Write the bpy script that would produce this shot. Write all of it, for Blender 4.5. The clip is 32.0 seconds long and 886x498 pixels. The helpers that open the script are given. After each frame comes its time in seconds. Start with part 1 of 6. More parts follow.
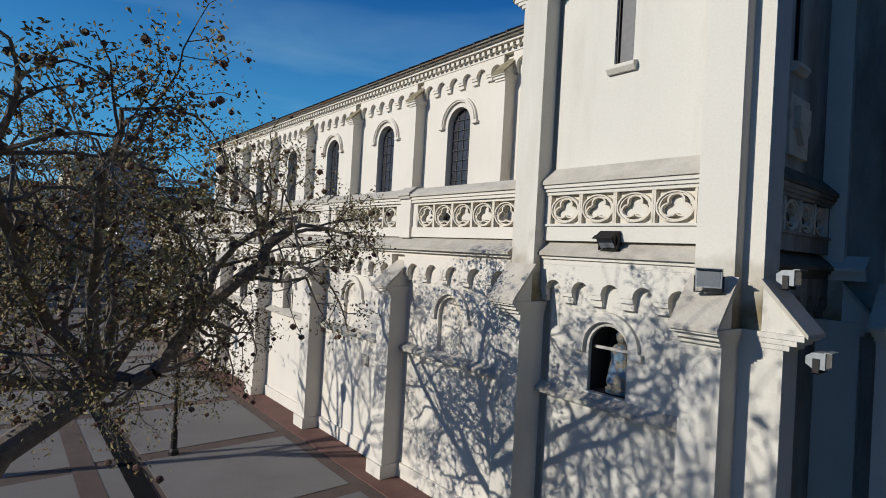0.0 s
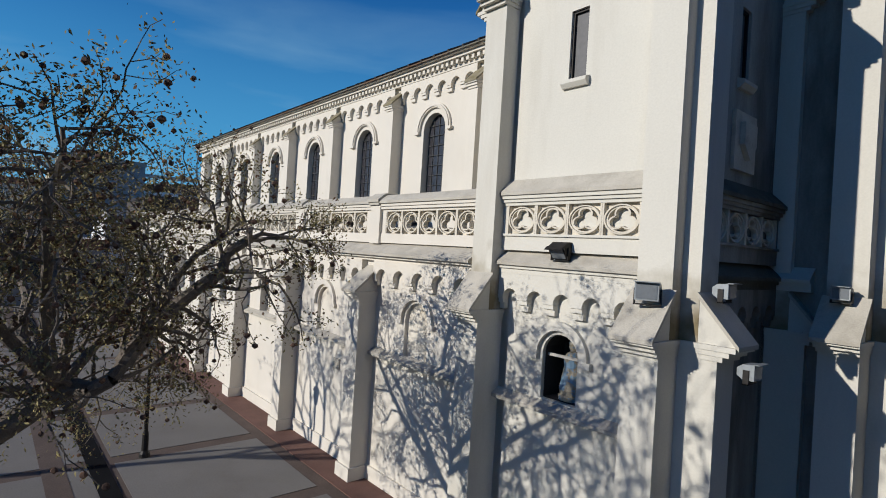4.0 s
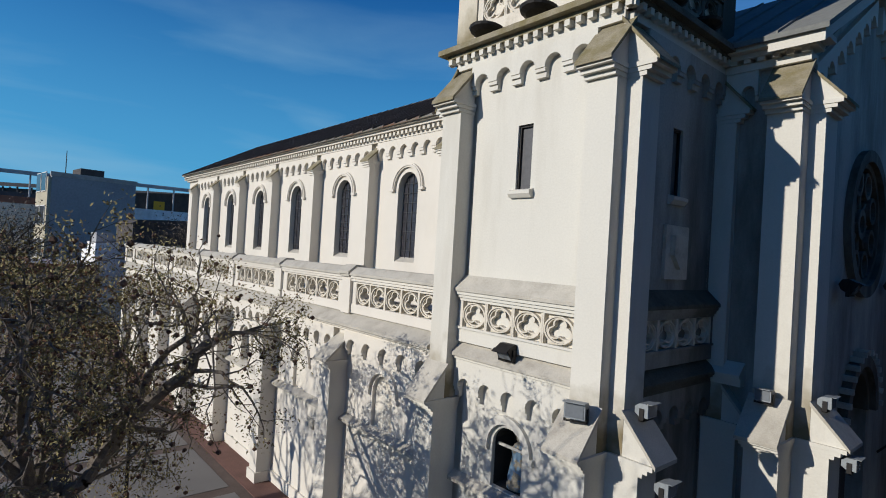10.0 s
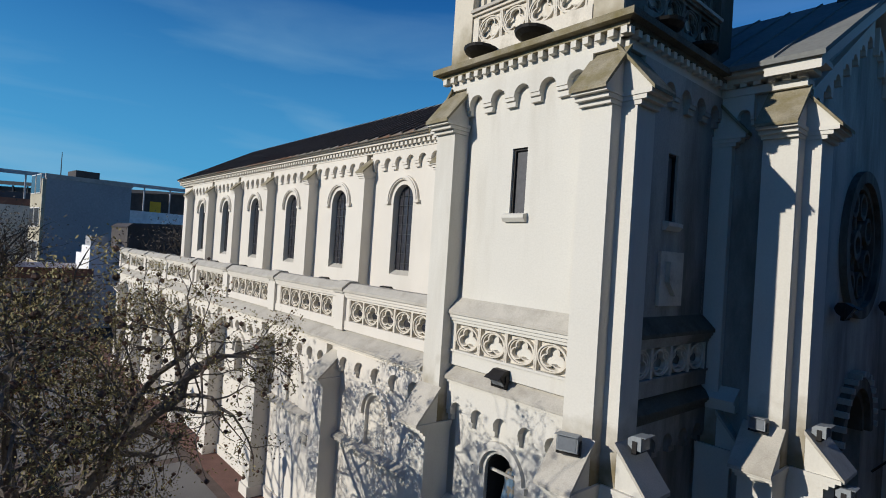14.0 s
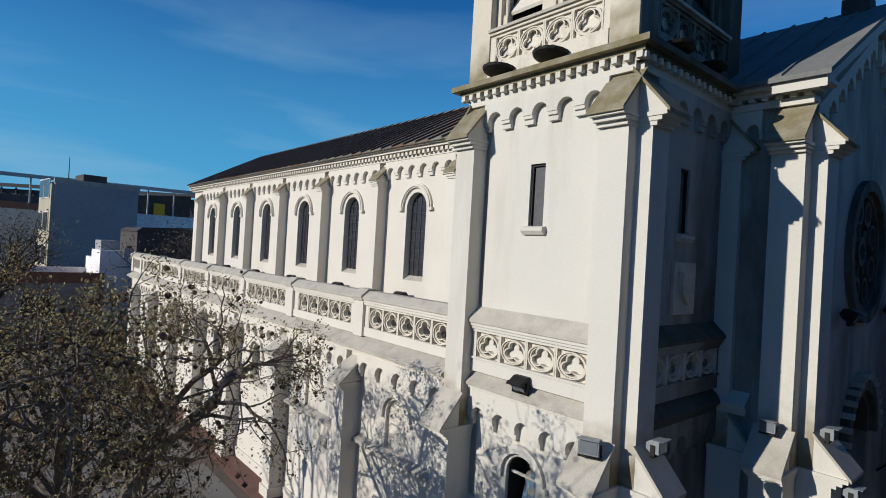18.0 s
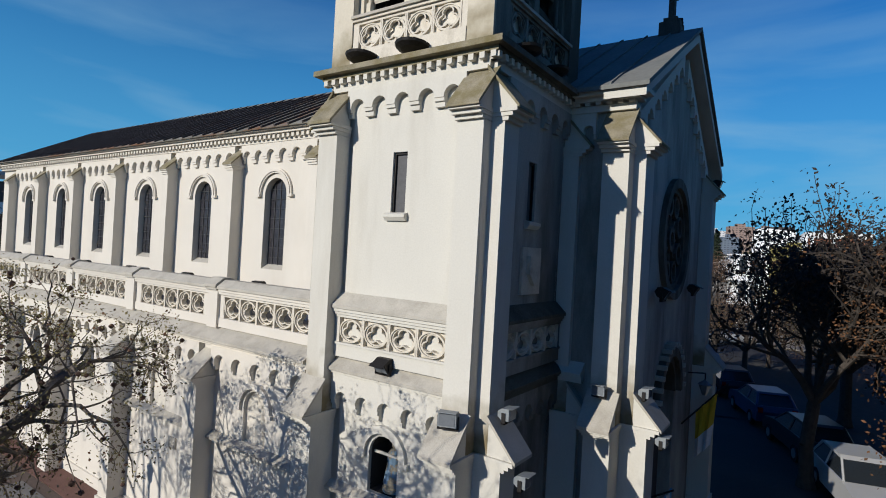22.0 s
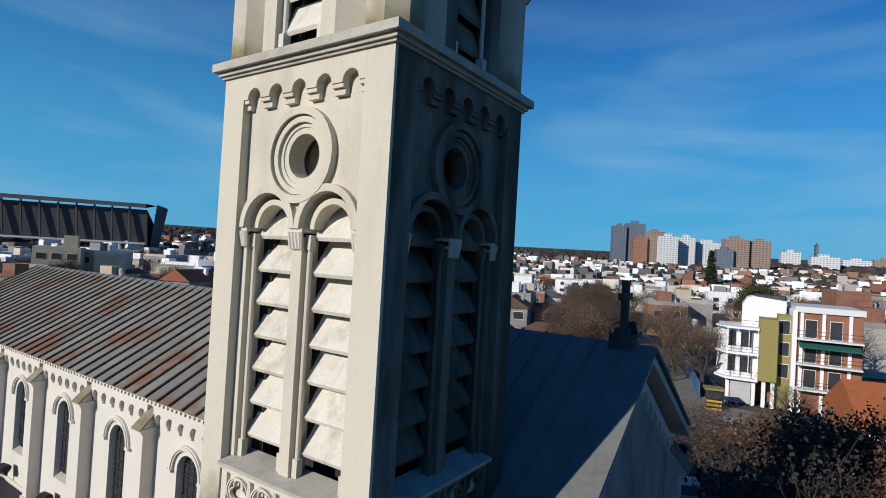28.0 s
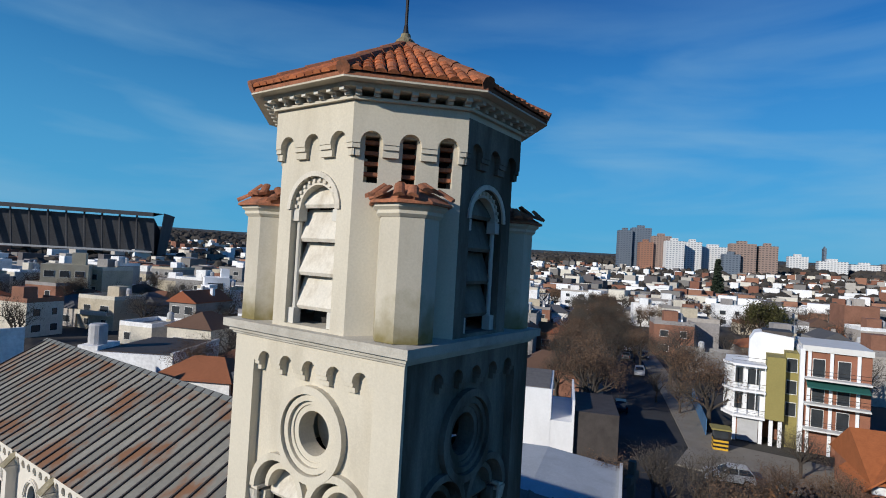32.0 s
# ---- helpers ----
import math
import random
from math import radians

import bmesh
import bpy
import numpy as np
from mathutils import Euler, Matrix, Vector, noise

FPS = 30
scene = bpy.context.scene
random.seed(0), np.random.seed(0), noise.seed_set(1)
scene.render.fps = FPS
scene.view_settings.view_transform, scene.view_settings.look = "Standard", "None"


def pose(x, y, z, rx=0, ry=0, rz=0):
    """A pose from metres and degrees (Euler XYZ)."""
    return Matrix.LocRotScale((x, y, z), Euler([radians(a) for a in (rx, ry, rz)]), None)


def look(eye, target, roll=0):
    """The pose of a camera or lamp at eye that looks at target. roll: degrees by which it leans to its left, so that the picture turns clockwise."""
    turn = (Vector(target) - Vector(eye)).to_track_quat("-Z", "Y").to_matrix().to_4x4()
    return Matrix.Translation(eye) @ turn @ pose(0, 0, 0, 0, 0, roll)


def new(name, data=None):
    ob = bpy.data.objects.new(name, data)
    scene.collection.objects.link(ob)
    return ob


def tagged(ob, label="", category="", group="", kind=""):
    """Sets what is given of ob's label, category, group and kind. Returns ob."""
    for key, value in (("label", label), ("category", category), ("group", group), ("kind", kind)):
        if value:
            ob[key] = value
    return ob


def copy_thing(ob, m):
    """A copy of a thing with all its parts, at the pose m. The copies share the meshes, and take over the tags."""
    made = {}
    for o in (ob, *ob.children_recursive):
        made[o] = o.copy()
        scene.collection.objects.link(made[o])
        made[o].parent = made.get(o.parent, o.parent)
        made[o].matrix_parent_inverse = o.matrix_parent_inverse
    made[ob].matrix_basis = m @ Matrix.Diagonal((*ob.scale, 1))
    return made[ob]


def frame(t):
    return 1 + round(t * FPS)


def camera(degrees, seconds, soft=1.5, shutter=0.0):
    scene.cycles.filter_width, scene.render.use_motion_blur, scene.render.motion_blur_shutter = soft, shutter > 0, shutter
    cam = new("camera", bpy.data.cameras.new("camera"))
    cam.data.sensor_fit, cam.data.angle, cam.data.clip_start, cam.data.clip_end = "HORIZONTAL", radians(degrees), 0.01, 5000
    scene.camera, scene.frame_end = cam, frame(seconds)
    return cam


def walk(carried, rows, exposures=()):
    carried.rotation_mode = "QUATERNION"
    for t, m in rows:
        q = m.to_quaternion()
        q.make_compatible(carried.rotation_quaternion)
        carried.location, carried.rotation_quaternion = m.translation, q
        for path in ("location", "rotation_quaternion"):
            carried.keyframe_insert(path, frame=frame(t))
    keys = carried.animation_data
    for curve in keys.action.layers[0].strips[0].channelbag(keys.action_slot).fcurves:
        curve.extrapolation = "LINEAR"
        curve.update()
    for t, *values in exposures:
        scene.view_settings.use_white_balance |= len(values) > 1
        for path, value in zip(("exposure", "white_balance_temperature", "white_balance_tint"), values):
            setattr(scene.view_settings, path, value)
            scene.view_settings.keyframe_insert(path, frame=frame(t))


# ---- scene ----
cam = camera(78.4, 32.0, 1.0)
PATH = [
    (0, (2.743, -6.741, 4.695), (1.201, -5.467, 4.71), 3.2),
    (0.5, (2.836, -6.678, 4.701), (1.296, -5.402, 4.711), 3.1),
    (1, (3.061, -6.477, 4.695), (1.525, -5.197, 4.704), 3.2),
    (1.5, (3.297, -6.222, 4.658), (1.765, -4.938, 4.666), 3.1),
    (2, (3.374, -6.095, 4.598), (1.845, -4.807, 4.605), 3.1),
    (2.5, (3.396, -6.084, 4.558), (1.869, -4.793, 4.568), 3.3),
    (3, (3.288, -6.191, 4.558), (1.759, -4.901, 4.568), 3.4),
    (3.5, (3.223, -6.337, 4.713), (1.694, -5.048, 4.723), 3.5),
    (5.5, (3.199, -6.528, 5.136), (1.677, -5.231, 5.146), 3.3),
    (6, (3.57, -6.168, 5.183), (2.05, -4.867, 5.196), 3.2),
    (6.5, (3.811, -5.891, 5.22), (2.29, -4.592, 5.233), 3.0),
    (7, (3.917, -5.764, 5.165), (2.397, -4.464, 5.177), 3.2),
    (7.5, (3.902, -5.793, 5.155), (2.381, -4.494, 5.168), 3.4),
    (8, (3.806, -5.896, 5.346), (2.285, -4.598, 5.357), 3.5),
    (8.5, (3.793, -6.064, 5.529), (2.274, -4.763, 5.543), 3.5),
    (9, (3.821, -6.183, 5.657), (2.303, -4.882, 5.675), 3.4),
    (9.5, (3.882, -6.297, 5.898), (2.364, -4.994, 5.916), 3.4),
    (10, (3.992, -6.409, 6.426), (2.476, -5.106, 6.444), 3.4),
    (10.5, (4.074, -6.441, 6.488), (2.558, -5.136, 6.508), 3.4),
    (11, (4.126, -6.415, 6.415), (2.614, -5.106, 6.436), 3.6),
    (11.5, (3.911, -6.17, 6.409), (2.4, -4.86, 6.424), 3.4),
    (12, (3.753, -5.958, 6.369), (2.245, -4.645, 6.381), 3.5),
    (12.5, (3.738, -5.898, 6.314), (2.231, -4.584, 6.326), 3.5),
    (13, (3.816, -5.959, 6.341), (2.307, -4.647, 6.357), 3.6),
    (13.5, (3.898, -6.105, 6.492), (2.389, -4.792, 6.512), 3.6),
    (14, (3.962, -6.327, 6.794), (2.452, -5.016, 6.814), 3.7),
    (14.5, (4.051, -6.514, 7.129), (2.541, -5.203, 7.144), 3.6),
    (16.5, (4.07, -6.839, 6.874), (2.56, -5.528, 6.887), 3.6),
    (17, (4.041, -6.874, 6.845), (2.528, -5.567, 6.859), 3.5),
    (17.5, (4.034, -6.86, 6.908), (2.523, -5.551, 6.92), 3.4),
    (18, (4.024, -6.828, 6.984), (2.51, -5.521, 6.999), 3.3),
    (18.5, (4.002, -6.816, 6.97), (2.488, -5.508, 6.985), 3.3),
    (19, (3.981, -6.814, 6.976), (2.482, -5.489, 6.994), 3.3),
    (19.5, (3.933, -6.785, 6.991), (2.592, -5.301, 7.015), 3.1),
    (20, (3.95, -6.795, 6.902), (2.776, -5.176, 6.935), 3.0),
    (20.5, (4.01, -6.841, 6.847), (2.851, -5.211, 6.875), 3.1),
    (21, (4.049, -6.898, 6.867), (2.899, -5.262, 6.89), 3.1),
    (21.5, (4.066, -6.943, 6.883), (2.921, -5.303, 6.899), 3.2),
    (22, (4.135, -6.966, 6.896), (2.997, -5.322, 6.906), 3.2),
    (22.5, (4.217, -6.943, 6.942), (3.082, -5.296, 6.952), 3.2),
    (23, (4.233, -6.898, 6.988), (3.1, -5.25, 6.995), 3.2),
    (23.5, (4.247, -6.825, 7.052), (3.114, -5.177, 7.057), 3.2),
    (24, (4.296, -6.701, 7.092), (3.169, -5.049, 7.099), 3.3),
    (24.5, (4.282, -6.561, 7.711), (3.155, -4.909, 7.716), 3.3),
    (25, (4.323, -6.308, 8.491), (3.195, -4.656, 8.497), 3.3),
    (25.5, (4.411, -6.009, 9.317), (3.287, -4.355, 9.327), 3.3),
    (26, (4.461, -5.634, 10.279), (3.341, -3.977, 10.293), 3.3),
    (26.5, (4.425, -5.323, 11.178), (3.307, -3.665, 11.198), 3.3),
    (28.5, (4.191, -4.982, 14.926), (3.06, -3.333, 14.963), 3.3),
    (29, (4.136, -5.02, 15.482), (3.008, -3.369, 15.52), 3.2),
    (29.5, (4.082, -5.059, 15.568), (2.954, -3.408, 15.608), 3.2),
    (30, (4.028, -5.15, 15.578), (2.901, -3.499, 15.618), 3.2),
    (30.5, (3.953, -5.283, 15.934), (2.824, -3.633, 15.974), 3.2),
    (31, (3.856, -5.323, 16.629), (2.722, -3.675, 16.669), 3.3),
    (31.5, (3.925, -5.29, 17.314), (2.788, -3.646, 17.358), 3.2),
    (32, (4.133, -5.269, 17.913), (2.988, -3.63, 17.955), 3.3),
]
walk(cam, [(t, look(eye, target, roll)) for t, eye, target, roll in PATH])

# ---- world, sun, exposure ----
SUN_EL, SUN_AZ = 21.0, (0.281, 0.96)
world = bpy.data.worlds.new("world")
scene.world = world
world.use_nodes = True
wn, wl = world.node_tree.nodes, world.node_tree.links
wn.clear()
w_out, w_bg, w_sky = wn.new("ShaderNodeOutputWorld"), wn.new("ShaderNodeBackground"), wn.new("ShaderNodeTexSky")
w_sky.sky_type, w_sky.sun_disc = "NISHITA", False
w_sky.sun_elevation, w_sky.sun_rotation = radians(SUN_EL), math.atan2(-SUN_AZ[0], -SUN_AZ[1])
w_sky.air_density, w_sky.dust_density, w_sky.ozone_density = 1.0, 0.0, 4.0
w_co, w_map, w_no, w_ramp, w_mix = (wn.new(k) for k in ("ShaderNodeTexCoord", "ShaderNodeMapping", "ShaderNodeTexNoise", "ShaderNodeValToRGB", "ShaderNodeMixRGB"))
w_map.inputs["Scale"].default_value = (1.1, 1.1, 7.0)
w_map.inputs["Location"].default_value = (2.3, 0.6, 1.1)
w_map.inputs["Rotation"].default_value = (0.14, -0.1, 0.3)
w_no.inputs["Scale"].default_value, w_no.inputs["Detail"].default_value, w_no.inputs["Distortion"].default_value = 1.5, 7.0, 0.4
w_ramp.color_ramp.elements[0].position, w_ramp.color_ramp.elements[1].position = 0.43, 0.74
w_ramp.color_ramp.elements[0].color, w_ramp.color_ramp.elements[1].color = (0, 0, 0, 1), (0.62, 0.62, 0.62, 1)
w_mix.inputs["Color2"].default_value = (4.7, 8.2, 11.0, 1)
w_hue = wn.new("ShaderNodeHueSaturation")
w_hue.inputs["Saturation"].default_value = 1.35
wl.new(w_co.outputs["Generated"], w_map.inputs["Vector"])
wl.new(w_map.outputs["Vector"], w_no.inputs["Vector"])
wl.new(w_no.outputs["Fac"], w_ramp.inputs["Fac"])
w_up, w_thin = wn.new("ShaderNodeMapRange"), wn.new("ShaderNodeMath")
w_thin.operation = "MULTIPLY"
for k, v in (("From Min", 0.20), ("From Max", 0.46), ("To Min", 1.0), ("To Max", 0.12)):
    w_up.inputs[k].default_value = v
wl.new(w_ramp.outputs["Color"], w_thin.inputs[0])
wl.new(w_up.outputs["Result"], w_thin.inputs[1])
wl.new(w_thin.outputs[0], w_mix.inputs["Fac"])
wl.new(w_sky.outputs["Color"], w_hue.inputs["Color"])
w_tint = wn.new("ShaderNodeMixRGB")
w_tint.blend_type = "MULTIPLY"
w_tint.inputs["Fac"].default_value, w_tint.inputs["Color2"].default_value = 1.0, (0.14, 0.99, 1.55, 1)
wl.new(w_hue.outputs["Color"], w_tint.inputs["Color1"])
w_sep, w_haze, w_low = wn.new("ShaderNodeSeparateXYZ"), wn.new("ShaderNodeMapRange"), wn.new("ShaderNodeMixRGB")
w_haze.interpolation_type = "SMOOTHSTEP"
for k, v in (("From Min", -0.02), ("From Max", 0.56), ("To Min", 0.9), ("To Max", 0.0)):
    w_haze.inputs[k].default_value = v
w_low.inputs["Color2"].default_value = (1.5, 6.3, 10.9, 1)
wl.new(w_co.outputs["Generated"], w_sep.inputs["Vector"])
wl.new(w_sep.outputs["Z"], w_haze.inputs["Value"])
wl.new(w_sep.outputs["Z"], w_up.inputs["Value"])
wl.new(w_haze.outputs["Result"], w_low.inputs["Fac"])
wl.new(w_tint.outputs["Color"], w_low.inputs["Color1"])
wl.new(w_low.outputs["Color"], w_mix.inputs["Color1"])
wl.new(w_mix.outputs["Color"], w_bg.inputs["Color"])
w_bg.inputs["Strength"].default_value = 0.061
wl.new(w_bg.outputs["Background"], w_out.inputs["Surface"])
sun = new("sun", bpy.data.lights.new("sun", "SUN"))
sun.data.energy, sun.data.angle, sun.data.color = 4.3, radians(0.5), (1.0, 0.955, 0.88)
sun.matrix_world = look((-SUN_AZ[0], -SUN_AZ[1], math.tan(radians(SUN_EL))), (0, 0, 0))


# ---- materials ----
def material(name, base, rough=0.8, metal=0.0, var=0.12, scale=1.2, fine=25.0, bump=0.15, stain=None, stain_amt=0.0, stain_scale=0.6, streak=1.0, lo=0.5, hi=0.7, island=0.0, spec=0.3, foot=None):
    """A surface with two scales of tone, a stain colour in patches (drawn out downwards by streak) and a fine relief."""
    m = bpy.data.materials.new(name)
    m.use_nodes = True
    n, l = m.node_tree.nodes, m.node_tree.links
    b = n["Principled BSDF"]
    b.inputs["Roughness"].default_value, b.inputs["Metallic"].default_value = rough, metal
    b.inputs["Specular IOR Level"].default_value = spec
    geo = n.new("ShaderNodeNewGeometry")
    big, small = n.new("ShaderNodeTexNoise"), n.new("ShaderNodeTexNoise")
    big.inputs["Scale"].default_value, big.inputs["Detail"].default_value = scale, 5
    small.inputs["Scale"].default_value, small.inputs["Detail"].default_value = fine, 4
    l.new(geo.outputs["Position"], big.inputs["Vector"])
    l.new(geo.outputs["Position"], small.inputs["Vector"])
    add = n.new("ShaderNodeMath")
    add.operation = "ADD"
    l.new(big.outputs["Fac"], add.inputs[0])
    l.new(small.outputs["Fac"], add.inputs[1])
    rng = n.new("ShaderNodeMapRange")
    rng.inputs["From Min"].default_value, rng.inputs["From Max"].default_value = 0.7, 1.3
    rng.inputs["To Min"].default_value, rng.inputs["To Max"].default_value = 1 - var, 1 + var
    l.new(add.outputs[0], rng.inputs["Value"])
    mul = n.new("ShaderNodeVectorMath")
    mul.operation = "SCALE"
    mul.inputs[0].default_value = base
    l.new(rng.outputs["Result"], mul.inputs["Scale"])
    last = mul.outputs["Vector"]
    if island:
        info = n.new("ShaderNodeObjectInfo") if island > 0 else n.new("ShaderNodeNewGeometry")
        r2 = n.new("ShaderNodeMapRange")
        r2.inputs["To Min"].default_value, r2.inputs["To Max"].default_value = 1 - abs(island), 1 + abs(island)
        l.new(info.outputs["Random" if island > 0 else "Random Per Island"], r2.inputs["Value"])
        m2 = n.new("ShaderNodeVectorMath")
        m2.operation = "SCALE"
        l.new(last, m2.inputs[0])
        l.new(r2.outputs["Result"], m2.inputs["Scale"])
        last = m2.outputs["Vector"]
    if stain:
        mp, no, rp, mx = n.new("ShaderNodeMapping"), n.new("ShaderNodeTexNoise"), n.new("ShaderNodeMapRange"), n.new("ShaderNodeMixRGB")
        mp.inputs["Scale"].default_value = (1, 1, 1 / streak)
        no.inputs["Scale"].default_value, no.inputs["Detail"].default_value, no.inputs["Roughness"].default_value = stain_scale, 7, 0.65
        rp.inputs["From Min"].default_value, rp.inputs["From Max"].default_value = lo, hi
        rp.inputs["To Max"].default_value = stain_amt
        mx.inputs["Color2"].default_value = (*stain, 1)
        l.new(geo.outputs["Position"], mp.inputs["Vector"])
        l.new(mp.outputs["Vector"], no.inputs["Vector"])
        l.new(no.outputs["Fac"], rp.inputs["Value"])
        l.new(rp.outputs["Result"], mx.inputs["Fac"])
        l.new(last, mx.inputs["Color1"])
        last = mx.outputs["Color"]
    if foot:
        # lichen that has crept up from the ledge below: foot = (ledge height, upper limit, colour)
        sep, up, nz, sub, fx = n.new("ShaderNodeSeparateXYZ"), n.new("ShaderNodeMapRange"), n.new("ShaderNodeTexNoise"), n.new("ShaderNodeMath"), n.new("ShaderNodeMixRGB")
        nz.inputs["Scale"].default_value, nz.inputs["Detail"].default_value = 3.0, 8
        l.new(geo.outputs["Position"], sep.inputs["Vector"])
        l.new(geo.outputs["Position"], nz.inputs["Vector"])
        for k, v in (("From Min", foot[0]), ("From Max", foot[1]), ("To Min", 1.1), ("To Max", -0.6)):
            up.inputs[k].default_value = v
        up.clamp = True
        l.new(sep.outputs["Z"], up.inputs["Value"])
        sub.operation, sub.use_clamp = "MULTIPLY_ADD", True
        l.new(nz.outputs["Fac"], sub.inputs[0])
        sub.inputs[1].default_value = 1.6
        off = n.new("ShaderNodeMath")
        off.operation = "SUBTRACT"
        off.inputs[1].default_value = 1.0
        l.new(up.outputs["Result"], off.inputs[0])
        l.new(off.outputs[0], sub.inputs[2])
        fx.inputs["Color2"].default_value = (*foot[2], 1)
        l.new(sub.outputs[0], fx.inputs["Fac"])
        l.new(last, fx.inputs["Color1"])
        last = fx.outputs["Color"]
    l.new(last, b.inputs["Base Color"])
    if bump:
        bm_ = n.new("ShaderNodeBump")
        bm_.inputs["Strength"].default_value, bm_.inputs["Distance"].default_value = bump, 0.02
        l.new(small.outputs["Fac"], bm_.inputs["Height"])
        l.new(bm_.outputs["Normal"], b.inputs["Normal"])
    return m


PLASTER = material("cream_plaster", (0.622, 0.58, 0.508), 0.85, var=0.05, scale=0.8, fine=40, bump=0.12, stain=(0.45, 0.40, 0.32), stain_amt=0.35, stain_scale=0.9, streak=5, lo=0.52, hi=0.8)
TOWER = material("pale_grey_plaster", (0.576, 0.552, 0.488), 0.85, var=0.05, scale=0.7, fine=35, bump=0.12, stain=(0.36, 0.32, 0.25), stain_amt=0.6, stain_scale=0.8, streak=6, lo=0.52, hi=0.8)
# algae stains, plus an overall darkening that stands in for shade
SHADEALGAE = material("algae_and_shade_plaster", (0.25, 0.232, 0.195), 0.9, var=0.15, scale=0.9, fine=30, bump=0.2, stain=(0.055, 0.047, 0.032), stain_amt=0.9, stain_scale=0.7, streak=5, lo=0.34, hi=0.56)
# stained plaster whose base tone is also lowered to imitate shade
SHADESTAIN = material("stain_and_shade_plaster", (0.42, 0.405, 0.365), 0.9, var=0.12, scale=0.8, fine=30, bump=0.15, stain=(0.09, 0.085, 0.07), stain_amt=0.85, stain_scale=0.55, streak=4, lo=0.42, hi=0.64)
BELFRY = material("weathered_belfry_plaster", (0.565, 0.513, 0.41), 0.85, var=0.08, scale=0.8, fine=35, bump=0.14, stain=(0.30, 0.25, 0.17), stain_amt=0.6, stain_scale=0.9, streak=6, lo=0.5, hi=0.78)
PIER = material("lichened_pier_plaster", (0.565, 0.513, 0.41), 0.85, var=0.06, scale=0.7, fine=35, bump=0.12, stain=(0.36, 0.32, 0.25), stain_amt=0.6, stain_scale=0.8, streak=6, lo=0.52, hi=0.8, foot=(10.0, 11.5, (0.17, 0.135, 0.065)))
SHAFT = material("lichened_pinnacle_plaster", (0.50, 0.455, 0.365), 0.85, var=0.08, scale=0.9, fine=35, bump=0.15, stain=(0.34, 0.29, 0.20), stain_amt=0.6, stain_scale=1.2, streak=4, lo=0.48, hi=0.75, foot=(16.85, 18.1, (0.19, 0.155, 0.06)))
CORNER = material("lichened_buttress_plaster", (0.576, 0.552, 0.488), 0.85, var=0.05, scale=0.7, fine=35, bump=0.12, stain=(0.36, 0.32, 0.25), stain_amt=0.6, stain_scale=0.8, streak=6, lo=0.52, hi=0.8, foot=(4.2, 5.6, (0.20, 0.16, 0.09)))
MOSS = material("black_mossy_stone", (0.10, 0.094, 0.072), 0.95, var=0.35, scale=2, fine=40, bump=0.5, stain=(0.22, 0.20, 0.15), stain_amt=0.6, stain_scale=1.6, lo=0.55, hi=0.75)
LEDGE = material("weathered_ledge", (0.44, 0.41, 0.35), 0.9, var=0.12, scale=3, fine=50, bump=0.3, stain=(0.22, 0.195, 0.155), stain_amt=0.5, stain_scale=2.2, lo=0.48, hi=0.72)
LICHEN = material("lichened_cap", (0.25, 0.22, 0.155), 0.95, var=0.25, scale=4, fine=45, bump=0.5, stain=(0.16, 0.13, 0.05), stain_amt=0.8, stain_scale=3.0, lo=0.42, hi=0.66)
TRACERY = material("carved_stone", (0.60, 0.55, 0.46), 0.85, var=0.1, scale=3, fine=40, bump=0.25, stain=(0.28, 0.24, 0.18), stain_amt=0.6, stain_scale=4, lo=0.5, hi=0.75)
LOUVRE = material("cement_louvre", (0.63, 0.585, 0.50), 0.9, var=0.1, scale=2.5, fine=30, bump=0.2, stain=(0.32, 0.25, 0.16), stain_amt=0.75, stain_scale=2.6, streak=2, lo=0.5, hi=0.75)
# near-black colour that stands in for unlit interiors
DARK = material("interior_shade_black", (0.03, 0.028, 0.026), 0.9, var=0.2, bump=0)
GLASS = material("leaded_glass", (0.035, 0.034, 0.04), 0.25, var=0.4, scale=5, fine=14, bump=0.3, spec=0.5)
SLITGLASS = material("dusty_dark_glass", (0.075, 0.073, 0.075), 0.45, var=0.2, scale=3, fine=20, bump=0.05, spec=0.4)
LEAD = material("lead_bar", (0.05, 0.05, 0.05), 0.6, var=0.2, bump=0)
SHEET = material("zinc_sheet", (0.24, 0.225, 0.185), 0.6, metal=0.1, var=0.15, scale=0.8, fine=8, bump=0.1, stain=(0.23, 0.105, 0.045), stain_amt=0.9, stain_scale=0.5, lo=0.485, hi=0.59, island=0.14, spec=0.4)
SEAM = material("roof_batten", (0.07, 0.06, 0.055), 0.7, metal=0.2, var=0.3, bump=0.1)
SLATE = material("grey_sheet", (0.16, 0.165, 0.155), 0.8, metal=0.0, var=0.15, scale=1.0, fine=10, bump=0.1, stain=(0.22, 0.21, 0.19), stain_amt=0.4, island=0.08, spec=0.12)
TERRACE = material("dark_membrane", (0.10, 0.095, 0.09), 0.85, var=0.25, scale=1.5, fine=20, bump=0.3, stain=(0.20, 0.18, 0.16), stain_amt=0.5)
TILE = material("terracotta_tile", (0.42, 0.13, 0.05), 0.85, var=0.25, scale=4, fine=30, bump=0.3, stain=(0.13, 0.07, 0.045), stain_amt=0.6, stain_scale=3, island=0.3)
OLDTILE = material("broken_old_tile", (0.30, 0.115, 0.06), 0.9, var=0.3, scale=6, fine=35, bump=0.4, stain=(0.10, 0.07, 0.05), stain_amt=0.7, stain_scale=5, island=0.3)
IRON = material("dark_iron", (0.025, 0.023, 0.022), 0.55, metal=0.4, var=0.3, bump=0.1)
LAMPGREY = material("grey_lamp_housing", (0.25, 0.27, 0.28), 0.5, metal=0.3, var=0.15, bump=0.05)
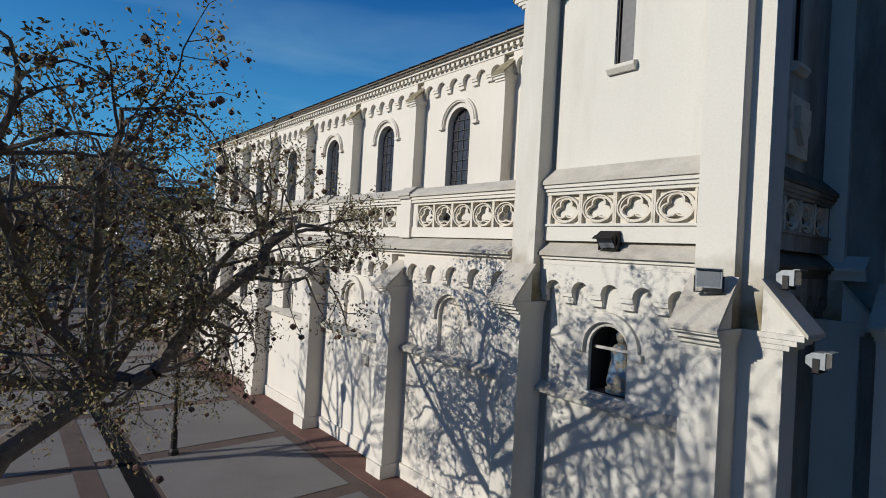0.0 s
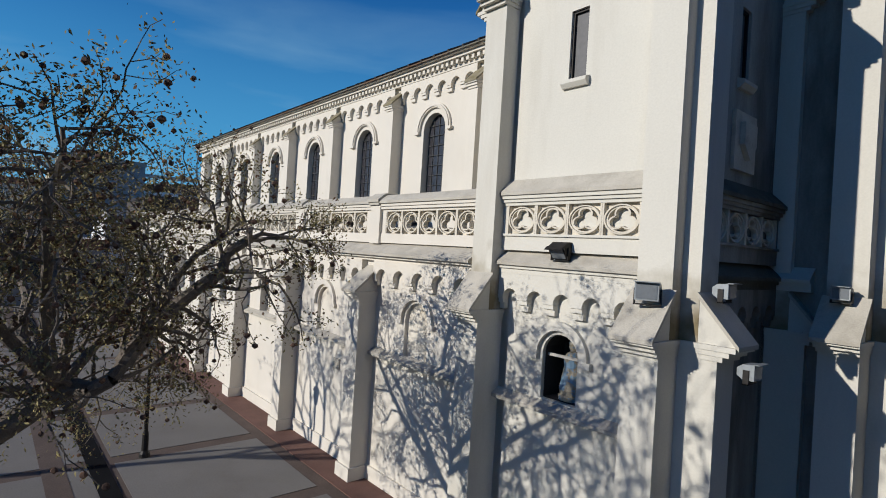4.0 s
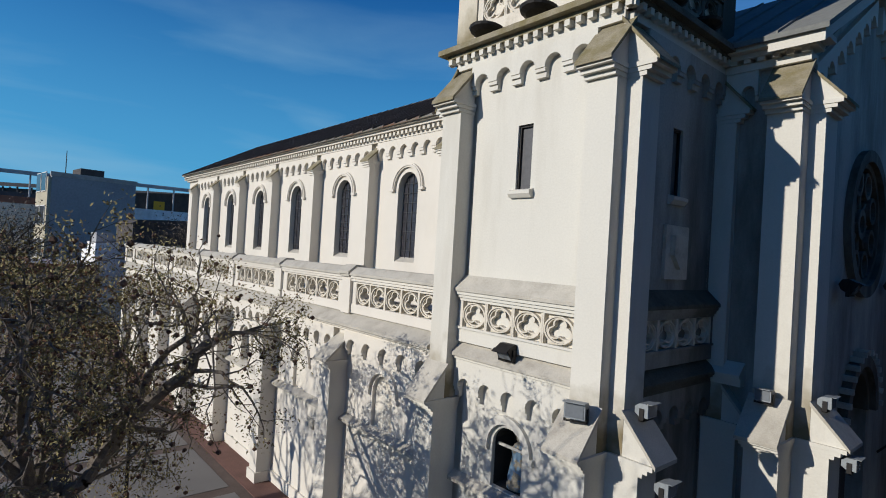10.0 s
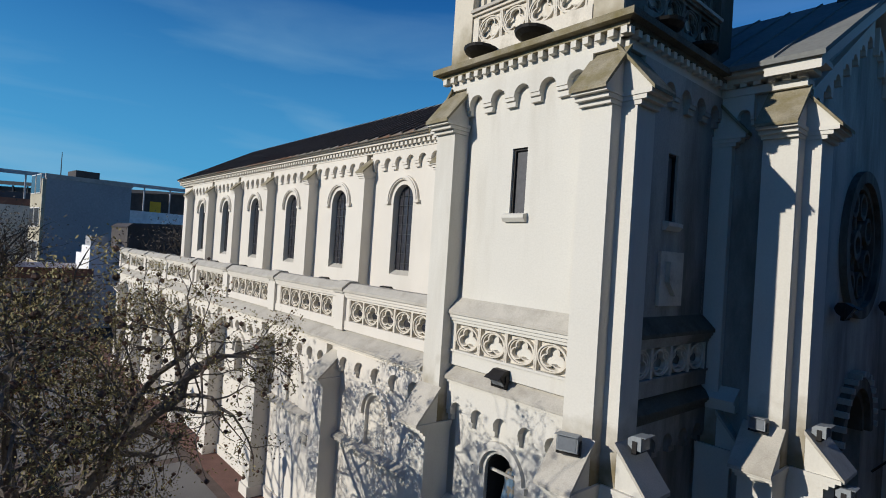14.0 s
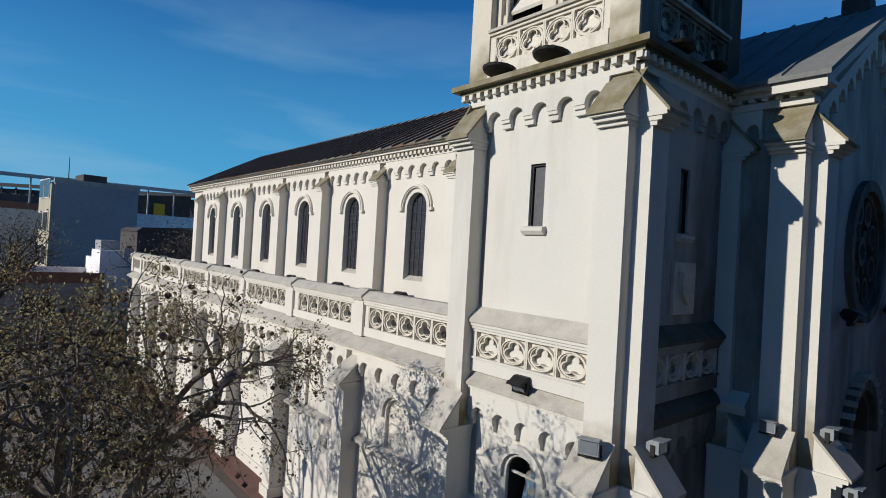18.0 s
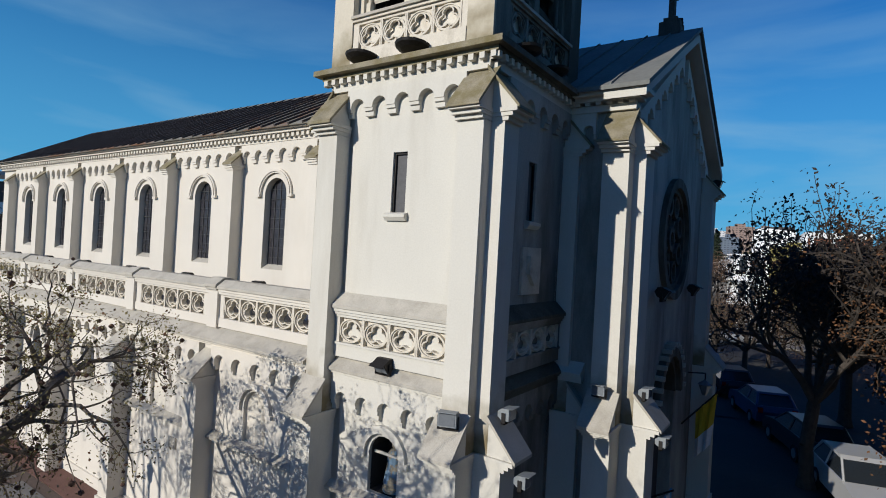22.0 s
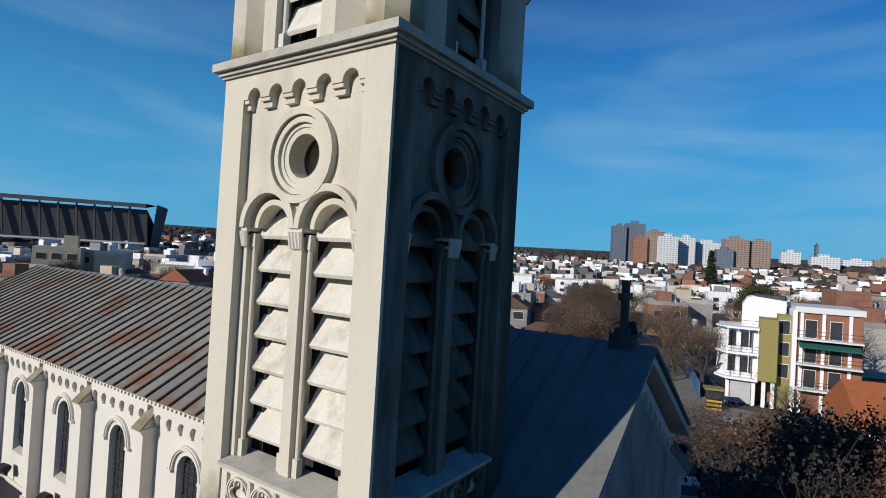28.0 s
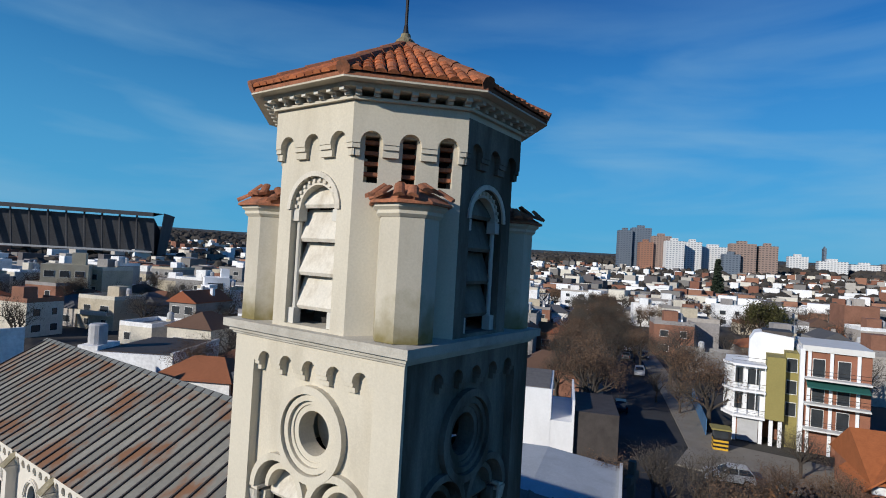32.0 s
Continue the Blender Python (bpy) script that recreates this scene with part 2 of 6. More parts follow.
LAMPGLASS = material("lamp_glass", (0.16, 0.175, 0.19), 0.15, var=0.1, bump=0, spec=0.6)
SLAB = material("grey_concrete_paving", (0.165, 0.156, 0.145), 0.9, var=0.12, scale=0.7, fine=30, bump=0.2, stain=(0.13, 0.115, 0.10), stain_amt=0.5, stain_scale=0.5, island=0.06)
BAND = material("brown_brick_band", (0.095, 0.07, 0.058), 0.9, var=0.2, scale=2, fine=40, bump=0.3, island=0.12)
REDBAND = material("red_brick_band", (0.135, 0.072, 0.057), 0.9, var=0.2, scale=2, fine=40, bump=0.3, island=0.12)


# ---- mesh tools ----
class G:
    """Faces gathered for one mesh."""

    def __init__(self):
        self.v, self.f, self.weld = [], [], False

    def add(self, vs, fs):
        n = len(self.v)
        self.v += [tuple(p) for p in vs]
        self.f += [tuple(i + n for i in f) for f in fs]
        return self

    def box(self, x0, x1, y0, y1, z0, z1):
        return self.add([(x, y, z) for z in (z0, z1) for x, y in ((x0, y0), (x1, y0), (x1, y1), (x0, y1))],
                        [(3, 2, 1, 0), (4, 5, 6, 7), (0, 1, 5, 4), (1, 2, 6, 5), (2, 3, 7, 6), (3, 0, 4, 7)])

    def prism(self, pts, a, b, axis="y"):
        """A polygon of (u, z) drawn out along y from a to b, or of (y, z) along x, or of (x, y) along z."""
        put = {"y": lambda p, d: (p[0], d, p[1]), "x": lambda p, d: (d, p[0], p[1]), "z": lambda p, d: (p[0], p[1], d)}[axis]
        n = len(pts)
        return self.add([put(p, a) for p in pts] + [put(p, b) for p in pts],
                        [tuple(range(n)), tuple(range(2 * n - 1, n - 1, -1))] + [(i, i + n, (i + 1) % n + n, (i + 1) % n) for i in range(n)])

    def ring(self, cx, cz, r0, r1, a, b, t0=0.0, t1=360.0, n=24):
        """A flat ring, or part of one, in the x-z plane, drawn out along y from a to b."""
        full = abs(t1 - t0) > 359.9
        k = n if full else n + 1
        vs = []
        for i in range(k):
            t = radians(t0 + (t1 - t0) * i / n)
            c, s = math.cos(t), math.sin(t)
            vs += [(cx + r0 * c, a, cz + r0 * s), (cx + r1 * c, a, cz + r1 * s), (cx + r1 * c, b, cz + r1 * s), (cx + r0 * c, b, cz + r0 * s)]
        fs = []
        for i in range(n):
            p, q = 4 * i, 4 * ((i + 1) % k)
            fs += [(p + j, p + (j + 1) % 4, q + (j + 1) % 4, q + j) for j in range(4)]
        if not full:
            fs += [(0, 3, 2, 1), (4 * n, 4 * n + 1, 4 * n + 2, 4 * n + 3)]
        return self.add(vs, fs)

    def tube(self, p, q, r0, r1, n=8, caps=True):
        p, q = Vector(p), Vector(q)
        d = (q - p).normalized()
        a = d.orthogonal().normalized()
        b = d.cross(a)
        vs = [o + r * (math.cos(2 * math.pi * i / n) * a + math.sin(2 * math.pi * i / n) * b) for o, r in ((p, r0), (q, r1)) for i in range(n)]
        fs = [(i, (i + 1) % n, (i + 1) % n + n, i + n) for i in range(n)]
        if caps:
            fs += [tuple(range(n - 1, -1, -1)), tuple(range(n, 2 * n))]
        return self.add(vs, fs)

    def lathe(self, rows, cx=0, cy=0, n=16):
        """Rows of (radius, z) turned round the upright through (cx, cy)."""
        vs = [(cx + r * math.cos(2 * math.pi * i / n), cy + r * math.sin(2 * math.pi * i / n), z) for r, z in rows for i in range(n)]
        fs = [(k * n + i, k * n + (i + 1) % n, (k + 1) * n + (i + 1) % n, (k + 1) * n + i) for k in range(len(rows) - 1) for i in range(n)]
        fs += [tuple(range(n - 1, -1, -1)), tuple(range((len(rows) - 1) * n, len(rows) * n))]
        return self.add(vs, fs)

    def wall(self, x0, x1, z0, z1, a, b, holes=()):
        """A wall in the x-z plane with openings (centre, half width, sill, spring, arched), side by side."""
        at, self.weld = x0, True
        for c, h, zb, zs, arched in sorted(holes):
            self.box(at, c - h, a, b, z0, z1)
            self.box(c - h, c + h, a, b, z0, zb)
            top = [(c + h, z1), (c - h, z1)] + (arc(c, zs, h, 180, 0, 10) if arched else [(c - h, zs), (c + h, zs)])
            self.prism(top, a, b)
            at = c + h
        return self.box(at, x1, a, b, z0, z1)

    def mesh(self, name, material_):
        me = bpy.data.meshes.new(name)
        me.from_pydata(self.v, [], self.f)
        bm = bmesh.new()
        bm.from_mesh(me)
        bmesh.ops.recalc_face_normals(bm, faces=bm.faces)
        if self.weld:
            bmesh.ops.remove_doubles(bm, verts=bm.verts, dist=0.0005)
        bm.to_mesh(me)
        bm.free()
        me.materials.append(material_)
        return me


def arc(cx, cz, r, t0, t1, n):
    return [(cx + r * math.cos(radians(t0 + (t1 - t0) * i / n)), cz + r * math.sin(radians(t0 + (t1 - t0) * i / n))) for i in range(n + 1)]


def part(name, g, mat_, parent, label="", m=None):
    """One mesh, or one more object on a mesh that there is, under a thing or a part; m: its pose in the world."""
    ob = new(name, g if isinstance(g, bpy.types.Mesh) else g.mesh(name, mat_))
    if m is not None:
        ob.matrix_world = m
    if parent is not None:
        ob.parent = parent
        ob.matrix_parent_inverse = world_of(parent).inverted()
    if label:
        ob["label"] = label
    return ob


def world_of(ob):
    return ob.matrix_basis if ob.parent is None else world_of(ob.parent) @ ob.matrix_parent_inverse @ ob.matrix_basis


def thing(name, label, category, group="", kind="", m=None):
    ob = new(name)
    ob.empty_display_size = 0.2
    if m is not None:
        ob.matrix_world = m
    return tagged(ob, label, category, group, kind)


def arcade(u0, u1, n, z_top, z_spring, drop, a, b, share=0.33):
    """A corbel table: n small round arches hung between u0 and u1, with stepped corbels under the piers."""
    g, w = G(), (u1 - u0) / n
    r = w * share
    pts = [(u1, z_top), (u0, z_top)]
    for i in range(n):
        c = u0 + w * (i + 0.5)
        pts += [(c - w / 2, z_spring - 0.02)] * (i == 0) + [(c - r, z_spring - 0.02)] + arc(c, z_spring, r, 180, 0, 8) + [(c + r, z_spring - 0.02)]
    pts += [(u1, z_spring - 0.02)]
    g.prism(pts, a, b)
    for i in range(n + 1):
        c, h = u0 + w * i, w / 2 - r
        e0, e1 = (max(u0, c - h), min(u1, c + h))
        g.box(e0, e1, a + (b - a) * 0.12, b, z_spring - 0.02 - drop * 0.4, z_spring - 0.021)
        g.box(e0, e1, a + (b - a) * 0.4, b, z_spring - 0.02 - drop, z_spring - 0.02 - drop * 0.401)
    return g


def arcade_row(name, parent, mat_, m, u0, u1, n, *rest):
    """A corbel table as a row of single arches."""
    w = (u1 - u0) / n
    for i in range(n):
        part(name, arcade(u0 + w * i, u0 + w * (i + 1), 1, *rest), mat_, parent, m=m)


def trefoil_mesh(name, s, depth=0.08):
    """A square tracery panel of side s: thin posts, sunk spandrels, a round moulding and a trefoil of three open lobes in it."""
    g, n, R = G(), 28, s * 0.46
    vs, fs = [], []
    for y in (depth * 0.6, depth):
        for i in range(n):
            t = 2 * math.pi * i / n
            c, q = math.cos(t), math.sin(t)
            k = s / 2 / max(abs(c), abs(q))
            vs += [(R * 0.97 * c, y, R * 0.97 * q), (k * c, y, k * q)]
    for i in range(n):
        p, q = 2 * i, 2 * ((i + 1) % n)
        fs += [(p, p + 1, q + 1, q), (p + 2 * n, q + 2 * n, q + 1 + 2 * n, p + 1 + 2 * n), (p, q, q + 2 * n, p + 2 * n), (p + 1, p + 1 + 2 * n, q + 1 + 2 * n, q + 1)]
    g.add(vs, fs)
    g.ring(0, 0, R * 0.91, R, -0.006, depth, n=n)
    g.ring(0, 0, R * 0.80, R * 0.90, 0.012, depth - 0.004, n=n)
    for q in (-1, 1):
        g.box(q * s * 0.475 - s * 0.025, q * s * 0.475 + s * 0.025, -0.012, depth, -s / 2, s / 2)
    # three lobes that meet in cusps
    a, b = R * 0.40, R * 0.36
    for lobe in (90, 210, 330):
        c = radians(lobe)
        g.ring(a * math.cos(c), a * math.sin(c), b, b * 1.27, 0.014, depth - 0.006, lobe - 112, lobe + 112, n=16)
    return g.mesh(name, TRACERY)


def sloped(g, x0, x1, y_out, y_in, z_low, z_high, drop):
    """A slab that slopes up from its outer edge to the wall, with a plumb front edge."""
    return g.prism([(y_out, z_low), (y_out, z_low - drop), (y_in, z_low - drop), (y_in, z_high)], x0, x1, "x")


def buttress(parent, x0, x1, y_wall, y_low, y_up, z0, cap1, cap2, m=None, plaster=None, wide=0.05, plinth=True, over=0.2):
    """A two-stage buttress with sloped caps: cap = (edge, top) heights; each stage, cap and moulding is a mesh of its own."""
    m = m or Matrix()
    b = thing_part(parent, "buttress", m)
    mat_ = plaster or PLASTER
    if plinth:
        part("plinth", G().box(x0 - 0.04, x1 + 0.04, y_low - 0.05, y_wall, z0, z0 + 0.28), mat_, b, m=m)

    def stage(name, y_front, z_from, edge, top, y_back, slab):
        part(name, G().box(x0, x1, y_front, y_wall, z_from, edge - 0.2), CORNER if mat_ is TOWER and name == "upper_stage" else mat_, b, m=m)
        g = G()
        for k, q in enumerate((0.25, 0.55, 0.85)):
            g.box(x0 - wide * q, x1 + wide * q, y_front - over * q, y_wall, edge - 0.2 + 0.06 * k + 0.001, edge - 0.2 + 0.06 * (k + 1))
        part("cap_moulding", g, mat_, b, m=m)
        part("cap_wedge", G().prism([(y_front - over * 0.9, edge - 0.019), (y_back - 0.006, top - 0.072), (y_back - 0.006, edge - 0.019)], x0 + 0.003, x1 - 0.003, "x"), mat_, b, m=m)
        part("sloped_cap", G().prism([(y_front - over, edge), (y_front - over, edge - 0.05), (y_back, top - 0.065), (y_back, top)], x0 - wide, x1 + wide, "x"), slab, b, "weathered sloped cap slab", m)

    if cap1:
        stage("lower_stage", y_low, z0 + (0.28 if plinth else 0), cap1[0], cap1[1], y_up + 0.004 if cap2 else y_wall, LEDGE)
    if cap2:
        stage("upper_stage", y_up, (cap1[0] - 0.16) if cap1 else z0, cap2[0], cap2[1], y_wall, LICHEN)
    return b


def thing_part(parent, name, m):
    """An empty part that holds sub-parts."""
    ob = new(name)
    ob.empty_display_size = 0.1
    ob.matrix_world = m
    ob.parent = parent
    ob.matrix_parent_inverse = world_of(parent).inverted()
    return ob


# ---- ground and paving ----
GROUND = material("street_ground", (0.055, 0.05, 0.045), 0.95, var=0.2, scale=0.05, fine=3, bump=0.1, stain=(0.08, 0.075, 0.05), stain_amt=0.6, stain_scale=0.03)
FAR0, SLOPE = 270.0, 0.035


def ground_sheet():
    """Level round the church, rising gently towards the horizon."""
    n = 64
    vs = [(4 + r * math.cos(2 * math.pi * i / n), -5 + r * math.sin(2 * math.pi * i / n), z) for r, z in ((FAR0, -0.06), (4500, (4500 - FAR0) * SLOPE)) for i in range(n)]
    return G().add(vs, [tuple(range(n))] + [(i, (i + 1) % n, n + (i + 1) % n, n + i) for i in range(n)])


ground = tagged(new("ground", ground_sheet().mesh("ground", GROUND)), "dark ground of the town rising gently to the horizon", "ground", kind="structure")
pave = thing("pavement", "grey concrete paving in brown brick bands beside the church", "pavement", kind="structure")
part("paving_bed", G().box(-45, 6, -22, -0.05, -0.059, -0.012), BAND, pave)
P = 3.62
TRENCH = material("black_drain", (0.01, 0.01, 0.011), 0.95, var=0.3, bump=0.2, spec=0.05)
for i in range(-1, 12):
    for j in range(5):
        x1, y1 = -3.05 - P * i, -1.05 - 3.4 * j
        part("paving_slab", G().box(x1 - P + 0.42, x1, y1 - 3.05, y1, -0.05, 0.0), SLAB, pave)
part("drain_channel", G().box(-45, -3.0, -4.58, -4.24, -0.05, 0.012), TRENCH, pave, "black open drain channel across the paving")
part("dark_strip", G().box(-45, -3.0, -5.35, -4.95, -0.05, 0.006), BAND, pave)
part("brick_edging", G().box(-45, 1.5, -0.75, -0.05, -0.05, 0.008), REDBAND, pave, "red-brown brick strip along the wall")

# ---- bell tower ----
CX, CY = -1.54, 1.54
UX, UY = -1.62, 1.58
TW, TO, TB = 1.60, 1.69, 1.91
tower = thing("bell_tower", "pale plastered square bell tower with a red tiled lantern", "tower", m=pose(CX, CY, 0))


def face(k):
    return pose(CX, CY, 0, 0, 0, 90 * k)


def upper_face(k):
    return pose(UX, UY, 0, 0, 0, 90 * k)


TREF = trefoil_mesh("trefoil_panel", 0.52)
# second copy of the trefoil, in the plaster darkened for shade
SHADETREF = TREF.copy()
SHADETREF.materials.clear()
SHADETREF.materials.append(SHADEALGAE)
for k in range(4):
    m = face(k)
    near = k in (0, 1)
    g = G()
    if k == 0:
        g.wall(-TW, TW, 0, 4.62, -TW, -TW + 0.5, [(-0.07, 0.31, 2.83, 3.49, True)])
    else:
        g.box(-TW, TW, -TW, -TW + 0.5, 0, 4.62)
    # the east wall's darker plaster carries its shade along with the stains
    skin = SHADESTAIN if k == 1 else TOWER
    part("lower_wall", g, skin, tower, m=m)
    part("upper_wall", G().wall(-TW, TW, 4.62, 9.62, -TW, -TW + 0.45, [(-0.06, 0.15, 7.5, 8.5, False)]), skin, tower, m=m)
    w = thing_part(tower, "slit_window", m)
    part("pane", G().box(-0.21, 0.09, -TW + 0.08, -TW + 0.10, 7.5, 8.5), SLITGLASS, w, "dark grey dusty glass", m)
    part("window_frame", G().box(-0.21, -0.18, -TW + 0.04, -TW + 0.08, 7.5, 8.5).box(0.06, 0.09, -TW + 0.04, -TW + 0.08, 7.5, 8.5).box(-0.18, 0.06, -TW + 0.04, -TW + 0.08, 8.465, 8.5), IRON, w, m=m)
    part("window_sill", G().prism([(-TW - 0.1, 7.47), (-TW - 0.1, 7.42), (-TW - 0.05, 7.36), (-TW, 7.36), (-TW, 7.5)], -0.28, 0.16, "x"), TOWER, w, m=m)
    # ledge at the foot of the balustrade
    g = G()
    sloped(g, -1.23, 1.23, -TW - 0.22, -TW, 4.80, 4.98, 0.05)
    moulding_skin = MOSS if k == 1 else TOWER
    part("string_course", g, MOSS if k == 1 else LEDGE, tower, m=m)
    part("string_moulding", G().box(-1.23, 1.23, -TW - 0.17, -TW, 4.70, 4.749).box(-1.23, 1.23, -TW - 0.135, -TW, 4.62, 4.7), moulding_skin, tower, m=m)
    # blind balustrade
    bal = thing_part(tower, "blind_balustrade", m)
    for nm, x0, x1, out, z0, z1 in (("base_rail", -1.23, 1.23, 0.11, 4.981, 5.2), ("base_fillet", -1.23, 1.23, 0.14, 5.2, 5.235), ("top_rail", -1.23, 1.23, 0.13, 5.67, 5.72), ("top_fillet", -1.23, 1.23, 0.16, 5.72, 5.77),
                                    ("top_moulding", -1.23, 1.23, 0.19, 5.77, 5.825), ("end_post", -1.23, -1.14, 0.11, 5.235, 5.67), ("end_post", 1.14, 1.23, 0.11, 5.235, 5.67)):
        part(nm, G().box(x0, x1, -TW - out, -TW, z0, z1), skin, bal, m=m)
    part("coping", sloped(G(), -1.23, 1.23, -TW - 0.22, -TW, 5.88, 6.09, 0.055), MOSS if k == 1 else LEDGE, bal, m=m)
    for i in range(4):
        part("trefoil_panel", TREF, None, bal, m=m @ Matrix.Translation((-0.855 + 0.57 * i, -TW - 0.105, 5.45)) @ Matrix.Diagonal((1.09, 1.25, 0.84, 1)))
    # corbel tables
    arcade_row("corbel_arch", tower, SHADESTAIN if k == 1 else TOWER, m, -1.23, 1.23, 5, 4.62, 4.24, 0.16, -TW - 0.13, -TW, 0.3)
    arcade_row("corbel_arch", tower, SHADESTAIN if k == 1 else TOWER, m, -1.23, 1.23, 5, 9.62, 9.30, 0.14, -TW - 0.12, -TW, 0.31)
    # corner buttresses
    for s in (-1, 1):
        a, b = sorted((s * 1.24, s * TO))
        buttress(tower, a, b, -TW, -TB - 0.23, -TB, 0, (4.05, 4.61), (9.02, 9.66), m, TOWER, over=0.24)
    # main cornice
    cor = thing_part(tower, "cornice", m)
    part("frieze", G().box(-TW - 0.02, TW + 0.02, -TW - 0.10, -TW + 0.4, 9.62, 9.74), TOWER, cor, m=m)
    dent = G().box(-0.045, 0.045, -TW - 0.20, -TW - 0.10, 9.74, 9.83).mesh("dentil", TOWER)
    for i in range(19):
        part("dentil", dent, None, cor, m=m @ Matrix.Translation((-1.72 + 0.191 * i, 0, 0)))
    part("bed", G().box(-TW - 0.10, TW + 0.10, -TW - 0.10, -TW + 0.4, 9.741, 9.83), TOWER, cor, m=m)
    a, b = TW + 0.20, TW + 0.32
    g = G().prism([(-a, -a), (a, -a), (a - 0.8, -a + 0.8), (-a + 0.8, -a + 0.8)], 9.83, 9.90, "z")
    g.prism([(-b, -b), (b, -b), (b - 0.8, -b + 0.8), (-b + 0.8, -b + 0.8)], 9.90, 9.99, "z")
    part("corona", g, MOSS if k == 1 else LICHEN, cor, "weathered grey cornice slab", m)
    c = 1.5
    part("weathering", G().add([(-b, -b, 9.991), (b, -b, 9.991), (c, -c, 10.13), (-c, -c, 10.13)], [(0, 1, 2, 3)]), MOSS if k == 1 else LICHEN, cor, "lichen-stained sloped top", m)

# shaft of the belfry
SH, SI, TOP = 1.68, 1.21, 16.62
for k in range(4):
    m = upper_face(k)
    # east and north faces: shade is put into the colour, over real stains
    skin = SHADEALGAE if k in (1, 2) else BELFRY
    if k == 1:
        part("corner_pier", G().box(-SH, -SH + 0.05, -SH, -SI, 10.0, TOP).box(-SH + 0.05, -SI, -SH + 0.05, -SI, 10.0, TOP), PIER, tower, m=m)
        # slab added to carry the shade-dark colour on the east side only
        part("pier_facing", G().box(-SH + 0.05, -SI, -SH, -SH + 0.05, 10.0, TOP), SHADEALGAE, tower, "algae-stained facing of the corner pier, darkened for its shade", m)
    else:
        part("corner_pier", G().box(-SH, -SI, -SH, -SI, 10.0, TOP), (SHADEALGAE if k == 2 else PIER), tower, m=m)
    # parapet of the opening
    bal = thing_part(tower, "belfry_balustrade", m)
    y = -SH + 0.03
    for nm, x0, x1, a, b, z0, z1 in (("base_rail", -SI, SI, -0.05, 0.25, 10.05, 10.34), ("top_rail", -SI, SI, 0, 0.2, 10.80, 10.85), ("top_moulding", -SI, SI, -0.04, 0.22, 10.85, 10.90), ("end_post", -SI, -1.09, 0, 0.2, 10.34, 10.8), ("end_post", 1.09, SI, 0, 0.2, 10.34, 10.8)):
        part(nm, G().box(x0, x1, y + a, y + b, z0, z1), SHADEALGAE if k in (1, 2) else TRACERY, bal, m=m)
    part("coping", sloped(G(), -SI, SI, y - 0.08, y + 0.4, 10.95, 11.05, 0.05), LEDGE, bal, m=m)
    part("backing", G().box(-SI, SI, y + 0.10, y + 0.17, 10.34, 10.8), LOUVRE, bal, m=m)
    for i in range(4):
        part("trefoil_panel", SHADETREF if k in (1, 2) else TREF, None, bal, m=m @ Matrix.Translation((-0.82 + 0.545 * i, y, 10.57)) @ Matrix.Diagonal((1.04, 0.9, 0.88, 1)))
    # recessed plate with two arches and an oculus
    yr = -SH + 0.14
    g, h = G(), 0.50
    zs, cz = 14.38, 15.39
    ro = 0.40
    left = [(0, 16.5), (-SI, 16.5), (-SI, zs), (-1.1, zs)] + arc(-0.6, zs, h, 180, 0, 10)[1:] + [(0, zs)] + arc(0, cz, ro, 270, 90, 12)
    right = [(0, zs), (0.1, zs)] + arc(0.6, zs, h, 180, 0, 10)[1:] + [(SI, zs), (SI, 16.5), (0, 16.5)] + arc(0, cz, ro, 90, -90, 12)
    g.prism(left, yr, yr + 0.3).prism(right, yr, yr + 0.3)
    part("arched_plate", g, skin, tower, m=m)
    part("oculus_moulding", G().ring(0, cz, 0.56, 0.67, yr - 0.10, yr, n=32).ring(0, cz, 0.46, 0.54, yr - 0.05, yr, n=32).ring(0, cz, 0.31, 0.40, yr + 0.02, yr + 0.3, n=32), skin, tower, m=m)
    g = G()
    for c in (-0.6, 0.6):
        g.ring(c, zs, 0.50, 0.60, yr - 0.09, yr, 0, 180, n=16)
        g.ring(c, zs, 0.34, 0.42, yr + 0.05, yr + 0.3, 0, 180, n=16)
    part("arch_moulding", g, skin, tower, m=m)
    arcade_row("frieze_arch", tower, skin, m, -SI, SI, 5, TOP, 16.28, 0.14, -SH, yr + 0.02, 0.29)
    # jambs, mullion and capitals
    for c, wd in ((-1.15, 0.05), (0.0, 0.10), (1.15, 0.05)):
        part("mullion" if c == 0 else "jamb", G().box(c - wd, c + wd, yr, yr + 0.3, 11.0, 14.23), skin, tower, m=m)
        g = G().box(c - wd - 0.02, c + wd + 0.02, yr - 0.03, yr + 0.3, 14.23, 14.27).box(c - wd - 0.05, c + wd + 0.05, yr - 0.06, yr + 0.3, 14.33, 14.38)
        for i in range(4):
            g.tube((c - wd + 2 * wd * i / 3, yr - 0.02, 14.10), (c - wd + 2 * wd * i / 3, yr - 0.045, 14.33), 0.028, 0.045, 6)
        part("capital", g, TRACERY, tower, "carved leafy capital", m)
    for c in (-1.04, -0.16, 0.16, 1.04):
        part("colonnette", G().tube((c, yr + 0.1, 11.0), (c, yr + 0.1, 14.1), 0.035, 0.035, 8).box(c - 0.05, c + 0.05, yr + 0.05, yr + 0.15, 11.0, 11.25).box(c - 0.05, c + 0.05, yr + 0.05, yr + 0.15, 14.1, 14.3), skin, tower, m=m)
